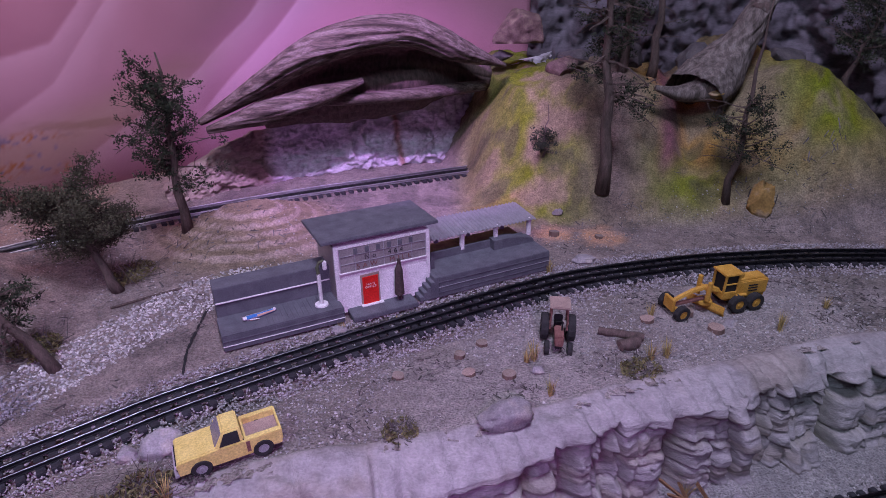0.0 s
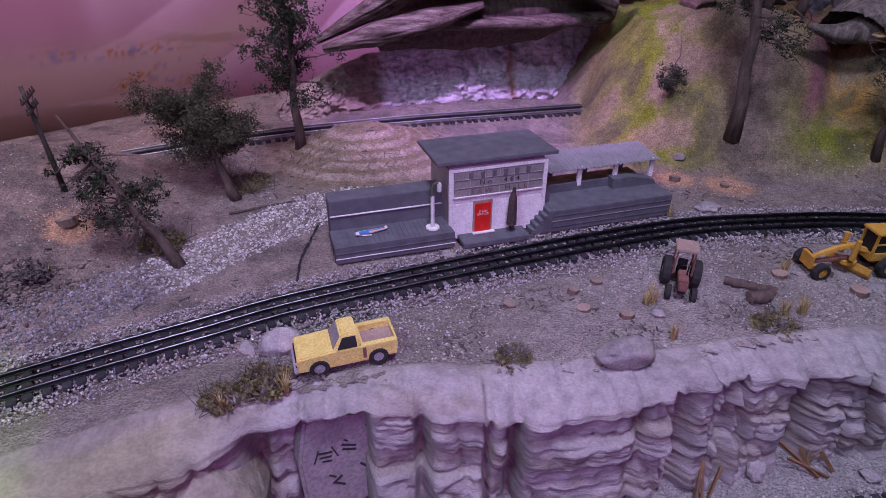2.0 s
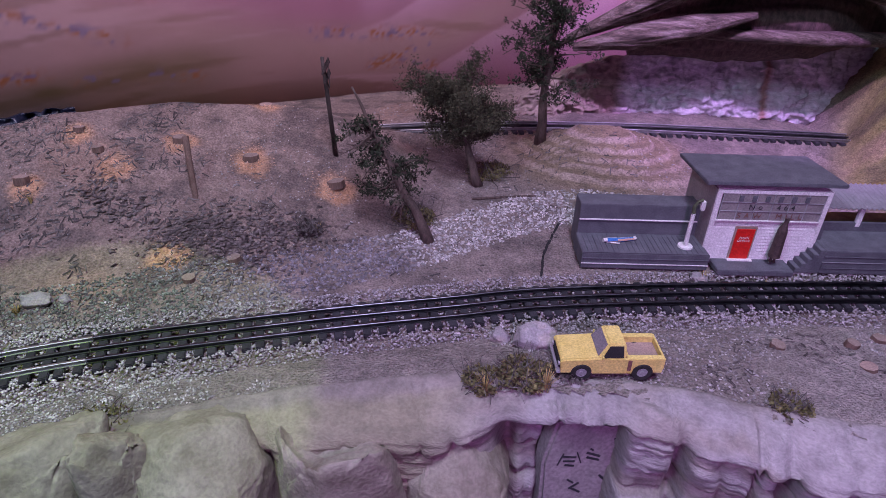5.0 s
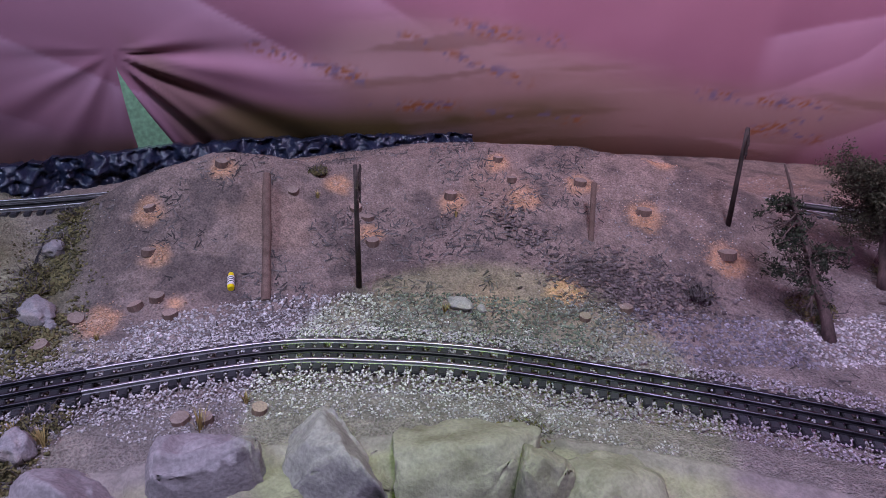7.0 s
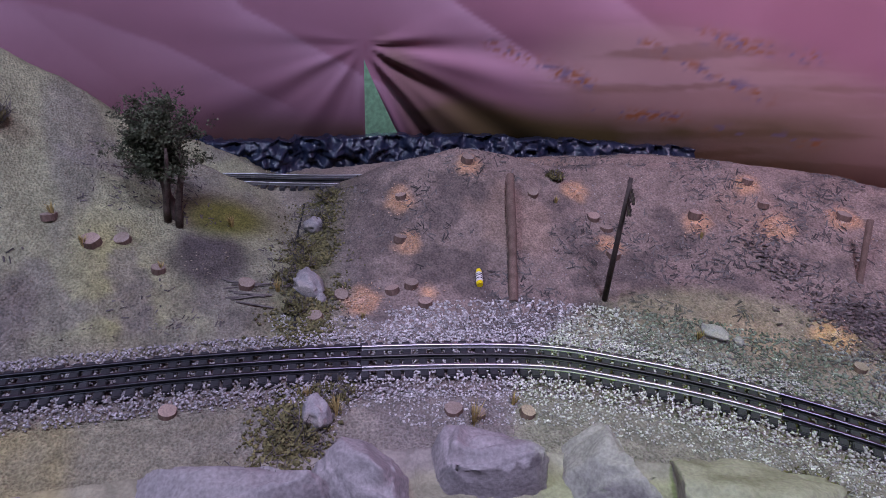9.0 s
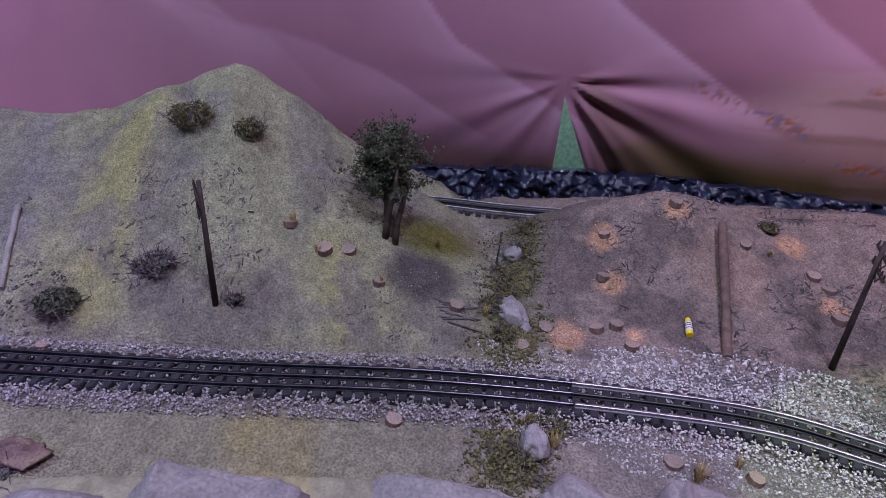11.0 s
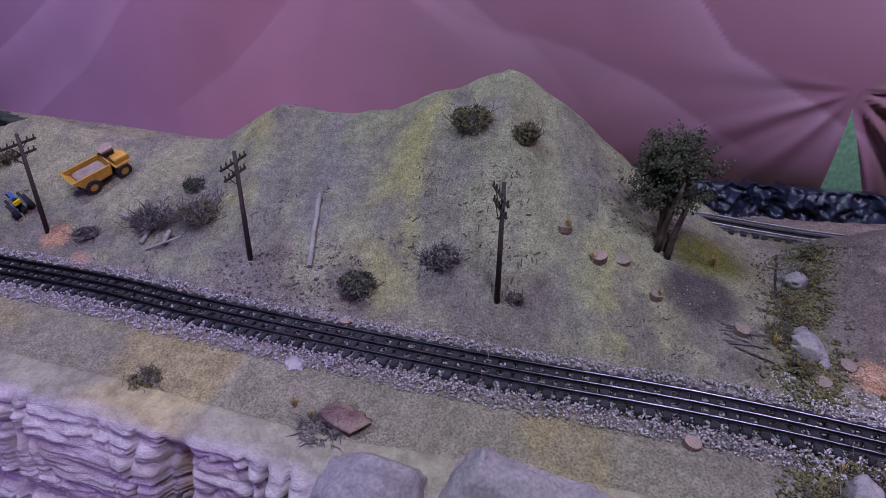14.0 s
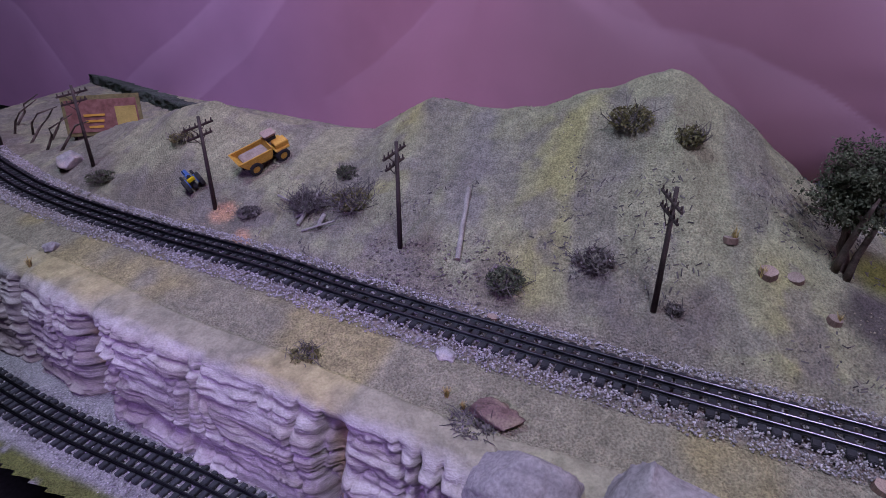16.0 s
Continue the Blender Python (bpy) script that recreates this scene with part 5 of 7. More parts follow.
def tuft_at(place, h, seed, mat="dry_grass", n=34):
    rs = np.random.RandomState(seed)
    V, F = [], []
    for i in range(n):
        a, r = rs.uniform(0, 6.28), h * 0.12 * rs.uniform(0, 1)
        p = np.array((math.cos(a) * r, math.sin(a) * r, -0.001))
        l = np.array((math.cos(a), math.sin(a), 0)) * h * rs.uniform(0.05, 0.4)
        s = np.array((-math.sin(a), math.cos(a), 0)) * 0.00055
        k = rs.uniform(0.55, 1) * h
        m = len(V)
        V += [p - s, p + s, p + l * 0.4 + (0, 0, k * 0.6) + s * 0.7, p + l * 0.4 + (0, 0, k * 0.6) - s * 0.7, p + l + (0, 0, k)]
        F += [(m, m + 1, m + 2, m + 3), (m + 3, m + 2, m + 4)]
    ob = tagged(solid("grass_tuft", V, F, M[mat]), "small tuft of dry yellow grass stuck in the ground", "grass", "grass tufts")
    ob.matrix_basis = pose(*place)


for i, (x, y, h) in enumerate(((-0.732, -0.054, 0.030), (-0.739, -0.008, 0.018), (-0.789, -0.168, 0.024), (-0.822, -0.187, 0.016), (-0.745, 0.236, 0.016), (-0.572, 0.506, 0.018), (0.152, 0.800, 0.028),
                               (0.099, 0.573, 0.030), (0.106, 0.500, 0.026), (0.232, 0.570, 0.028), (0.252, 0.578, 0.030), (0.415, 0.640, 0.032), (0.262, 0.667, 0.026), (-0.132, 0.652, 0.018), (-0.063, 0.672, 0.014),
                               (-0.235, 0.366, 0.026), (-0.28, 0.341, 0.022), (-1.119, -0.400, 0.020), (-1.08, -0.372, 0.018), (-1.04, -0.298, 0.016), (-0.99, -0.18, 0.018), (-1.006, 0.21, 0.012), (-0.87, 0.35, 0.012),
                               (-0.875, -0.69, 0.016), (-0.86, -0.67, 0.014), (-1.0, -1.33, 0.02), (0.60, 0.66, 0.03), (0.5, 0.69, 0.02), (-0.92, -0.1, 0.012), (0.09, 0.566, 0.022), (-1.12, -0.21, 0.02))):
    tuft(x, y, h, 100 + i)


# telephone poles
def utility_pole(x, y, h, turn, lean=(0, 0)):
    t = empty("utility_pole", pose(*on(x, y, 0.002), lean[0], lean[1], turn), "dark brown plastic telephone pole with two crossarms", "utility pole", "telephone poles")
    part("mast", rod((0, 0, 0), (0, 0, h), 0.0036, 0.0024, 10), M["pole"], t, "", True)
    for z, w in ((h * 0.90, 0.062), (h * 0.80, 0.052)):
        arm = part("crossarm", box((w, 0.0028, 0.0032), (0, -0.003, z), 0.0004), M["pole"], t)
        for i in range(6):
            k = (i - 2.5) / 2.5 * (w / 2 - 0.003)
            part("insulator", rod((k, -0.003, z + 0.0014), (k, -0.003, z + 0.0062), 0.0013, 0.0009, 6), M["pole"], arm)
        for sgn in (-1, 1):
            part("brace", rod((sgn * w * 0.26, -0.0042, z), (0, -0.0042, z - 0.013), 0.0007, None, 5), M["pole"], t)
    return t


for x, y, turn in ((-1.287, -1.462, -8), (-1.180, -1.142, -8), (-1.107, -0.812, -8), (-1.024, -0.488, 14)):
    utility_pole(x, y, 0.150, turn)
utility_pole(-0.838, 0.175, 0.158, 145)
utility_pole(-0.630, 0.632, 0.137, 118, (-4, 0))
utility_pole(-1.40, -1.80, 0.150, 22)


# stumps, logs and cut wood
def stump(x, y, d, h, seed, tilt=(0, 0), label="sawn tree stump slice set in the ground"):
    rs = np.random.RandomState(seed)
    t = empty("tree_stump", pose(*on(x, y, 0.001), tilt[0], tilt[1], rs.uniform(0, 360)), label, "tree stump", "sawn stumps")
    n = 18
    r = d / 2 * (1 + 0.07 * rs.uniform(-1, 1, n))
    ang = np.arange(n) * 2 * math.pi / n
    ring = lambda k, z: [(math.cos(a) * q * k, math.sin(a) * q * k, z) for a, q in zip(ang, r)]
    V = ring(1.06, -0.002) + ring(1.0, h * 0.6) + ring(0.97, h)
    F = [(i + n * j, (i + 1) % n + n * j, (i + 1) % n + n * (j + 1), i + n * (j + 1)) for j in range(2) for i in range(n)]
    solid("bark", V, F, M["log"], t)
    solid("cut_face", ring(0.97, h) + [(0, 0, h + 0.0004)], [(i, (i + 1) % n, n) for i in range(n)], M["cut_wood" if seed % 3 else "tan"], t, "pale sawn end grain")


STUMPS = [(-1.084, 0.009, 0.015), (-1.026, -0.014, 0.017), (-0.949, -0.029, 0.017), (-0.951, -0.052, 0.017), (-0.969, -0.111, 0.017), (-0.938, -0.150, 0.017), (-0.914, -0.025, 0.016), (-1.006, -0.213, 0.018),
          (-1.025, 0.183, 0.015), (-0.967, 0.248, 0.017), (-0.943, 0.252, 0.017), (-0.898, 0.232, 0.018), (-0.902, 0.364, 0.017), (-0.867, 0.448, 0.014), (-0.804, 0.523, 0.019), (-0.775, 0.665, 0.020),
          (-0.713, 0.555, 0.021), (-0.601, 0.588, 0.024), (-0.909, 0.458, 0.015), (-1.092, 0.111, 0.017), (-0.753, -0.065, 0.017), (-0.723, -0.002, 0.015), (-0.738, -0.046, 0.013), (-1.119, -0.404, 0.017),
          (-1.085, -0.365, 0.020), (-1.089, -0.334, 0.018), (-1.042, -0.302, 0.015), (-1.012, -0.668, 0.014), (0.042, 0.612, 0.014), (0.014, 0.582, 0.013), (0.024, 0.544, 0.015), (-0.054, 0.538, 0.014),
          (0.067, 0.536, 0.015), (0.254, 0.657, 0.018), (0.181, 0.932, 0.017), (0.254, 0.921, 0.014), (0.335, 0.640, 0.020), (0.31, 0.675, 0.018), (-0.62, 0.41, 0.016), (-0.845, -0.31, 0.016), (-0.64, 0.36, 0.014)]
for i, (x, y, d) in enumerate(STUMPS):
    stump(x, y, d, 0.0045 + 0.003 * ((i * 7) % 5) / 4, i, ((i * 13) % 17 - 8, (i * 29) % 13 - 6 + (12 if x < -0.95 else 0)))


def log(name, a, b, r, mat, label, seed=0):
    t = empty(name, pose(*a), label, "log", "cut logs")
    rs = np.random.RandomState(seed)
    v = np.array(b) - np.array(a)
    path = [v * k / 6 + rs.normal(0, r * 0.10, 3) * (0 < k < 6) for k in range(7)]
    vs, fs = tube(path, [r * rs.uniform(0.9, 1.08) for k in range(7)], 12)
    solid("bark", vs, fs[:-2], M[mat], t, "", True)
    solid("sawn_end", vs[-12:], [tuple(range(12))], M["cut_wood"], t, "pale sawn end")
    solid("sawn_end", vs[:12], [tuple(range(12))[::-1]], M["cut_wood"], t, "pale sawn end")
    return t


log("log", (-0.876, 0.072, 0.006), (-1.044, 0.155, 0.090), 0.0056, "log", "long reddish brown log leaning on the hillside", 1)
log("log", (-0.711, 0.450, 0.016), (-0.756, 0.492, 0.104), 0.0040, "log", "thin brown broken trunk stuck in the slope", 2)
log("log", (-1.088, -0.728, ground_at(-1.088, -0.728) + 0.004), (-1.205, -0.739, ground_at(-1.205, -0.739) + 0.004), 0.0036, "pale_log", "pale grey weathered log lying up the slope", 3)
log("log", (0.185, 0.628, ground_at(0.185, 0.628) + 0.005), (0.236, 0.612, ground_at(0.236, 0.612) + 0.005), 0.0052, "bark", "short brown log lying on the ground", 4)
log("log", (0.202, 0.592, ground_at(0.202, 0.592) + 0.0065), (0.226, 0.600, ground_at(0.226, 0.600) + 0.0065), 0.0075, "bark", "thick short log with a pale sawn end", 5)
log("log", (-0.45, 0.70, ground_at(-0.45, 0.70) + 0.002), (-0.37, 0.745, ground_at(-0.37, 0.745) + 0.002), 0.0018, "bark", "thin dark stick lying on the ground", 6)

for i, (x, y, ex, ey, r) in enumerate(((-1.150, -0.985, -1.215, -0.975, 0.0030), (-1.148, -0.952, -1.166, -0.948, 0.0034), (-1.165, -0.995, -1.205, -0.940, 0.0018), (-1.185, -0.990, -1.200, -1.040, 0.0020), (-1.140, -0.975, -1.152, -0.925, 0.0016))):
    log("branch", (x, y, ground_at(x, y) + 0.003), (ex, ey, ground_at(ex, ey) + 0.010), r, "pale_log", "bleached gnarled branch in the brushwood heap", 20 + i)
for i in range(9):
    a = radians(62 + 9 * (i % 4))
    x, y = -1.020 + 0.005 * i, -0.238 + 0.005 * (i % 3)
    ex, ey = x + 0.042 * math.cos(a), y + 0.042 * math.sin(a)
    log("branch", (x, y, ground_at(x, y) + 0.0015), (ex, ey, ground_at(ex, ey) + 0.0025), 0.0010, "twig", "thin dry stick in a small heap beside the crack", 40 + i)

# sawdust round the stumps, wood chips and twigs
rs = np.random.RandomState(77)
pts = []
for x, y, r in SAWDUST:
    n = int(14000 * r * r * 55)
    a, q = rs.uniform(0, 6.28, n), r * np.abs(rs.normal(0, 0.55, n))
    pts.append(np.stack([x + np.cos(a) * q, y + np.sin(a) * q], 1))
pts = np.vstack(pts)
pts = pts[fbm(pts[:, 0] * 60, pts[:, 1] * 60, 4) > 0.42]
stones("sawdust", np.column_stack([pts, height(pts[:, 0], pts[:, 1]) + 0.0012]), rs.uniform(0.0014, 0.0036, len(pts)), M["sawdust"], "orange sawdust and chips round the stumps", None, 0.5, "sawdust", 8)


def sticks(name, label, n, where, length, seed, mat="twig", box4=(-1.25, 0.7, -1.2, 1.0)):
    rs = np.random.RandomState(seed)
    x, y = rs.uniform(box4[0], box4[1], n), rs.uniform(box4[2], box4[3], n)
    k = where(x, y)
    x, y = x[k], y[k]
    m = len(x)
    a, l = rs.uniform(0, 3.14, m), rs.uniform(*length, m)
    ex, ey = np.cos(a) * l / 2, np.sin(a) * l / 2
    z1, z2 = height(x - ex, y - ey) + 0.0007, height(x + ex, y + ey) + 0.0007
    w = rs.uniform(0.0005, 0.0011, m)
    px, py = -np.sin(a) * w, np.cos(a) * w
    A = np.stack([x - ex, y - ey, z1], 1)
    B = np.stack([x + ex, y + ey, z2], 1)
    S, U = np.stack([px, py, 0 * px], 1), np.stack([0 * px, 0 * px, w * 1.3], 1)
    V = np.stack([A - S, A + S, A + U, B - S, B + S, B + U], 1).reshape(-1, 3)
    f = np.array([(0, 1, 4, 3), (1, 2, 5, 4), (2, 0, 3, 5)])
    F = (f[None] + 6 * np.arange(m)[:, None, None]).reshape(-1, 4)
    tagged(solid(name, V, F, M[mat]), label, "twigs", kind="stuff")


sticks("twigs", "broken twigs and wood chips strewn on the logged hill", 9000, lambda x, y: (beside(MAIN, MAIN_U, x, y)[1] > 0.05) & (fbm(x * 14, y * 14, 3) > 0.55), (0.003, 0.012), 1, box4=(-1.2, -0.55, -0.12, 0.62))
sticks("twigs", "broken twigs at the foot of the dune", 2600, lambda x, y: (beside(MAIN, MAIN_U, x, y)[1] > 0.05) & (fbm(x * 12, y * 12, 3) > 0.58), (0.002, 0.008), 2, box4=(-1.25, -0.95, -1.1, -0.12))
sticks("twigs", "brown wood chips and twigs between track and cliff", 5200, lambda x, y: (beside(MAIN, MAIN_U, x, y)[1] < -0.06) & (beside(EDGE, EDGE_U, x, y)[1] > 0.06) & (fbm(x * 11, y * 11, 7) > 0.55), (0.002, 0.010), 3, box4=(-0.15, 0.6, 0.42, 0.80))
sticks("twigs", "fine twigs on the earth behind the track", 2600, lambda x, y: (beside(MAIN, MAIN_U, x, y)[1] > 0.06) & (fbm(x * 12, y * 12, 9) > 0.54), (0.003, 0.014), 4, box4=(-0.65, 0.7, 0.45, 1.05))

# bark chips and slabs raked into heaps on the logged hill
chips = rs.normal(0, 1, (1250, 2)) * (0.055, 0.022)
chips = np.vstack([chips[:1080] @ np.array(((0.80, 0.60), (-0.60, 0.80))) + (-0.640, 0.440), chips[1080:] * 0.6 + (-0.80, 0.40)])
stones("bark_chips", np.column_stack([chips, height(chips[:, 0], chips[:, 1]) + 0.0012]), rs.uniform(0.003, 0.0105, len(chips)), M["bark_chip"], "dark flat bark chips raked into heaps on the logged hill", None, 0.22, "bark chips", 12)
chips = np.column_stack([rs.uniform(-1.12, -0.99, 420), rs.uniform(-0.86, -0.66, 420)])
stones("bark_chips", np.column_stack([chips, height(chips[:, 0], chips[:, 1]) + 0.001]), rs.uniform(0.002, 0.008, len(chips)), M["bark_chip"], "grey bark chips strewn round the pole's foot", None, 0.25, "bark chips", 13)

# moss crumbs along the crack between the hills and down to the cliff edge
m = rs.normal(0, 1, (5200, 2))
run = rs.uniform(0, 1, 5200)
moss_xy = np.column_stack([-1.17 + 0.26 * run + 0.016 * m[:, 0], -0.085 - 0.085 * run + 0.020 * m[:, 1]])
moss_xy[3400:] = np.column_stack([-0.835 + 0.10 * run[3400:] + 0.012 * m[3400:, 0], -0.190 - 0.045 * run[3400:] + 0.018 * m[3400:, 1]])
moss_xy = moss_xy[fbm(moss_xy[:, 0] * 40, moss_xy[:, 1] * 40, 6) > 0.44]
stones("moss_crumbs", np.column_stack([moss_xy, height(moss_xy[:, 0], moss_xy[:, 1]) + 0.0015]), rs.uniform(0.002, 0.006, len(moss_xy)), M["moss"], "crumbled olive moss along the crack between the hills", None, 0.8, "moss", 15)

# clods on the dune
scattered("clods", "small crumbs of earth on the dune", 9000, -1.4, -0.95, -1.5, -0.1, lambda x, y: (beside(MAIN, MAIN_U, x, y)[1] > 0.05) & (fbm(x * 12, y * 12, 8) > 0.56), (0.0015, 0.0045), lambda x, y: np.tile((0.62, 0.55, 0.42), (len(x), 1)) * rs.uniform(0.6, 1.1, (len(x), 1)), M["pebble"], 9)

for i, (sx, sy, sz, x, y, turn, label) in enumerate((
        (0.034, 0.026, 0.024, -1.118, -0.104, 10, "grey rounded stone in the crack between the hills"), (0.052, 0.036, 0.026, -0.992, -0.143, 5, "large pale stone beside the crack"),
        (0.014, 0.012, 0.014, -0.968, -0.135, 0, "small white stone by the crack"), (0.030, 0.022, 0.018, -0.742, 0.256, 30, "blue-grey stone at the edge of the gravel"), (0.015, 0.012, 0.010, -0.722, 0.272, 0, "small brown stone by the gravel"),
        (0.034, 0.030, 0.032, -0.790, -0.186, 20, "white quartz stone on the shelf"), (0.058, 0.034, 0.030, 0.056, 0.456, 20, "large smooth boulder with a rusty stain on the cliff top"),
        (0.034, 0.022, 0.018, 0.210, 0.832, 10, "grey stone beside the track"), (0.020, 0.014, 0.014, 0.198, 1.000, 0, "white stone chip on bare earth"), (0.024, 0.018, 0.014, -0.136, 0.650, 15, "grey stone at the station steps"),
        (0.040, 0.036, 0.032, -0.268, 0.428, 35, "rounded pinkish boulder beside the truck"), (0.020, 0.018, 0.018, -0.300, 0.428, 0, "small pale stone beside the boulder"),
        (0.075, 0.034, 0.028, -0.856, -0.640, 70, "flat red-brown rock on the cliff edge"), (0.026, 0.020, 0.010, -0.932, -0.705, 60, "dark piece of driftwood bark"), (0.024, 0.018, 0.016, -1.045, -1.335, 0, "rounded tan stone on the shelf"),
        (0.055, 0.045, 0.035, -1.30, -1.53, 20, "grey boulder beside the pole"), (0.016, 0.012, 0.010, 0.10, 0.545, 0, "small grey stone near the tractor"), (0.022, 0.014, 0.008, 0.36, 0.655, 40, "flat grey stone under the grader"))):
    rock("stone" if sx < 0.04 else "boulder", (sx, sy, sz), on(x, y), i + 3, M["stone"] if "red-brown" not in label else M["red_rock"], label, turn, 0.35 if "red-brown" not in label else 0.6, level=4)



def low_on(x, y):
    return (x, y, float(low_z(x, y)))


for i, (sx, sy, sz, x, y, label) in enumerate(((0.050, 0.040, 0.040, -0.188, 0.336, "rounded pale rock at the foot of the scribbled slab"), (0.024, 0.022, 0.022, -0.150, 0.342, "small grey stone at the foot of the cliff"),
                                               (0.030, 0.022, 0.018, -0.062, 0.372, "flat grey stone at the foot of the cliff"), (0.028, 0.020, 0.024, 0.205, 0.468, "grey stone fallen from the cliff"), (0.020, 0.016, 0.012, 0.32, 0.48, "small fallen stone beside the lower track"))):
    rock("boulder" if sx > 0.04 else "stone", (sx, sy, sz), low_on(x, y), 70 + i, M["stone"], label, 31 * i, level=4)


def fallen_plank(x, y, length, heading, rise, seed):
    """A splintered plank leaning on the foot of the cliff."""
    c, w = random.Random(seed), 0.0042
    bm = prism([(0, -w / 2), (0.0, w / 2), (length * 0.93, w / 2), (length, w * 0.1), (length * 0.96, -w / 2)], 0.0022, "y", bevel=0.0003)
    ob = tagged(part("plank", bm, M["plank"]), "splintered orange-brown plank leaning on the cliff foot", "plank", "fallen planks")
    ob.matrix_basis = pose(x, y, float(low_z(x, y)) + 0.002, c.uniform(-30, 30), -rise, heading)


for i, (x, y, length, heading, rise) in enumerate(((0.140, 0.424, 0.046, 80, 55), (0.147, 0.426, 0.040, 95, 60), (0.153, 0.428, 0.034, 60, 50), (0.268, 0.470, 0.050, 150, 28), (0.278, 0.472, 0.044, 170, 18), (0.285, 0.480, 0.040, 130, 40), (0.262, 0.478, 0.036, 110, 34))):
    fallen_plank(x, y, length, heading, rise, i)
for x, y, h in ((-0.120, 0.345, 0.030), (-0.235, 0.325, 0.028), (0.06, 0.405, 0.02), (0.262, 0.49, 0.03)):
    tuft_at((x, y, float(low_z(x, y))), h, int(x * 1000) + 700)

# ---- vehicles and small things ----
def rest(x, y, heading, half=0.03, lift=0.0):
    """A pose on the slope at a place of the plan, facing a way."""
    a = radians(heading)
    f, l = Vector((math.cos(a), math.sin(a), 0)), Vector((-math.sin(a), math.cos(a), 0))
    zf, zb = ground_at(x + f.x * half, y + f.y * half), ground_at(x - f.x * half, y - f.y * half)
    zl, zr = ground_at(x + l.x * half * 0.6, y + l.y * half * 0.6), ground_at(x - l.x * half * 0.6, y - l.y * half * 0.6)
    f = (f * 2 * half + Vector((0, 0, zf - zb))).normalized()
    l = (l * 1.2 * half + Vector((0, 0, zl - zr))).normalized()
    up = f.cross(l).normalized()
    l = up.cross(f)
    m = Matrix((f, l, up)).transposed().to_4x4()
    m.translation = (x, y, (zf + zb + zl + zr) / 4 + lift)
    return m


def wheel(parent, x, y, r, w, rim_mat, turn=0.0):
    bm = bmesh.new()
    n = 28
    prof = [(-w / 2, r * 0.55), (-w / 2, r * 0.9), (-w * 0.4, r), (w * 0.4, r), (w / 2, r * 0.9), (w / 2, r * 0.55)]
    rings = []
    for i in range(n):
        a = 2 * math.pi * i / n
        rings.append([bm.verts.new((math.cos(a) * q * (1.03 if (i % 2 and 0 < j < 5) else 1), s, math.sin(a) * q * (1.03 if (i % 2 and 0 < j < 5) else 1))) for j, (s, q) in enumerate(prof)])
    for i in range(n):
        a, b = rings[i], rings[(i + 1) % n]
        for j in range(len(prof)):
            k = (j + 1) % len(prof)
            bm.faces.new((a[j], a[k], b[k], b[j]))
    bmesh.ops.recalc_face_normals(bm, faces=bm.faces[:])
    tyre = part("tyre", bm, M["rubber"], None)
    w_ob = new("wheel")
    w_ob.empty_display_size = 0.005
    w_ob.parent, w_ob.matrix_basis = parent, pose(x, y, r, 0, 0, turn)
    tyre.parent = w_ob
    bm = rod((0, -w * 0.38, 0), (0, w * 0.38, 0), r * 0.58, None, 16)
    rod((0, -w * 0.48, 0), (0, w * 0.48, 0), r * 0.2, None, 8, bm)
    part("rim", bm, M[rim_mat], w_ob)


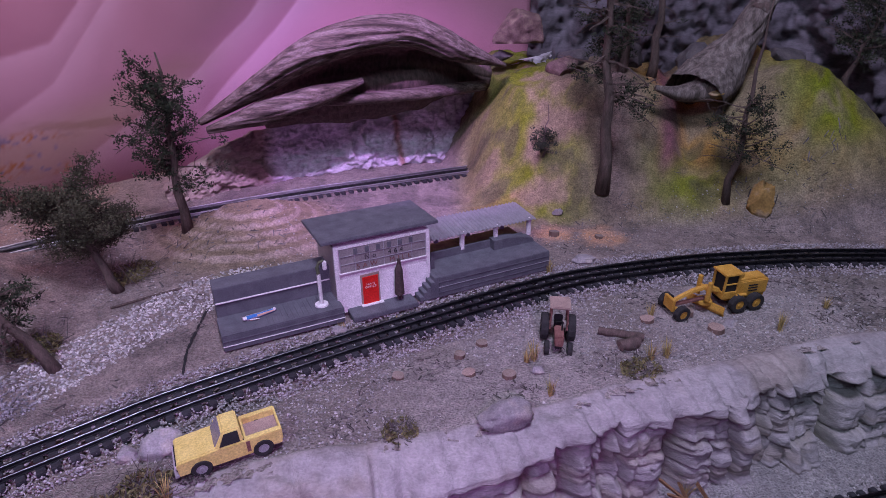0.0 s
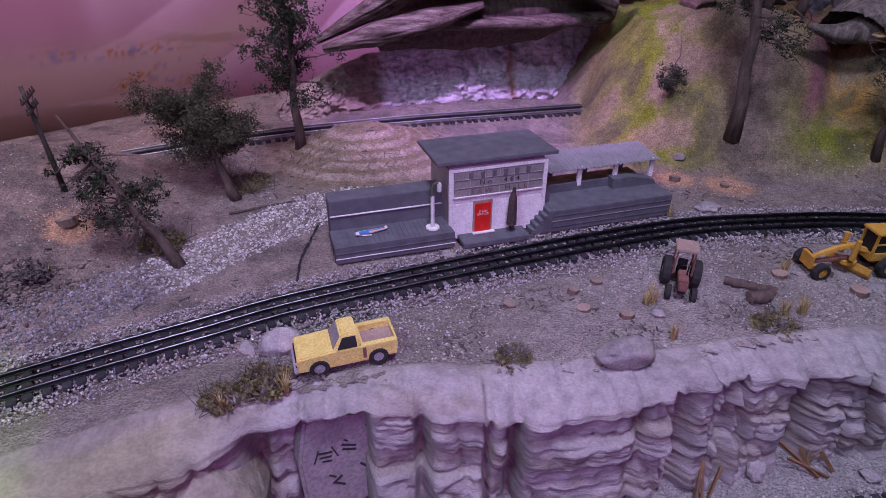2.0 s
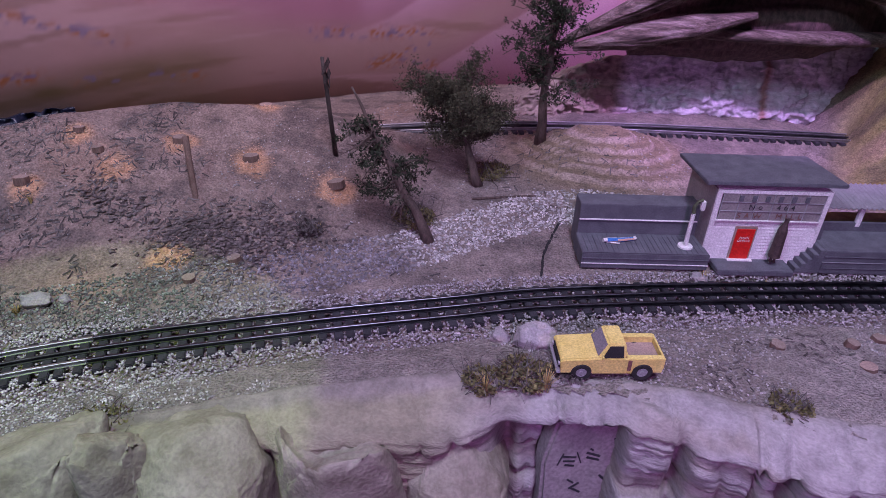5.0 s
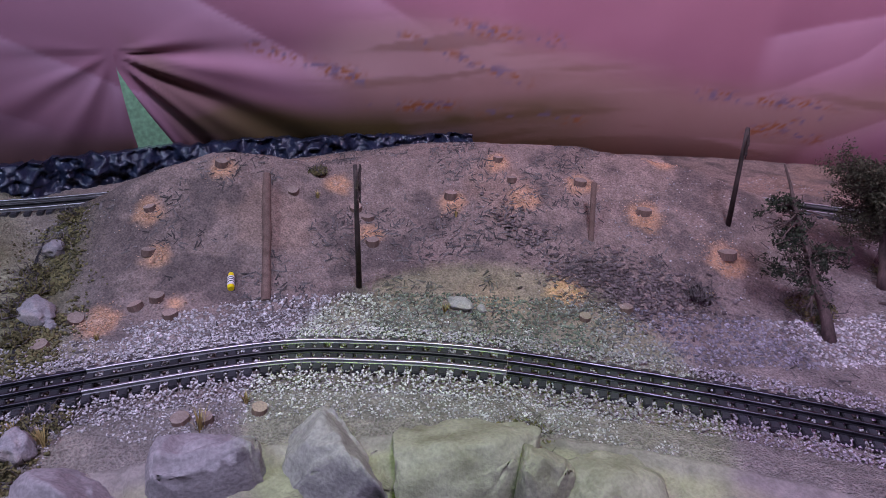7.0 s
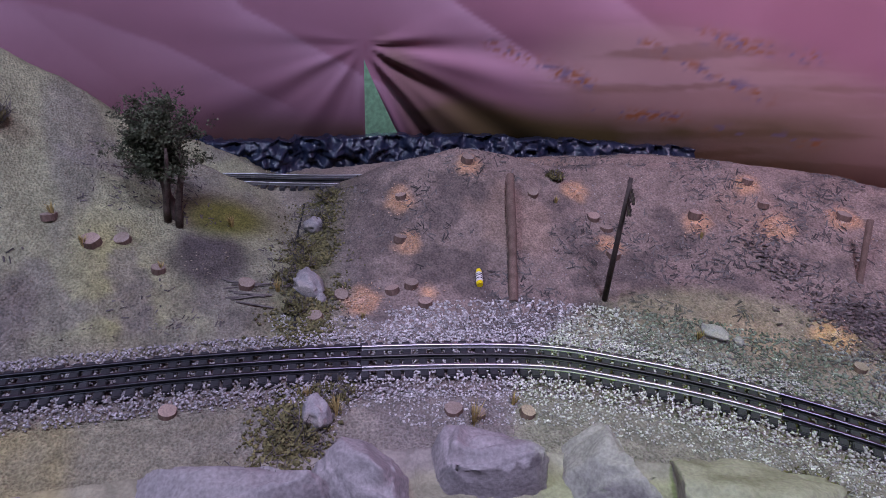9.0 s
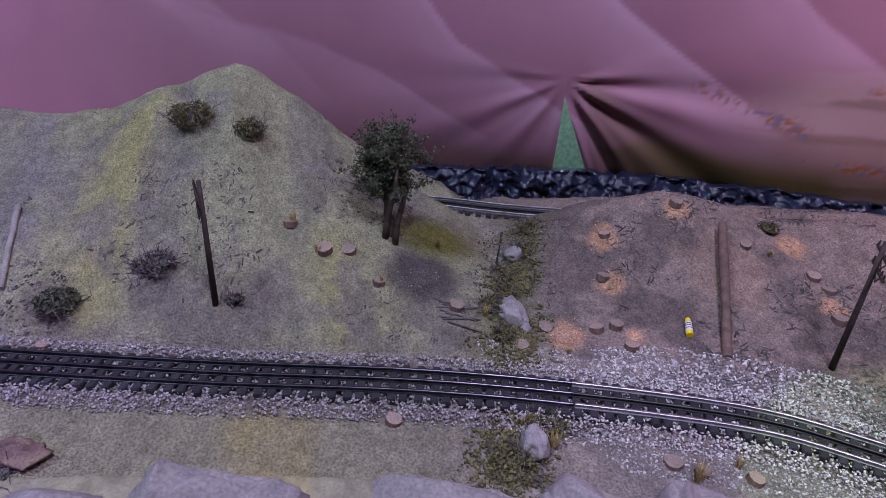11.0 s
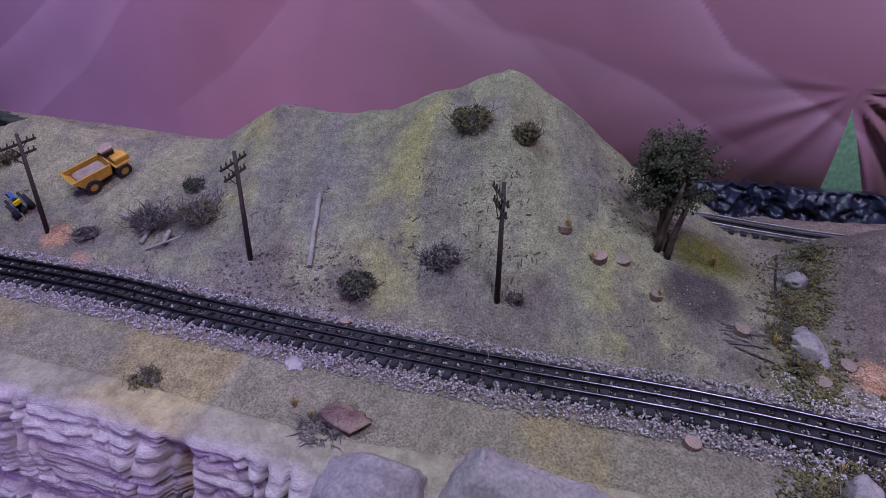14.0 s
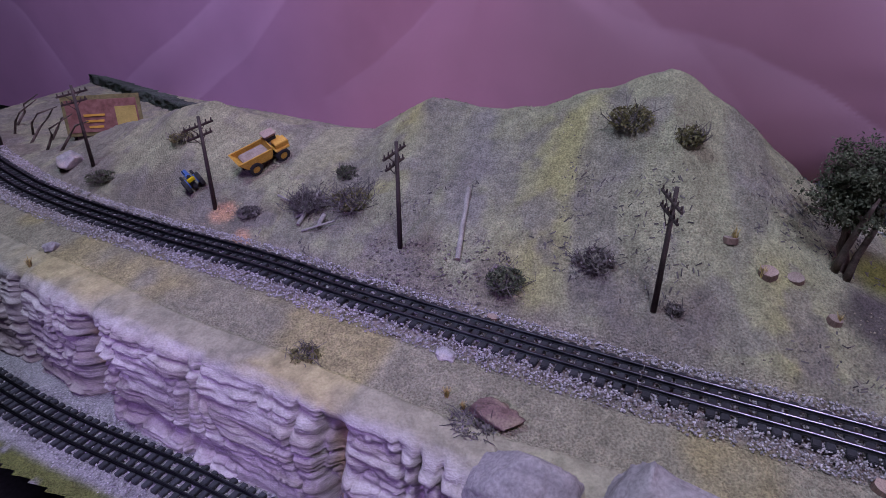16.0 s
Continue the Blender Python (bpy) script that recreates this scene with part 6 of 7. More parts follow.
def pickup_truck(m):
    t = empty("pickup_truck", m, "yellow toy pickup truck parked on the cliff edge", "toy truck")
    W = 0.036
    side = [(-0.0435, 0.0085), (-0.036, 0.0085), (-0.0345, 0.0135), (-0.030, 0.0160), (-0.0235, 0.0160), (-0.019, 0.0135), (-0.0175, 0.0075), (0.0165, 0.0075), (0.018, 0.0135), (0.0225, 0.0160), (0.029, 0.0160),
            (0.0335, 0.0135), (0.035, 0.0085), (0.0435, 0.0085), (0.0445, 0.0195), (0.0425, 0.0215), (0.0120, 0.0232), (-0.0440, 0.0232), (-0.0445, 0.016)]
    for s in (-1, 1):
        b = prism(side, 0.0024, "y", bevel=0.0003)
        part("side_panel", b, M["yellow"], t).location.y = s * (W / 2 - 0.0012)
    part("floor_pan", box((0.084, W - 0.004, 0.004), (0, 0, 0.0100)), M["dark"], t)
    part("hood", prism([(0.0115, 0.0200), (0.0440, 0.0185), (0.0440, 0.0205), (0.0425, 0.0221), (0.0115, 0.0238)], W - 0.003, "y", bevel=0.0005), M["yellow"], t)
    cab = bmesh.new()
    lo, hi = [(-0.0125, 0.0228), (0.0125, 0.0228)], [(-0.0105, 0.0362), (0.0040, 0.0362)]
    vs = [cab.verts.new((x, sy * (W / 2 - 0.0012), z)) for x, z in lo for sy in (-1, 1)] + [cab.verts.new((x, sy * (W / 2 - 0.0045), z)) for x, z in hi for sy in (-1, 1)]
    for f in ((0, 1, 3, 2), (4, 6, 7, 5), (0, 2, 6, 4), (1, 5, 7, 3), (0, 4, 5, 1), (2, 3, 7, 6)):
        cab.faces.new([vs[i] for i in f])
    bmesh.ops.recalc_face_normals(cab, faces=cab.faces[:])
    bmesh.ops.bevel(cab, geom=cab.edges[:], offset=0.0012, segments=2, affect="EDGES")
    part("cab", cab, M["yellow"], t)

    def pane(name, a, b, c, d, mat, lift):
        q = [Vector(p) for p in (a, b, c, d)]
        nn = (q[1] - q[0]).cross(q[3] - q[0]).normalized() * lift
        v = [p + nn for p in q] + [p - nn * 2 for p in q]
        solid(name, v, [(0, 1, 2, 3), (7, 6, 5, 4), (0, 4, 5, 1), (1, 5, 6, 2), (2, 6, 7, 3), (3, 7, 4, 0)], M[mat], t)

    pane("windscreen", (0.0118, -0.0140, 0.0242), (0.0118, 0.0140, 0.0242), (0.0052, 0.0122, 0.0348), (0.0052, -0.0122, 0.0348), "glass", 0.0007)
    for s in (-1, 1):
        y0, y1 = s * (W / 2 - 0.0014), s * (W / 2 - 0.0040)
        q = [(-0.0090, y0, 0.0240), (0.0085, y0, 0.0240), (0.0030, y1, 0.0342), (-0.0085, y1, 0.0342)]
        pane("side_window", *(q if s < 0 else q[::-1]), "dark", 0.0006)
        part("mirror", box((0.0012, 0.002, 0.003), (0.009, s * (W / 2 + 0.0008), 0.0250)), M["yellow"], t)
        part("rust_patch", box((0.0032, 0.0006, 0.0110), (-0.0148, s * (W / 2 + 0.0002), 0.0165)), M["rust"], t)
    part("bed_floor", box((0.030, W - 0.004, 0.0015), (-0.0285, 0, 0.0165)), M["tan"], t, "dusty truck bed")
    part("tailgate", box((0.0018, W - 0.001, 0.011), (-0.0440, 0, 0.0178), 0.0003), M["yellow"], t)
    part("bed_wall", box((0.0018, W - 0.003, 0.0085), (-0.0135, 0, 0.0190)), M["yellow"], t)
    for s in (-1, 1):
        part("bed_wall", box((0.030, 0.0050, 0.0075), (-0.0287, s * (W / 2 - 0.0030), 0.0198)), M["yellow"], t)
    part("grille", box((0.0012, W - 0.008, 0.0065), (0.0446, 0, 0.0150)), M["dark"], t)
    part("front_bumper", box((0.0035, W + 0.001, 0.0034), (0.0455, 0, 0.0098), 0.0006), M["chrome"], t)
    for s in (-1, 1):
        part("headlight", rod((0.0445, s * 0.0135, 0.0160), (0.0456, s * 0.0135, 0.0160), 0.0020, None, 10), M["chrome"], t)
        wheel(t, 0.0258, s * (W / 2 - 0.0028), 0.0088, 0.0072, "chrome")
        wheel(t, -0.0268, s * (W / 2 - 0.0028), 0.0088, 0.0072, "chrome")


pickup_truck(rest(-0.196, 0.416, 206.5, 0.026, 0.001))


def road_grader(m):
    t = empty("road_grader", m, "dusty yellow toy road grader with six black wheels", "toy grader")
    Y = "machine"
    part("engine_cover", box((0.046, 0.022, 0.021), (-0.046, 0, 0.030), 0.0012), M[Y], t)
    part("engine_deck", box((0.040, 0.016, 0.003), (-0.046, 0, 0.0415), 0.0008), M[Y], t)
    part("chassis", box((0.060, 0.014, 0.007), (-0.040, 0, 0.0155), 0.0006), M[Y], t)
    part("exhaust", rod((-0.032, 0.005, 0.043), (-0.032, 0.005, 0.050), 0.0014, None, 8), M[Y], t)
    for s in (-1, 1):
        for z in (0.026, 0.030, 0.034):
            part("vent", box((0.014, 0.0008, 0.0016), (-0.046, s * 0.0112, z)), M["dark"], t)
        part("side_step", box((0.016, 0.006, 0.0022), (-0.028, s * 0.0125, 0.0225)), M[Y], t)
    part("cab_base", box((0.022, 0.024, 0.010), (-0.012, 0, 0.023), 0.0006), M[Y], t)
    for x in (-0.0222, -0.0018):
        for s in (-1, 1):
            part("cab_post", box((0.0024, 0.0024, 0.026), (x, s * 0.0108, 0.040)), M[Y], t)
    part("cab_glass", box((0.0185, 0.0195, 0.024), (-0.012, 0, 0.0400)), M["dark"], t)
    for s in (-1, 1):
        part("window_bar", box((0.020, 0.0014, 0.0016), (-0.012, s * 0.0108, 0.0395)), M[Y], t)
    part("cab_roof", box((0.027, 0.027, 0.0028), (-0.012, 0, 0.0540), 0.0007), M[Y], t)
    v, f = tube([(-0.002, 0, 0.026), (0.018, 0, 0.034), (0.038, 0, 0.031), (0.064, 0, 0.020)], [0.0042, 0.0040, 0.0036, 0.0034], 6)
    solid("boom", v, f, M[Y], t)
    part("nose_plate", box((0.004, 0.020, 0.017), (0.068, 0, 0.0185), 0.0006), M[Y], t)
    part("front_axle", box((0.005, 0.030, 0.004), (0.060, 0, 0.0098)), M[Y], t)
    for s in (-1, 1):
        part("lift_cylinder", rod((0.020, s * 0.010, 0.020), (0.020, s * 0.010, 0.046), 0.0034, 0.0030, 10), M[Y], t)
        part("cylinder_arm", box((0.004, 0.010, 0.003), (0.020, s * 0.006, 0.034)), M[Y], t)
    part("drawbar", box((0.044, 0.005, 0.003), (0.038, 0, 0.0160), 0, (0, 4, 0)), M["rust"], t)
    part("turntable", rod((0.016, 0, 0.011), (0.016, 0, 0.015), 0.010, None, 16), M[Y], t)
    part("blade", prism([(0.0, 0.0), (0.0022, 0.005), (0.0012, 0.013), (-0.0004, 0.013), (0.0004, 0.005), (-0.0016, 0.0)], 0.052, "y"), M[Y], t).matrix_basis = pose(0.012, 0, 0.0005, 0, 0, 24)
    for s in (-1, 1):
        wheel(t, 0.060, s * 0.0175, 0.0105, 0.0085, Y, 6)
        wheel(t, -0.0235, s * 0.0165, 0.0118, 0.0095, Y)
        wheel(t, -0.0490, s * 0.0165, 0.0118, 0.0095, Y)


road_grader(rest(0.352, 0.694, 195, 0.03, 0.0005))


def farm_tractor(name, m, body, roof, label, k=1.0, open_seat=False):
    t = empty(name, m @ Matrix.Scale(k, 4), label, "toy tractor")
    part("hood", box((0.026, 0.010, 0.011), (0.018, 0, 0.0195), 0.0012), M[body], t)
    part("nose", box((0.003, 0.009, 0.009), (0.0315, 0, 0.0185), 0.0008), M["rust"] if body != "blue" else M["white"], t)
    part("chassis", box((0.050, 0.008, 0.006), (0.004, 0, 0.0115), 0.0006), M["dark"], t)
    part("seat", box((0.008, 0.010, 0.003), (-0.008, 0, 0.021), 0.0008), M["dark"], t)
    part("seat_back", box((0.002, 0.010, 0.008), (-0.012, 0, 0.025), 0.0008), M["dark"], t)
    part("steering_wheel", rod((0.002, 0, 0.0265), (0.0014, 0, 0.0272), 0.0038, None, 12), M["dark"], t)
    for s in (-1, 1):
        part("fender", prism([(-0.020, 0.018), (-0.015, 0.027), (-0.006, 0.029), (0.002, 0.026), (0.004, 0.018), (0.002, 0.018), (0.0, 0.024), (-0.006, 0.027), (-0.014, 0.025), (-0.018, 0.018)], 0.006, "y"), M[body], t).location.y = s * 0.0115
        if not open_seat:
            for x in (-0.016, 0.004):
                part("cab_post", rod((x, s * 0.0095, 0.024), (x * 0.9, s * 0.0088, 0.046), 0.0010, None, 6), M[body], t)
        wheel(t, -0.008, s * 0.0150, 0.0150, 0.0090, "tan" if body != "blue" else "chrome")
        wheel(t, 0.026, s * 0.0125, 0.0078, 0.0055, "tan" if body != "blue" else "chrome")
    if open_seat:
        part("roll_hoop", box((0.003, 0.016, 0.010), (-0.012, 0, 0.029), 0.001), M["crate_yellow"], t, "yellow roll hoop")
    else:
        part("roof", box((0.027, 0.023, 0.0030), (-0.006, 0, 0.0470), 0.0010), M[roof], t, "dusty tan roof")
    part("exhaust", rod((0.016, 0.003, 0.024), (0.016, 0.003, 0.036), 0.0009, None, 6), M["dark"], t)


farm_tractor("farm_tractor", rest(0.132, 0.612, 262, 0.02), "rust", "tan", "faded red toy farm tractor with a tan roof", 1.05)
farm_tractor("farm_tractor", rest(-1.222, -1.203, 238, 0.016), "blue", "blue", "small blue toy tractor with a yellow roll hoop", 0.80, True)


def dump_truck(m):
    t = empty("dump_truck", m, "orange-yellow toy dump truck parked on the dune slope", "toy truck")
    Y = "machine"
    part("chassis", box((0.078, 0.014, 0.006), (0, 0, 0.0135), 0.0006), M["dark"], t)
    out = [(-0.048, 0.034), (-0.034, 0.0165), (0.010, 0.0165), (0.014, 0.034)]
    for s in (-1, 1):
        part("bed_side", prism(out, 0.0020, "y"), M[Y], t).location.y = s * 0.0170
    part("bed_floor", prism([(-0.048, 0.034), (-0.034, 0.0160), (0.010, 0.0160), (0.010, 0.0185), (-0.033, 0.0185), (-0.046, 0.035)], 0.033, "y"), M[Y], t)
    part("bed_front", box((0.0022, 0.035, 0.020), (0.0125, 0, 0.0270), 0, (0, 12, 0)), M[Y], t)
    part("load", box((0.046, 0.030, 0.008), (-0.012, 0, 0.0235), 0.002), M["cut_wood"], t, "pale dusty load")
    part("hood", box((0.024, 0.018, 0.016), (0.034, -0.006, 0.0260), 0.0012), M[Y], t)
    part("cab", box((0.017, 0.015, 0.022), (0.024, 0.009, 0.0330), 0.0010), M["tan"], t)
    part("cab_window", box((0.0175, 0.0156, 0.008), (0.0245, 0.009, 0.0370)), M["dark"], t)
    part("cab_roof", box((0.022, 0.018, 0.0022), (0.024, 0.009, 0.0452), 0.0006), M["tan"], t)
    part("fender", box((0.026, 0.038, 0.003), (0.032, 0, 0.0235), 0.0008), M[Y], t)
    for x in (-0.022, 0.030):
        for s in (-1, 1):
            wheel(t, x, s * 0.0160, 0.0118, 0.0095, Y)


dump_truck(rest(-1.285, -1.108, 143, 0.03, 0.0005))


# yellow bottle, figures, lamp post
def bottle():
    t = empty("glue_bottle", rest(-0.924, 0.050, 157, 0.01, 0.0045), "small yellow bottle with a white label lying on the slope", "bottle")
    part("body", rod((-0.009, 0, 0), (0.006, 0, 0), 0.0042, None, 14), M["white"], t, "white label")
    for x in (-0.004, 0.0, 0.003):
        part("label_bar", rod((x - 0.0006, 0, 0), (x + 0.0006, 0, 0), 0.00432, None, 14), M["ink"], t)
    part("cap", rod((0.006, 0, 0), (0.0125, 0, 0), 0.0040, 0.0030, 14), M["crate_yellow"], t, "yellow cap")
    part("base", rod((-0.0135, 0, 0), (-0.009, 0, 0), 0.0038, 0.0043, 14), M["crate_yellow"], t, "yellow end")


bottle()


def doll(name, m, label, mats, pieces):
    """A toy figure as one plain mesh, coloured by its parts."""
    bm = bmesh.new()
    for k, a, b, r1, r2 in pieces:
        n = len(bm.faces)
        rod(a, b, r1, r2, 8, bm)
        bm.faces.ensure_lookup_table()
        for f in bm.faces[n:]:
            f.material_index = k
    me = bpy.data.meshes.new(name)
    bm.to_mesh(me)
    bm.free()
    for q in mats:
        me.materials.append(M[q])
    ob = tagged(new(name, me), label, "toy figure")
    ob.matrix_basis = m


M["jeans"] = material("blue_toy_paint", [(0.04, 0.16, 0.42), (0.06, 0.2, 0.5)], 0.6, 90, 700, 0.1)
M["coat"] = material("brown_plaid_paint", [(0.045, 0.03, 0.03), (0.09, 0.06, 0.055)], 0.8, 200, 900, 0.3)
M["skin"] = material("toy_skin_paint", [(0.5, 0.28, 0.2), (0.58, 0.34, 0.25)], 0.6, 90, 700, 0.1)
doll("toy_figure", ST @ pose(0.032, 0.024, 0.0240, 0, 0, 8), "tiny lying toy figure in white top and blue trousers", ["white", "jeans", "skin"], [
    (2, (-0.0035, 0, 0.001), (0.001, 0, 0.001), 0.0026, 0.0024), (0, (0.001, 0, 0.0005), (0.014, 0.0005, 0.0005), 0.0034, 0.0028), (1, (0.014, 0.0018, 0), (0.036, 0.0035, 0), 0.0020, 0.0013), (1, (0.014, -0.0012, 0), (0.036, 0.0005, 0), 0.0020, 0.0013),
    (2, (0.004, -0.004, -0.0005), (0.015, -0.007, -0.0005), 0.0010, 0.0008), (0, (0.036, 0.0035, 0), (0.0385, 0.0035, 0.002), 0.0013, 0.0012), (0, (0.036, 0.0005, 0), (0.0385, 0.0005, 0.002), 0.0013, 0.0012)])
doll("toy_figure", ST @ pose(0.229, 0.008, 0.0095), "dark brown standing toy figure in a long coat", ["coat"], [
    (0, (-0.002, 0, 0), (-0.002, 0, 0.008), 0.0016, 0.0014), (0, (0.002, 0, 0), (0.002, 0, 0.008), 0.0016, 0.0014), (0, (0, 0, 0.008), (0, 0, 0.042), 0.0070, 0.0056), (0, (0, 0, 0.042), (0.0006, 0, 0.053), 0.0058, 0.0024), (0, (0.0008, 0, 0.053), (0.0012, 0, 0.0590), 0.0027, 0.0022)])


def lamp_post():
    t = empty("signal_post", ST @ pose(0.126, 0.019, 0.0214), "white plastic post with a round foot and hooked arm", "post")
    part("foot", rod((0, 0, 0), (0, 0, 0.0022), 0.0088, 0.0084, 20), M["white"], t)
    part("post", rod((0, 0, 0.002), (0, 0, 0.045), 0.0026, 0.0024, 10), M["white"], t)
    v, f = tube([(0, 0, 0.043), (-0.001, 0, 0.054), (0.002, 0, 0.060), (0.007, 0, 0.062), (0.0085, 0, 0.058)], [0.0024, 0.0022, 0.0020, 0.0018, 0.0014], 6)
    solid("hook", v, f, M["sage"], t, "grey-green hooked arm")
    part("lamp", box((0.005, 0.005, 0.012), (0.0085, 0, 0.0550), 0.001), M["white"], t)


lamp_post()

# ---- the far side: retaining wall, rock face, driftwood, hilltop rocks ----
def wrinkled(name, line, z0, z1, rows, depth, scale, tones, mat, label, category, kind="structure", lean=0.0, seed=1.0):
    """A crumpled upright sheet along a line of the plan; z1 may vary along it."""
    d, n = normals(line)
    u = np.concatenate([[0], np.cumsum(np.linalg.norm(np.diff(line[:, :2], axis=0), axis=1))])
    V, T = [], []
    zt = z1(u / u[-1]) if callable(z1) else np.full(len(u), z1)
    for r in range(rows + 5):
        k = min(1.0, r / rows)
        z = z0 + (zt - z0) * k
        roll = max(0, r - rows) * 0.014
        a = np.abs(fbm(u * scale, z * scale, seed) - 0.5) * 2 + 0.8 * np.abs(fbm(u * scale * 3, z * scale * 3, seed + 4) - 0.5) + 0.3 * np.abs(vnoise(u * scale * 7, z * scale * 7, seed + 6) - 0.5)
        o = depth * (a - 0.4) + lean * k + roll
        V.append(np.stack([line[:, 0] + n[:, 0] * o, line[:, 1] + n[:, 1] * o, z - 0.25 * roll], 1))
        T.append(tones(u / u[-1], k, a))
    C = len(line)
    i = np.arange(len(V) * C).reshape(len(V), C)
    q = np.stack([i[:-1, :-1], i[:-1, 1:], i[1:, 1:], i[1:, :-1]], -1).reshape(-1, 4)
    return tagged(solid(name, np.vstack(V), q, mat, None, "", True, np.vstack(T)), label, category, kind=kind)


line, _ = spline([(-1.56, -0.62), (-1.43, -0.33), (-1.355, -0.12), (-1.33, 0.05), (-1.265, 0.25), (-1.19, 0.42), (-1.105, 0.59)], 0.004)
wrinkled("retaining_wall", line, -0.03, 0.046, 26, 0.05, 26, lambda u, k, a: np.ones((len(u), 3)), M["black_rock"], "glossy black crumpled rock wall behind the far track", "wall", lean=0.045, seed=2)
line, _ = spline([(-0.52, 1.07), (-0.40, 1.145), (-0.20, 1.235), (0.02, 1.325), (0.20, 1.43), (0.30, 1.50)], 0.0026)


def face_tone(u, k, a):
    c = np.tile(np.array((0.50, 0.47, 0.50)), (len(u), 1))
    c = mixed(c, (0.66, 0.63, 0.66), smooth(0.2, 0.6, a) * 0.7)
    c = mixed(c, (0.27, 0.21, 0.18), 1 - smooth(0.20, 0.24, u))
    c = mixed(c, (0.10, 0.20, 0.14), smooth(0.68, 0.72, u) * (1 - smooth(0.78, 0.82, u)) * 0.7)
    c = mixed(c, (0.3, 0.13, 0.08), np.exp(-((u - 0.52 + 0.02 * k) / 0.008) ** 2) * 0.8)
    return c


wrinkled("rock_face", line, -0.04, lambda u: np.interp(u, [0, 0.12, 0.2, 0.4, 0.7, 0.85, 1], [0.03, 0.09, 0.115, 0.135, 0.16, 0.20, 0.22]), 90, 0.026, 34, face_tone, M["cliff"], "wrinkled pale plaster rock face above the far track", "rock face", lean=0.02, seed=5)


def grained(points, radii, flat, twist, seed, ridges=13, sides=84, steps=110):
    """Verts and faces of a weathered limb, with ridges of grain along it; flat squeezes it upright."""
    p, _ = spline(points, 0.002)
    k = np.linspace(0, len(p) - 1, steps).astype(int)
    p = p[k]
    r = np.interp(np.linspace(0, 1, steps), np.linspace(0, 1, len(radii)), radii)
    d = np.gradient(p, axis=0)
    d /= np.linalg.norm(d, axis=1)[:, None]
    side = np.cross(d, (0, 0, 1.0))
    side /= np.linalg.norm(side, axis=1)[:, None]
    up = np.cross(side, d)
    V = []
    for i in range(steps):
        a = np.linspace(0, 2 * math.pi, sides, endpoint=False)
        h = i / steps * 70
        lane = a * ridges / 6.283 + twist * i / steps + 1.2 * fbm(np.cos(a) * 2 + 7, np.sin(a) * 2 + h * 0.05, seed)
        g = 1 + 0.11 * (vnoise(lane * 2.2, h * 0.06 + 0 * a, seed) - 0.5) + 0.09 * (vnoise(lane * 5, h * 0.15 + 0 * a, seed + 3) - 0.5) + 0.35 * (fbm(np.cos(a) * 1.5 + 5, np.sin(a) * 1.5 + h * 0.06, seed) - 0.5)
        V.append(p[i] + side[i] * (np.cos(a) * r[i] * g)[:, None] + up[i] * (np.sin(a) * r[i] * flat * g)[:, None])
    V = np.vstack(V)
    F = [(i * sides + j, i * sides + (j + 1) % sides, (i + 1) * sides + (j + 1) % sides, (i + 1) * sides + j) for i in range(steps - 1) for j in range(sides)]
    F += [tuple(range(sides))[::-1], tuple(range((steps - 1) * sides, steps * sides))]
    return V, F


def driftwood():
    t = empty("driftwood", pose(0, 0, 0), "hollow arched grey driftwood root lying over the rock face", "driftwood")
    v, f = grained([(-0.445, 1.10, 0.152), (-0.35, 1.115, 0.205), (-0.22, 1.135, 0.275), (-0.08, 1.165, 0.300), (0.02, 1.19, 0.262), (0.118, 1.23, 0.226)], [0.012, 0.038, 0.055, 0.055, 0.048, 0.008], 0.52, 2, 3)
    solid("upper_arch", v, f, M["driftwood"], t, "grey weathered arched slab", True)
    v, f = grained([(-0.43, 1.09, 0.140), (-0.34, 1.10, 0.165), (-0.24, 1.125, 0.190), (-0.15, 1.15, 0.215)], [0.010, 0.028, 0.030, 0.008], 0.7, 2, 5)
    solid("lower_limb", v, f, M["driftwood"], t, "", True)
    v, f = grained([(-0.36, 1.19, 0.145), (-0.2, 1.23, 0.19), (-0.02, 1.28, 0.205), (0.09, 1.30, 0.19)], [0.03, 0.07, 0.075, 0.03], 0.9, 2, 8)
    solid("hollow_back", v, f, M["bark"], t, "dark hollow inside of the root", True)
    v, f = grained([(-0.30, 1.14, 0.185), (-0.16, 1.165, 0.178), (-0.04, 1.20, 0.180), (0.08, 1.25, 0.185)], [0.016, 0.014, 0.016, 0.012], 0.8, 1, 9, 5, 20, 40)
    solid("lower_lip", v, f, M["driftwood"], t, "", True)


driftwood()


def root_stump():
    t = empty("driftwood_stump", pose(0, 0, 0), "flared grey driftwood tree stump standing on the hilltop", "driftwood")
    v, f = grained([(0.455, 1.12, 0.185), (0.50, 1.15, 0.225), (0.545, 1.165, 0.285), (0.578, 1.175, 0.345)], [0.058, 0.050, 0.028, 0.022], 0.9, 3, 12, 11)
    solid("trunk", v, f, M["driftwood_upright"], t, "", True)
    v, f = grained([(0.47, 1.11, 0.20), (0.42, 1.10, 0.195), (0.375, 1.10, 0.205)], [0.03, 0.018, 0.006], 0.8, 1, 14, 6, 20, 30)
    solid("root", v, f, M["driftwood_upright"], t, "", True)
    v, f = grained([(0.565, 1.17, 0.32), (0.59, 1.18, 0.355), (0.60, 1.18, 0.365)], [0.026, 0.02, 0.008], 0.9, 1, 15, 6, 20, 20)
    solid("broken_top", v, f, M["bark"], t, "", True)


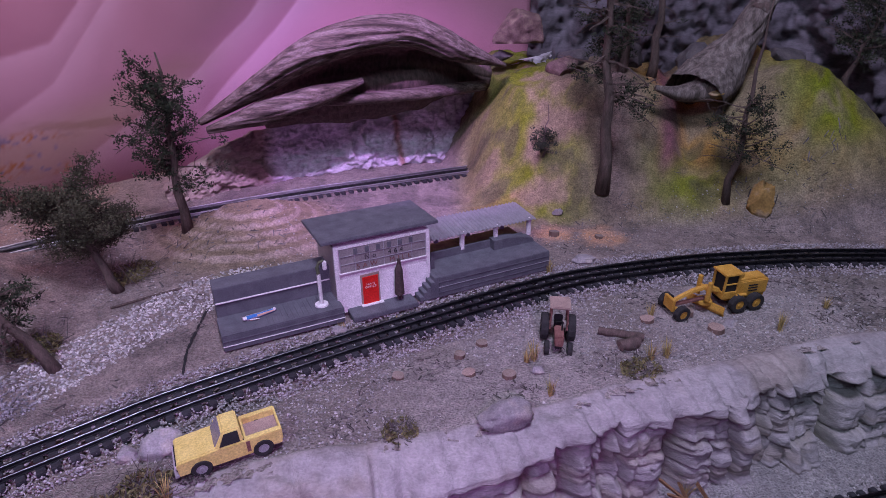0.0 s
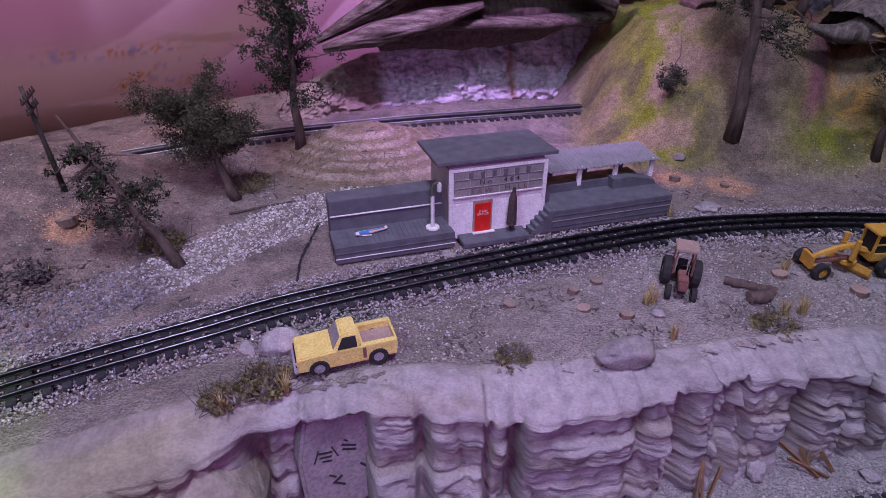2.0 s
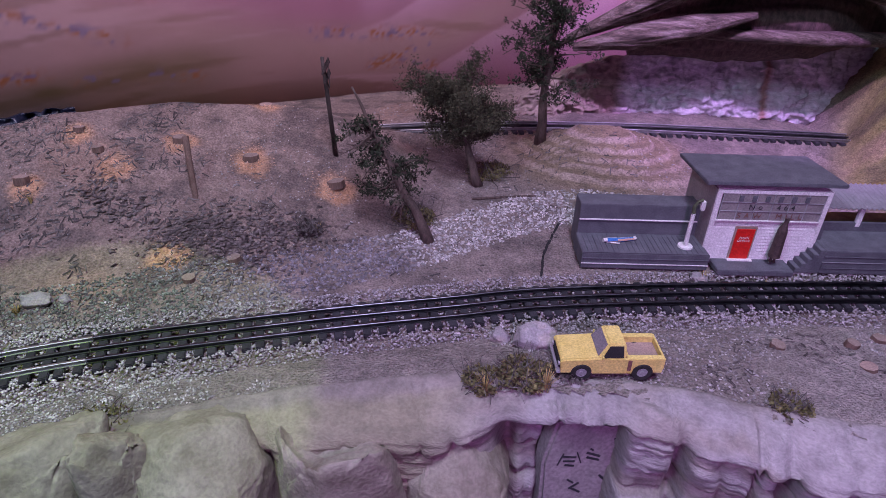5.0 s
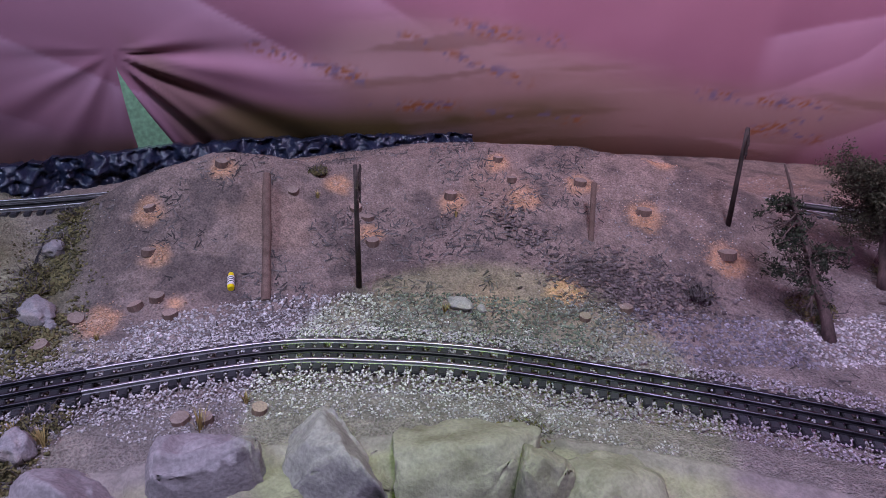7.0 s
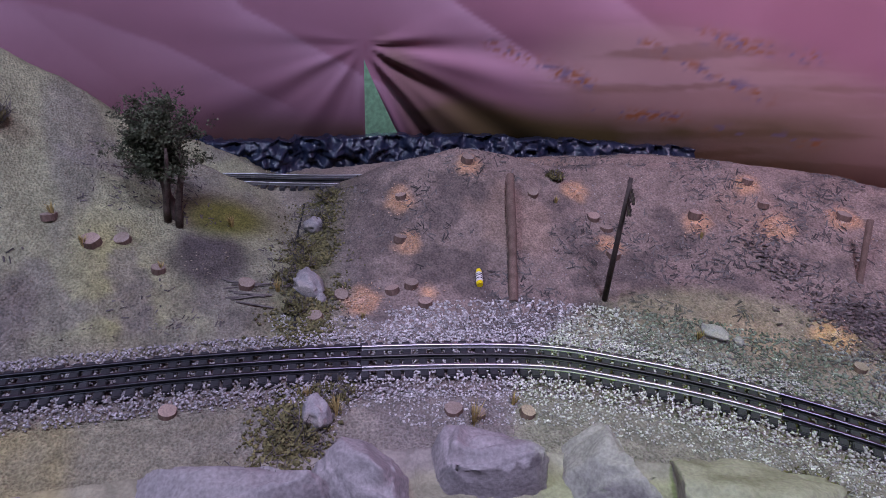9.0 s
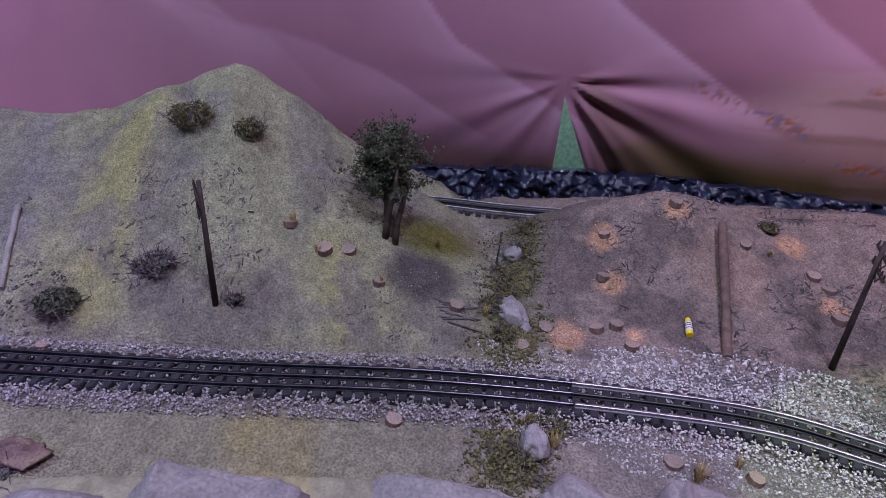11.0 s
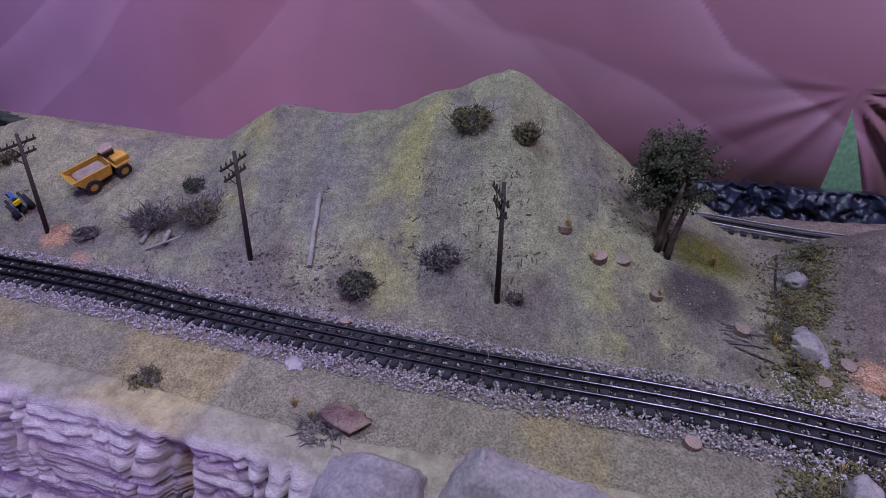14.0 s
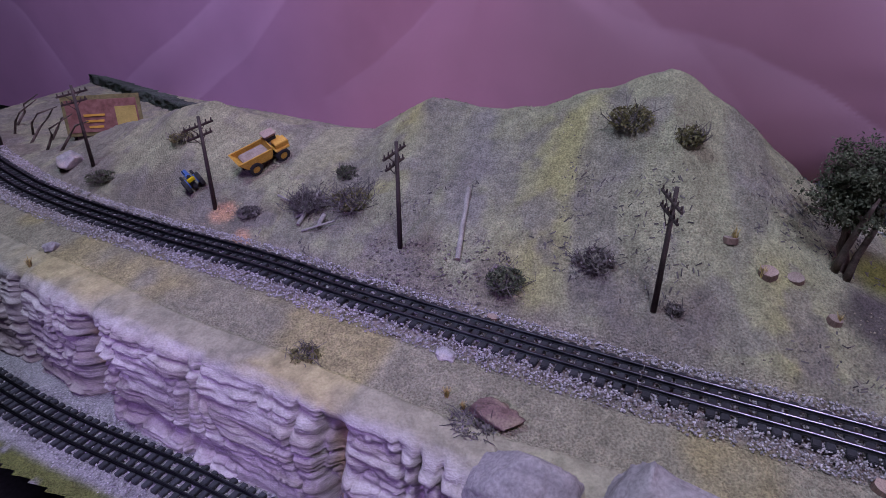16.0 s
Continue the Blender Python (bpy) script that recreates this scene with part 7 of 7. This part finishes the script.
root_stump()
for i, (sx, sy, sz, x, y, z, mat, label) in enumerate((
        (0.13, 0.10, 0.10, 0.165, 1.36, 0.255, "red_rock", "cracked reddish boulder above the rock face"), (0.10, 0.07, 0.05, 0.235, 1.27, 0.20, "red_rock", "flat red rock on the hilltop"), (0.08, 0.06, 0.05, 0.28, 1.33, 0.21, "dark_stone", "grey rock on the hilltop"),
        (0.10, 0.05, 0.03, 0.12, 1.36, 0.215, "dark_stone", "flat mossy rock ledge"), (0.17, 0.085, 0.045, 0.485, 1.125, 0.185, "ledge", "ochre overhanging rock ledge on the wooded hill"), (0.055, 0.05, 0.085, 0.535, 0.975, 0.004, "ledge", "tan rock spur at the foot of the wooded hill"), (0.09, 0.08, 0.08, 0.40, 1.38, 0.20, "dark_stone", "dark rock behind the pines"), (0.12, 0.09, 0.09, 0.66, 1.22, 0.20, "dark_stone", "dark rock behind the driftwood stump"),
        (0.10, 0.08, 0.09, 0.52, 1.30, 0.20, "dark_stone", "dark rock behind the driftwood stump"))):
    rock("boulder", (sx, sy, sz), (x, y, z), 40 + i, M[mat], label, 20 * i, 0.55, level=4, sunk=0.2)
line, _ = spline([(0.20, 1.52), (0.45, 1.46), (0.75, 1.36), (0.95, 1.20), (1.15, 0.95)], 0.005)
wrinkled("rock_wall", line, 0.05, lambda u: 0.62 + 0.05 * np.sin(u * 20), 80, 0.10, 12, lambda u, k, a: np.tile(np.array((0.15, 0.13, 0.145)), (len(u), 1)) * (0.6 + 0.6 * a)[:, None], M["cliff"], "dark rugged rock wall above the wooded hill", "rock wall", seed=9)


# billboard and dead-branch fence at the far end
def billboard():
    t = empty("billboard", pose(-1.455, -1.57, 0.0, 0, 0, 118), "leaning billboard with faded red and yellow panels in a green frame", "billboard")
    part("board", box((0.150, 0.004, 0.082), (0, 0, 0.062), 0.0006, (-8, 0, 0)), M["moss"], t, "dark green frame")
    part("picture", box((0.136, 0.0012, 0.066), (0, -0.0032, 0.062), 0, (-8, 0, 0)), M["rust"], t, "faded red picture")
    part("panel", box((0.080, 0.0012, 0.040), (-0.022, -0.0044, 0.052), 0, (-8, 0, 0)), M["tan"], t, "faded orange panel")
    part("panel", box((0.040, 0.0012, 0.046), (0.045, -0.0044, 0.056), 0, (-8, 0, 0)), M["faded_yellow"], t, "faded yellow panel")
    for i in range(3):
        part("writing_bar", box((0.040 - 0.006 * i, 0.0008, 0.0045), (-0.016, -0.0052 - 0.0012 * i, 0.064 - 0.012 * i), 0, (-8, 0, 0)), M["machine"], t)
    for x in (-0.065, 0.065):
        part("leg", box((0.005, 0.005, 0.10), (x, 0.006, 0.03)), M["pole"], t)


billboard()
rs2 = random.Random(4)
for i in range(7):
    x, y = -1.36 - 0.05 * rs2.random() - 0.02 * i, -1.62 - 0.045 * i
    z = ground_at(x, y)
    pts = [(x, y, z - 0.003), (x + rs2.uniform(-0.02, 0.02), y + 0.02, z + 0.03), (x + rs2.uniform(-0.03, 0.03), y + 0.05, z + 0.055), (x, y + 0.09, z + 0.065 + rs2.uniform(0, 0.02))]
    v, f = tube(pts, [0.003, 0.0026, 0.002, 0.001], 6)
    tagged(solid("dead_branch", v, f, M["wood"]), "bare grey dead branch stuck upright as a fence", "branch", "dead branches")
line, _ = spline([(-1.95, -2.05), (-1.78, -1.72), (-1.64, -1.42), (-1.56, -1.2)], 0.006)
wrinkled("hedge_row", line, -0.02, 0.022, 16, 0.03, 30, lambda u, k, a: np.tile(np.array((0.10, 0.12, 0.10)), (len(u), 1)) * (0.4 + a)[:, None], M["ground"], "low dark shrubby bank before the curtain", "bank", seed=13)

# the smooth slab with dark scribbles on the cliff
def scribbled_slab():
    t = empty("rock_slab", pose(-0.1995, 0.373, -0.046, -4, 0, 35), "smooth pale rock slab with dark scribbles set in the cliff", "rock slab")
    b = prism([(-0.034, -0.070), (0.032, -0.070), (0.040, -0.020), (0.038, 0.030), (0.034, 0.050), (-0.026, 0.044), (-0.036, 0.0)], 0.022, "y", bevel=0.003)
    part("slab", b, M["slab"], t)
    for x, z, w, h, turn in ((-0.012, 0.004, 0.013, 0.0018, 12), (-0.012, -0.001, 0.011, 0.0018, 8), (-0.011, -0.006, 0.009, 0.0018, 15), (-0.020, 0.002, 0.0012, 0.014, 20), (-0.003, 0.002, 0.0012, 0.014, -20), (0.010, 0.004, 0.014, 0.0022, 25),
                             (0.010, -0.001, 0.013, 0.0022, 22), (0.008, 0.010, 0.004, 0.0016, 40), (0.031, 0.012, 0.0016, 0.013, -8), (0.029, 0.020, 0.004, 0.0016, 0), (-0.008, -0.026, 0.008, 0.0018, 40), (-0.004, -0.032, 0.011, 0.0022, -35),
                             (-0.002, -0.038, 0.011, 0.0022, 35), (0.022, -0.026, 0.010, 0.0022, 48), (0.028, -0.016, 0.004, 0.0020, 48)):
        part("scribble", box((w, 0.0006, h), (x, -0.0112, z), 0, (0, turn, 0)), M["ink"], t)


M["slab"] = material("pale_smooth_plaster", [(0.215, 0.195, 0.195), (0.30, 0.27, 0.265)], 0.95, 40, 300, 0.35)
scribbled_slab()

# great rounded blocks of the middle cliff
def block(size, place, turn, seed, mat):
    bm = bmesh.new()
    bmesh.ops.create_icosphere(bm, subdivisions=5, radius=1.0)
    off = Vector((seed * 2.3, seed * 5.1, seed))
    pick = random.Random(seed)
    cuts = [Vector((pick.gauss(0, 1), pick.gauss(0, 1), pick.gauss(0, 0.8))).normalized() for i in range(16)]
    for v in bm.verts:
        c = v.co.normalized()
        w = Vector([math.copysign(abs(q) ** 0.72, q) for q in c])
        w *= 0.56 / max(0.80, max(abs(q) for q in w))
        k = 1 + 0.30 * noise.noise(c * 1.6 + off) + 0.20 * abs(noise.noise(c * 3.2 + off)) + 0.04 * noise.noise(Vector((c.x * 5, c.y * 5, c.z * 14)) + off) + 0.05 * abs(noise.noise(c * 9 + off))
        w *= k
        for cut in cuts:
            over = w.dot(cut) - 0.45
            if over > 0:
                w -= cut * over * 0.75
        w *= 1 + 0.035 * noise.noise(Vector((c.x * 6, c.y * 6, c.z * 18)) + off)
        v.co = Vector((w.x * size[0], w.y * size[1], w.z * size[2])) * 1.2
    ob = part("boulder", bm, M[mat], None, "", True)
    ob.matrix_basis = pose(*place, 0, 0, turn)
    tagged(ob, "large rounded %s rock block standing in the cliff" % ("tan" if mat == "slab_tan" else "pale grey"), "rock", "cliff blocks")


# tan rock whose colours also carry some of the green light's olive cast
M["slab_tan"] = material("tan_plaster_rock", [(0.16, 0.145, 0.10), (0.25, 0.23, 0.175), (0.31, 0.285, 0.225)], 0.95, 30, 300, 0.4, depth=0.003, contrast=0.16)
for i, (x, y, w, dp, h, turn) in enumerate(((-0.555, 0.115, 0.105, 0.085, 0.15, 47), (-0.462, 0.196, 0.088, 0.085, 0.15, 42), (-0.375, 0.262, 0.105, 0.08, 0.14, 36), (-0.640, 0.018, 0.085, 0.075, 0.14, 62), (-0.690, -0.068, 0.10, 0.075, 0.14, 64),
                                               (-0.505, 0.158, 0.05, 0.06, 0.13, 45), (-0.290, 0.306, 0.075, 0.07, 0.13, 28), (-0.735, -0.285, 0.14, 0.07, 0.13, 78), (-0.765, -0.46, 0.15, 0.07, 0.13, 82), (-0.788, -0.60, 0.10, 0.065, 0.12, 80), (-0.715, -0.17, 0.09, 0.07, 0.13, 70))):
    block((w, dp, h), (x, y, -h / 2 + (-0.026 if x > -0.42 else 0.008 if x > -0.60 else 0.000)), turn, 3 + i * 2, "slab_tan" if x > -0.60 else "slab")

# open joints between the layout's modules
def joint_gap(points, w, seed):
    line, u = spline(points, 0.004)
    d, n = normals(line)
    V = []
    for sgn in (-1, 1):
        o = sgn * w * (0.4 + 0.9 * fbm(u * 160, 0 * u + sgn, seed, 2))
        x, y = line[:, 0] + n[:, 0] * o, line[:, 1] + n[:, 1] * o
        V.append(np.stack([x, y, height(x, y) + 0.0016], 1))
    m = len(line)
    F = [(i, i + 1, m + i + 1, m + i) for i in range(m - 1)]
    tagged(solid("joint_gap", np.vstack(V), F, M["dark"]), "dark open joint between two layout modules", "gap", kind="structure")


joint_gap([(-1.19, -0.10), (-1.082, -0.139), (-0.944, -0.171), (-0.915, -0.178)], 0.0018, 3)
joint_gap([(-0.839, -0.197), (-0.77, -0.212)], 0.0018, 4)
joint_gap([(-0.32, 0.70), (-0.315, 0.62), (-0.30, 0.56)], 0.0018, 5)

# the room round the layout
def wall(name, size, place, label, mat="room"):
    tagged(part(name, box(size, place), M[mat]), label, "wall" if "wall" in name else name.split("_")[0], kind="structure")


wall("ceiling", (9, 9, 0.1), (0, 0, 2.75), "dark plain room ceiling")
wall("floor", (9, 9, 0.1), (0, 0, -1.05), "dark plain room floor")
wall("wall_south", (9, 0.1, 3.9), (0, -4.5, 0.85), "dark plain room wall")
wall("wall_north", (9, 0.1, 3.9), (0, 4.5, 0.85), "dark plain room wall")
wall("wall_east", (0.1, 9, 3.9), (4.5, 0, 0.85), "dark plain room wall")
wall("wall_west", (0.1, 9, 3.9), (-4.5, 0, 0.85), "dark plain room wall")
wall("wall_green", (0.02, 0.9, 1.2), (-2.05, 0.15, -0.15), "pale green painted wall seen through the slit", "green_wall")
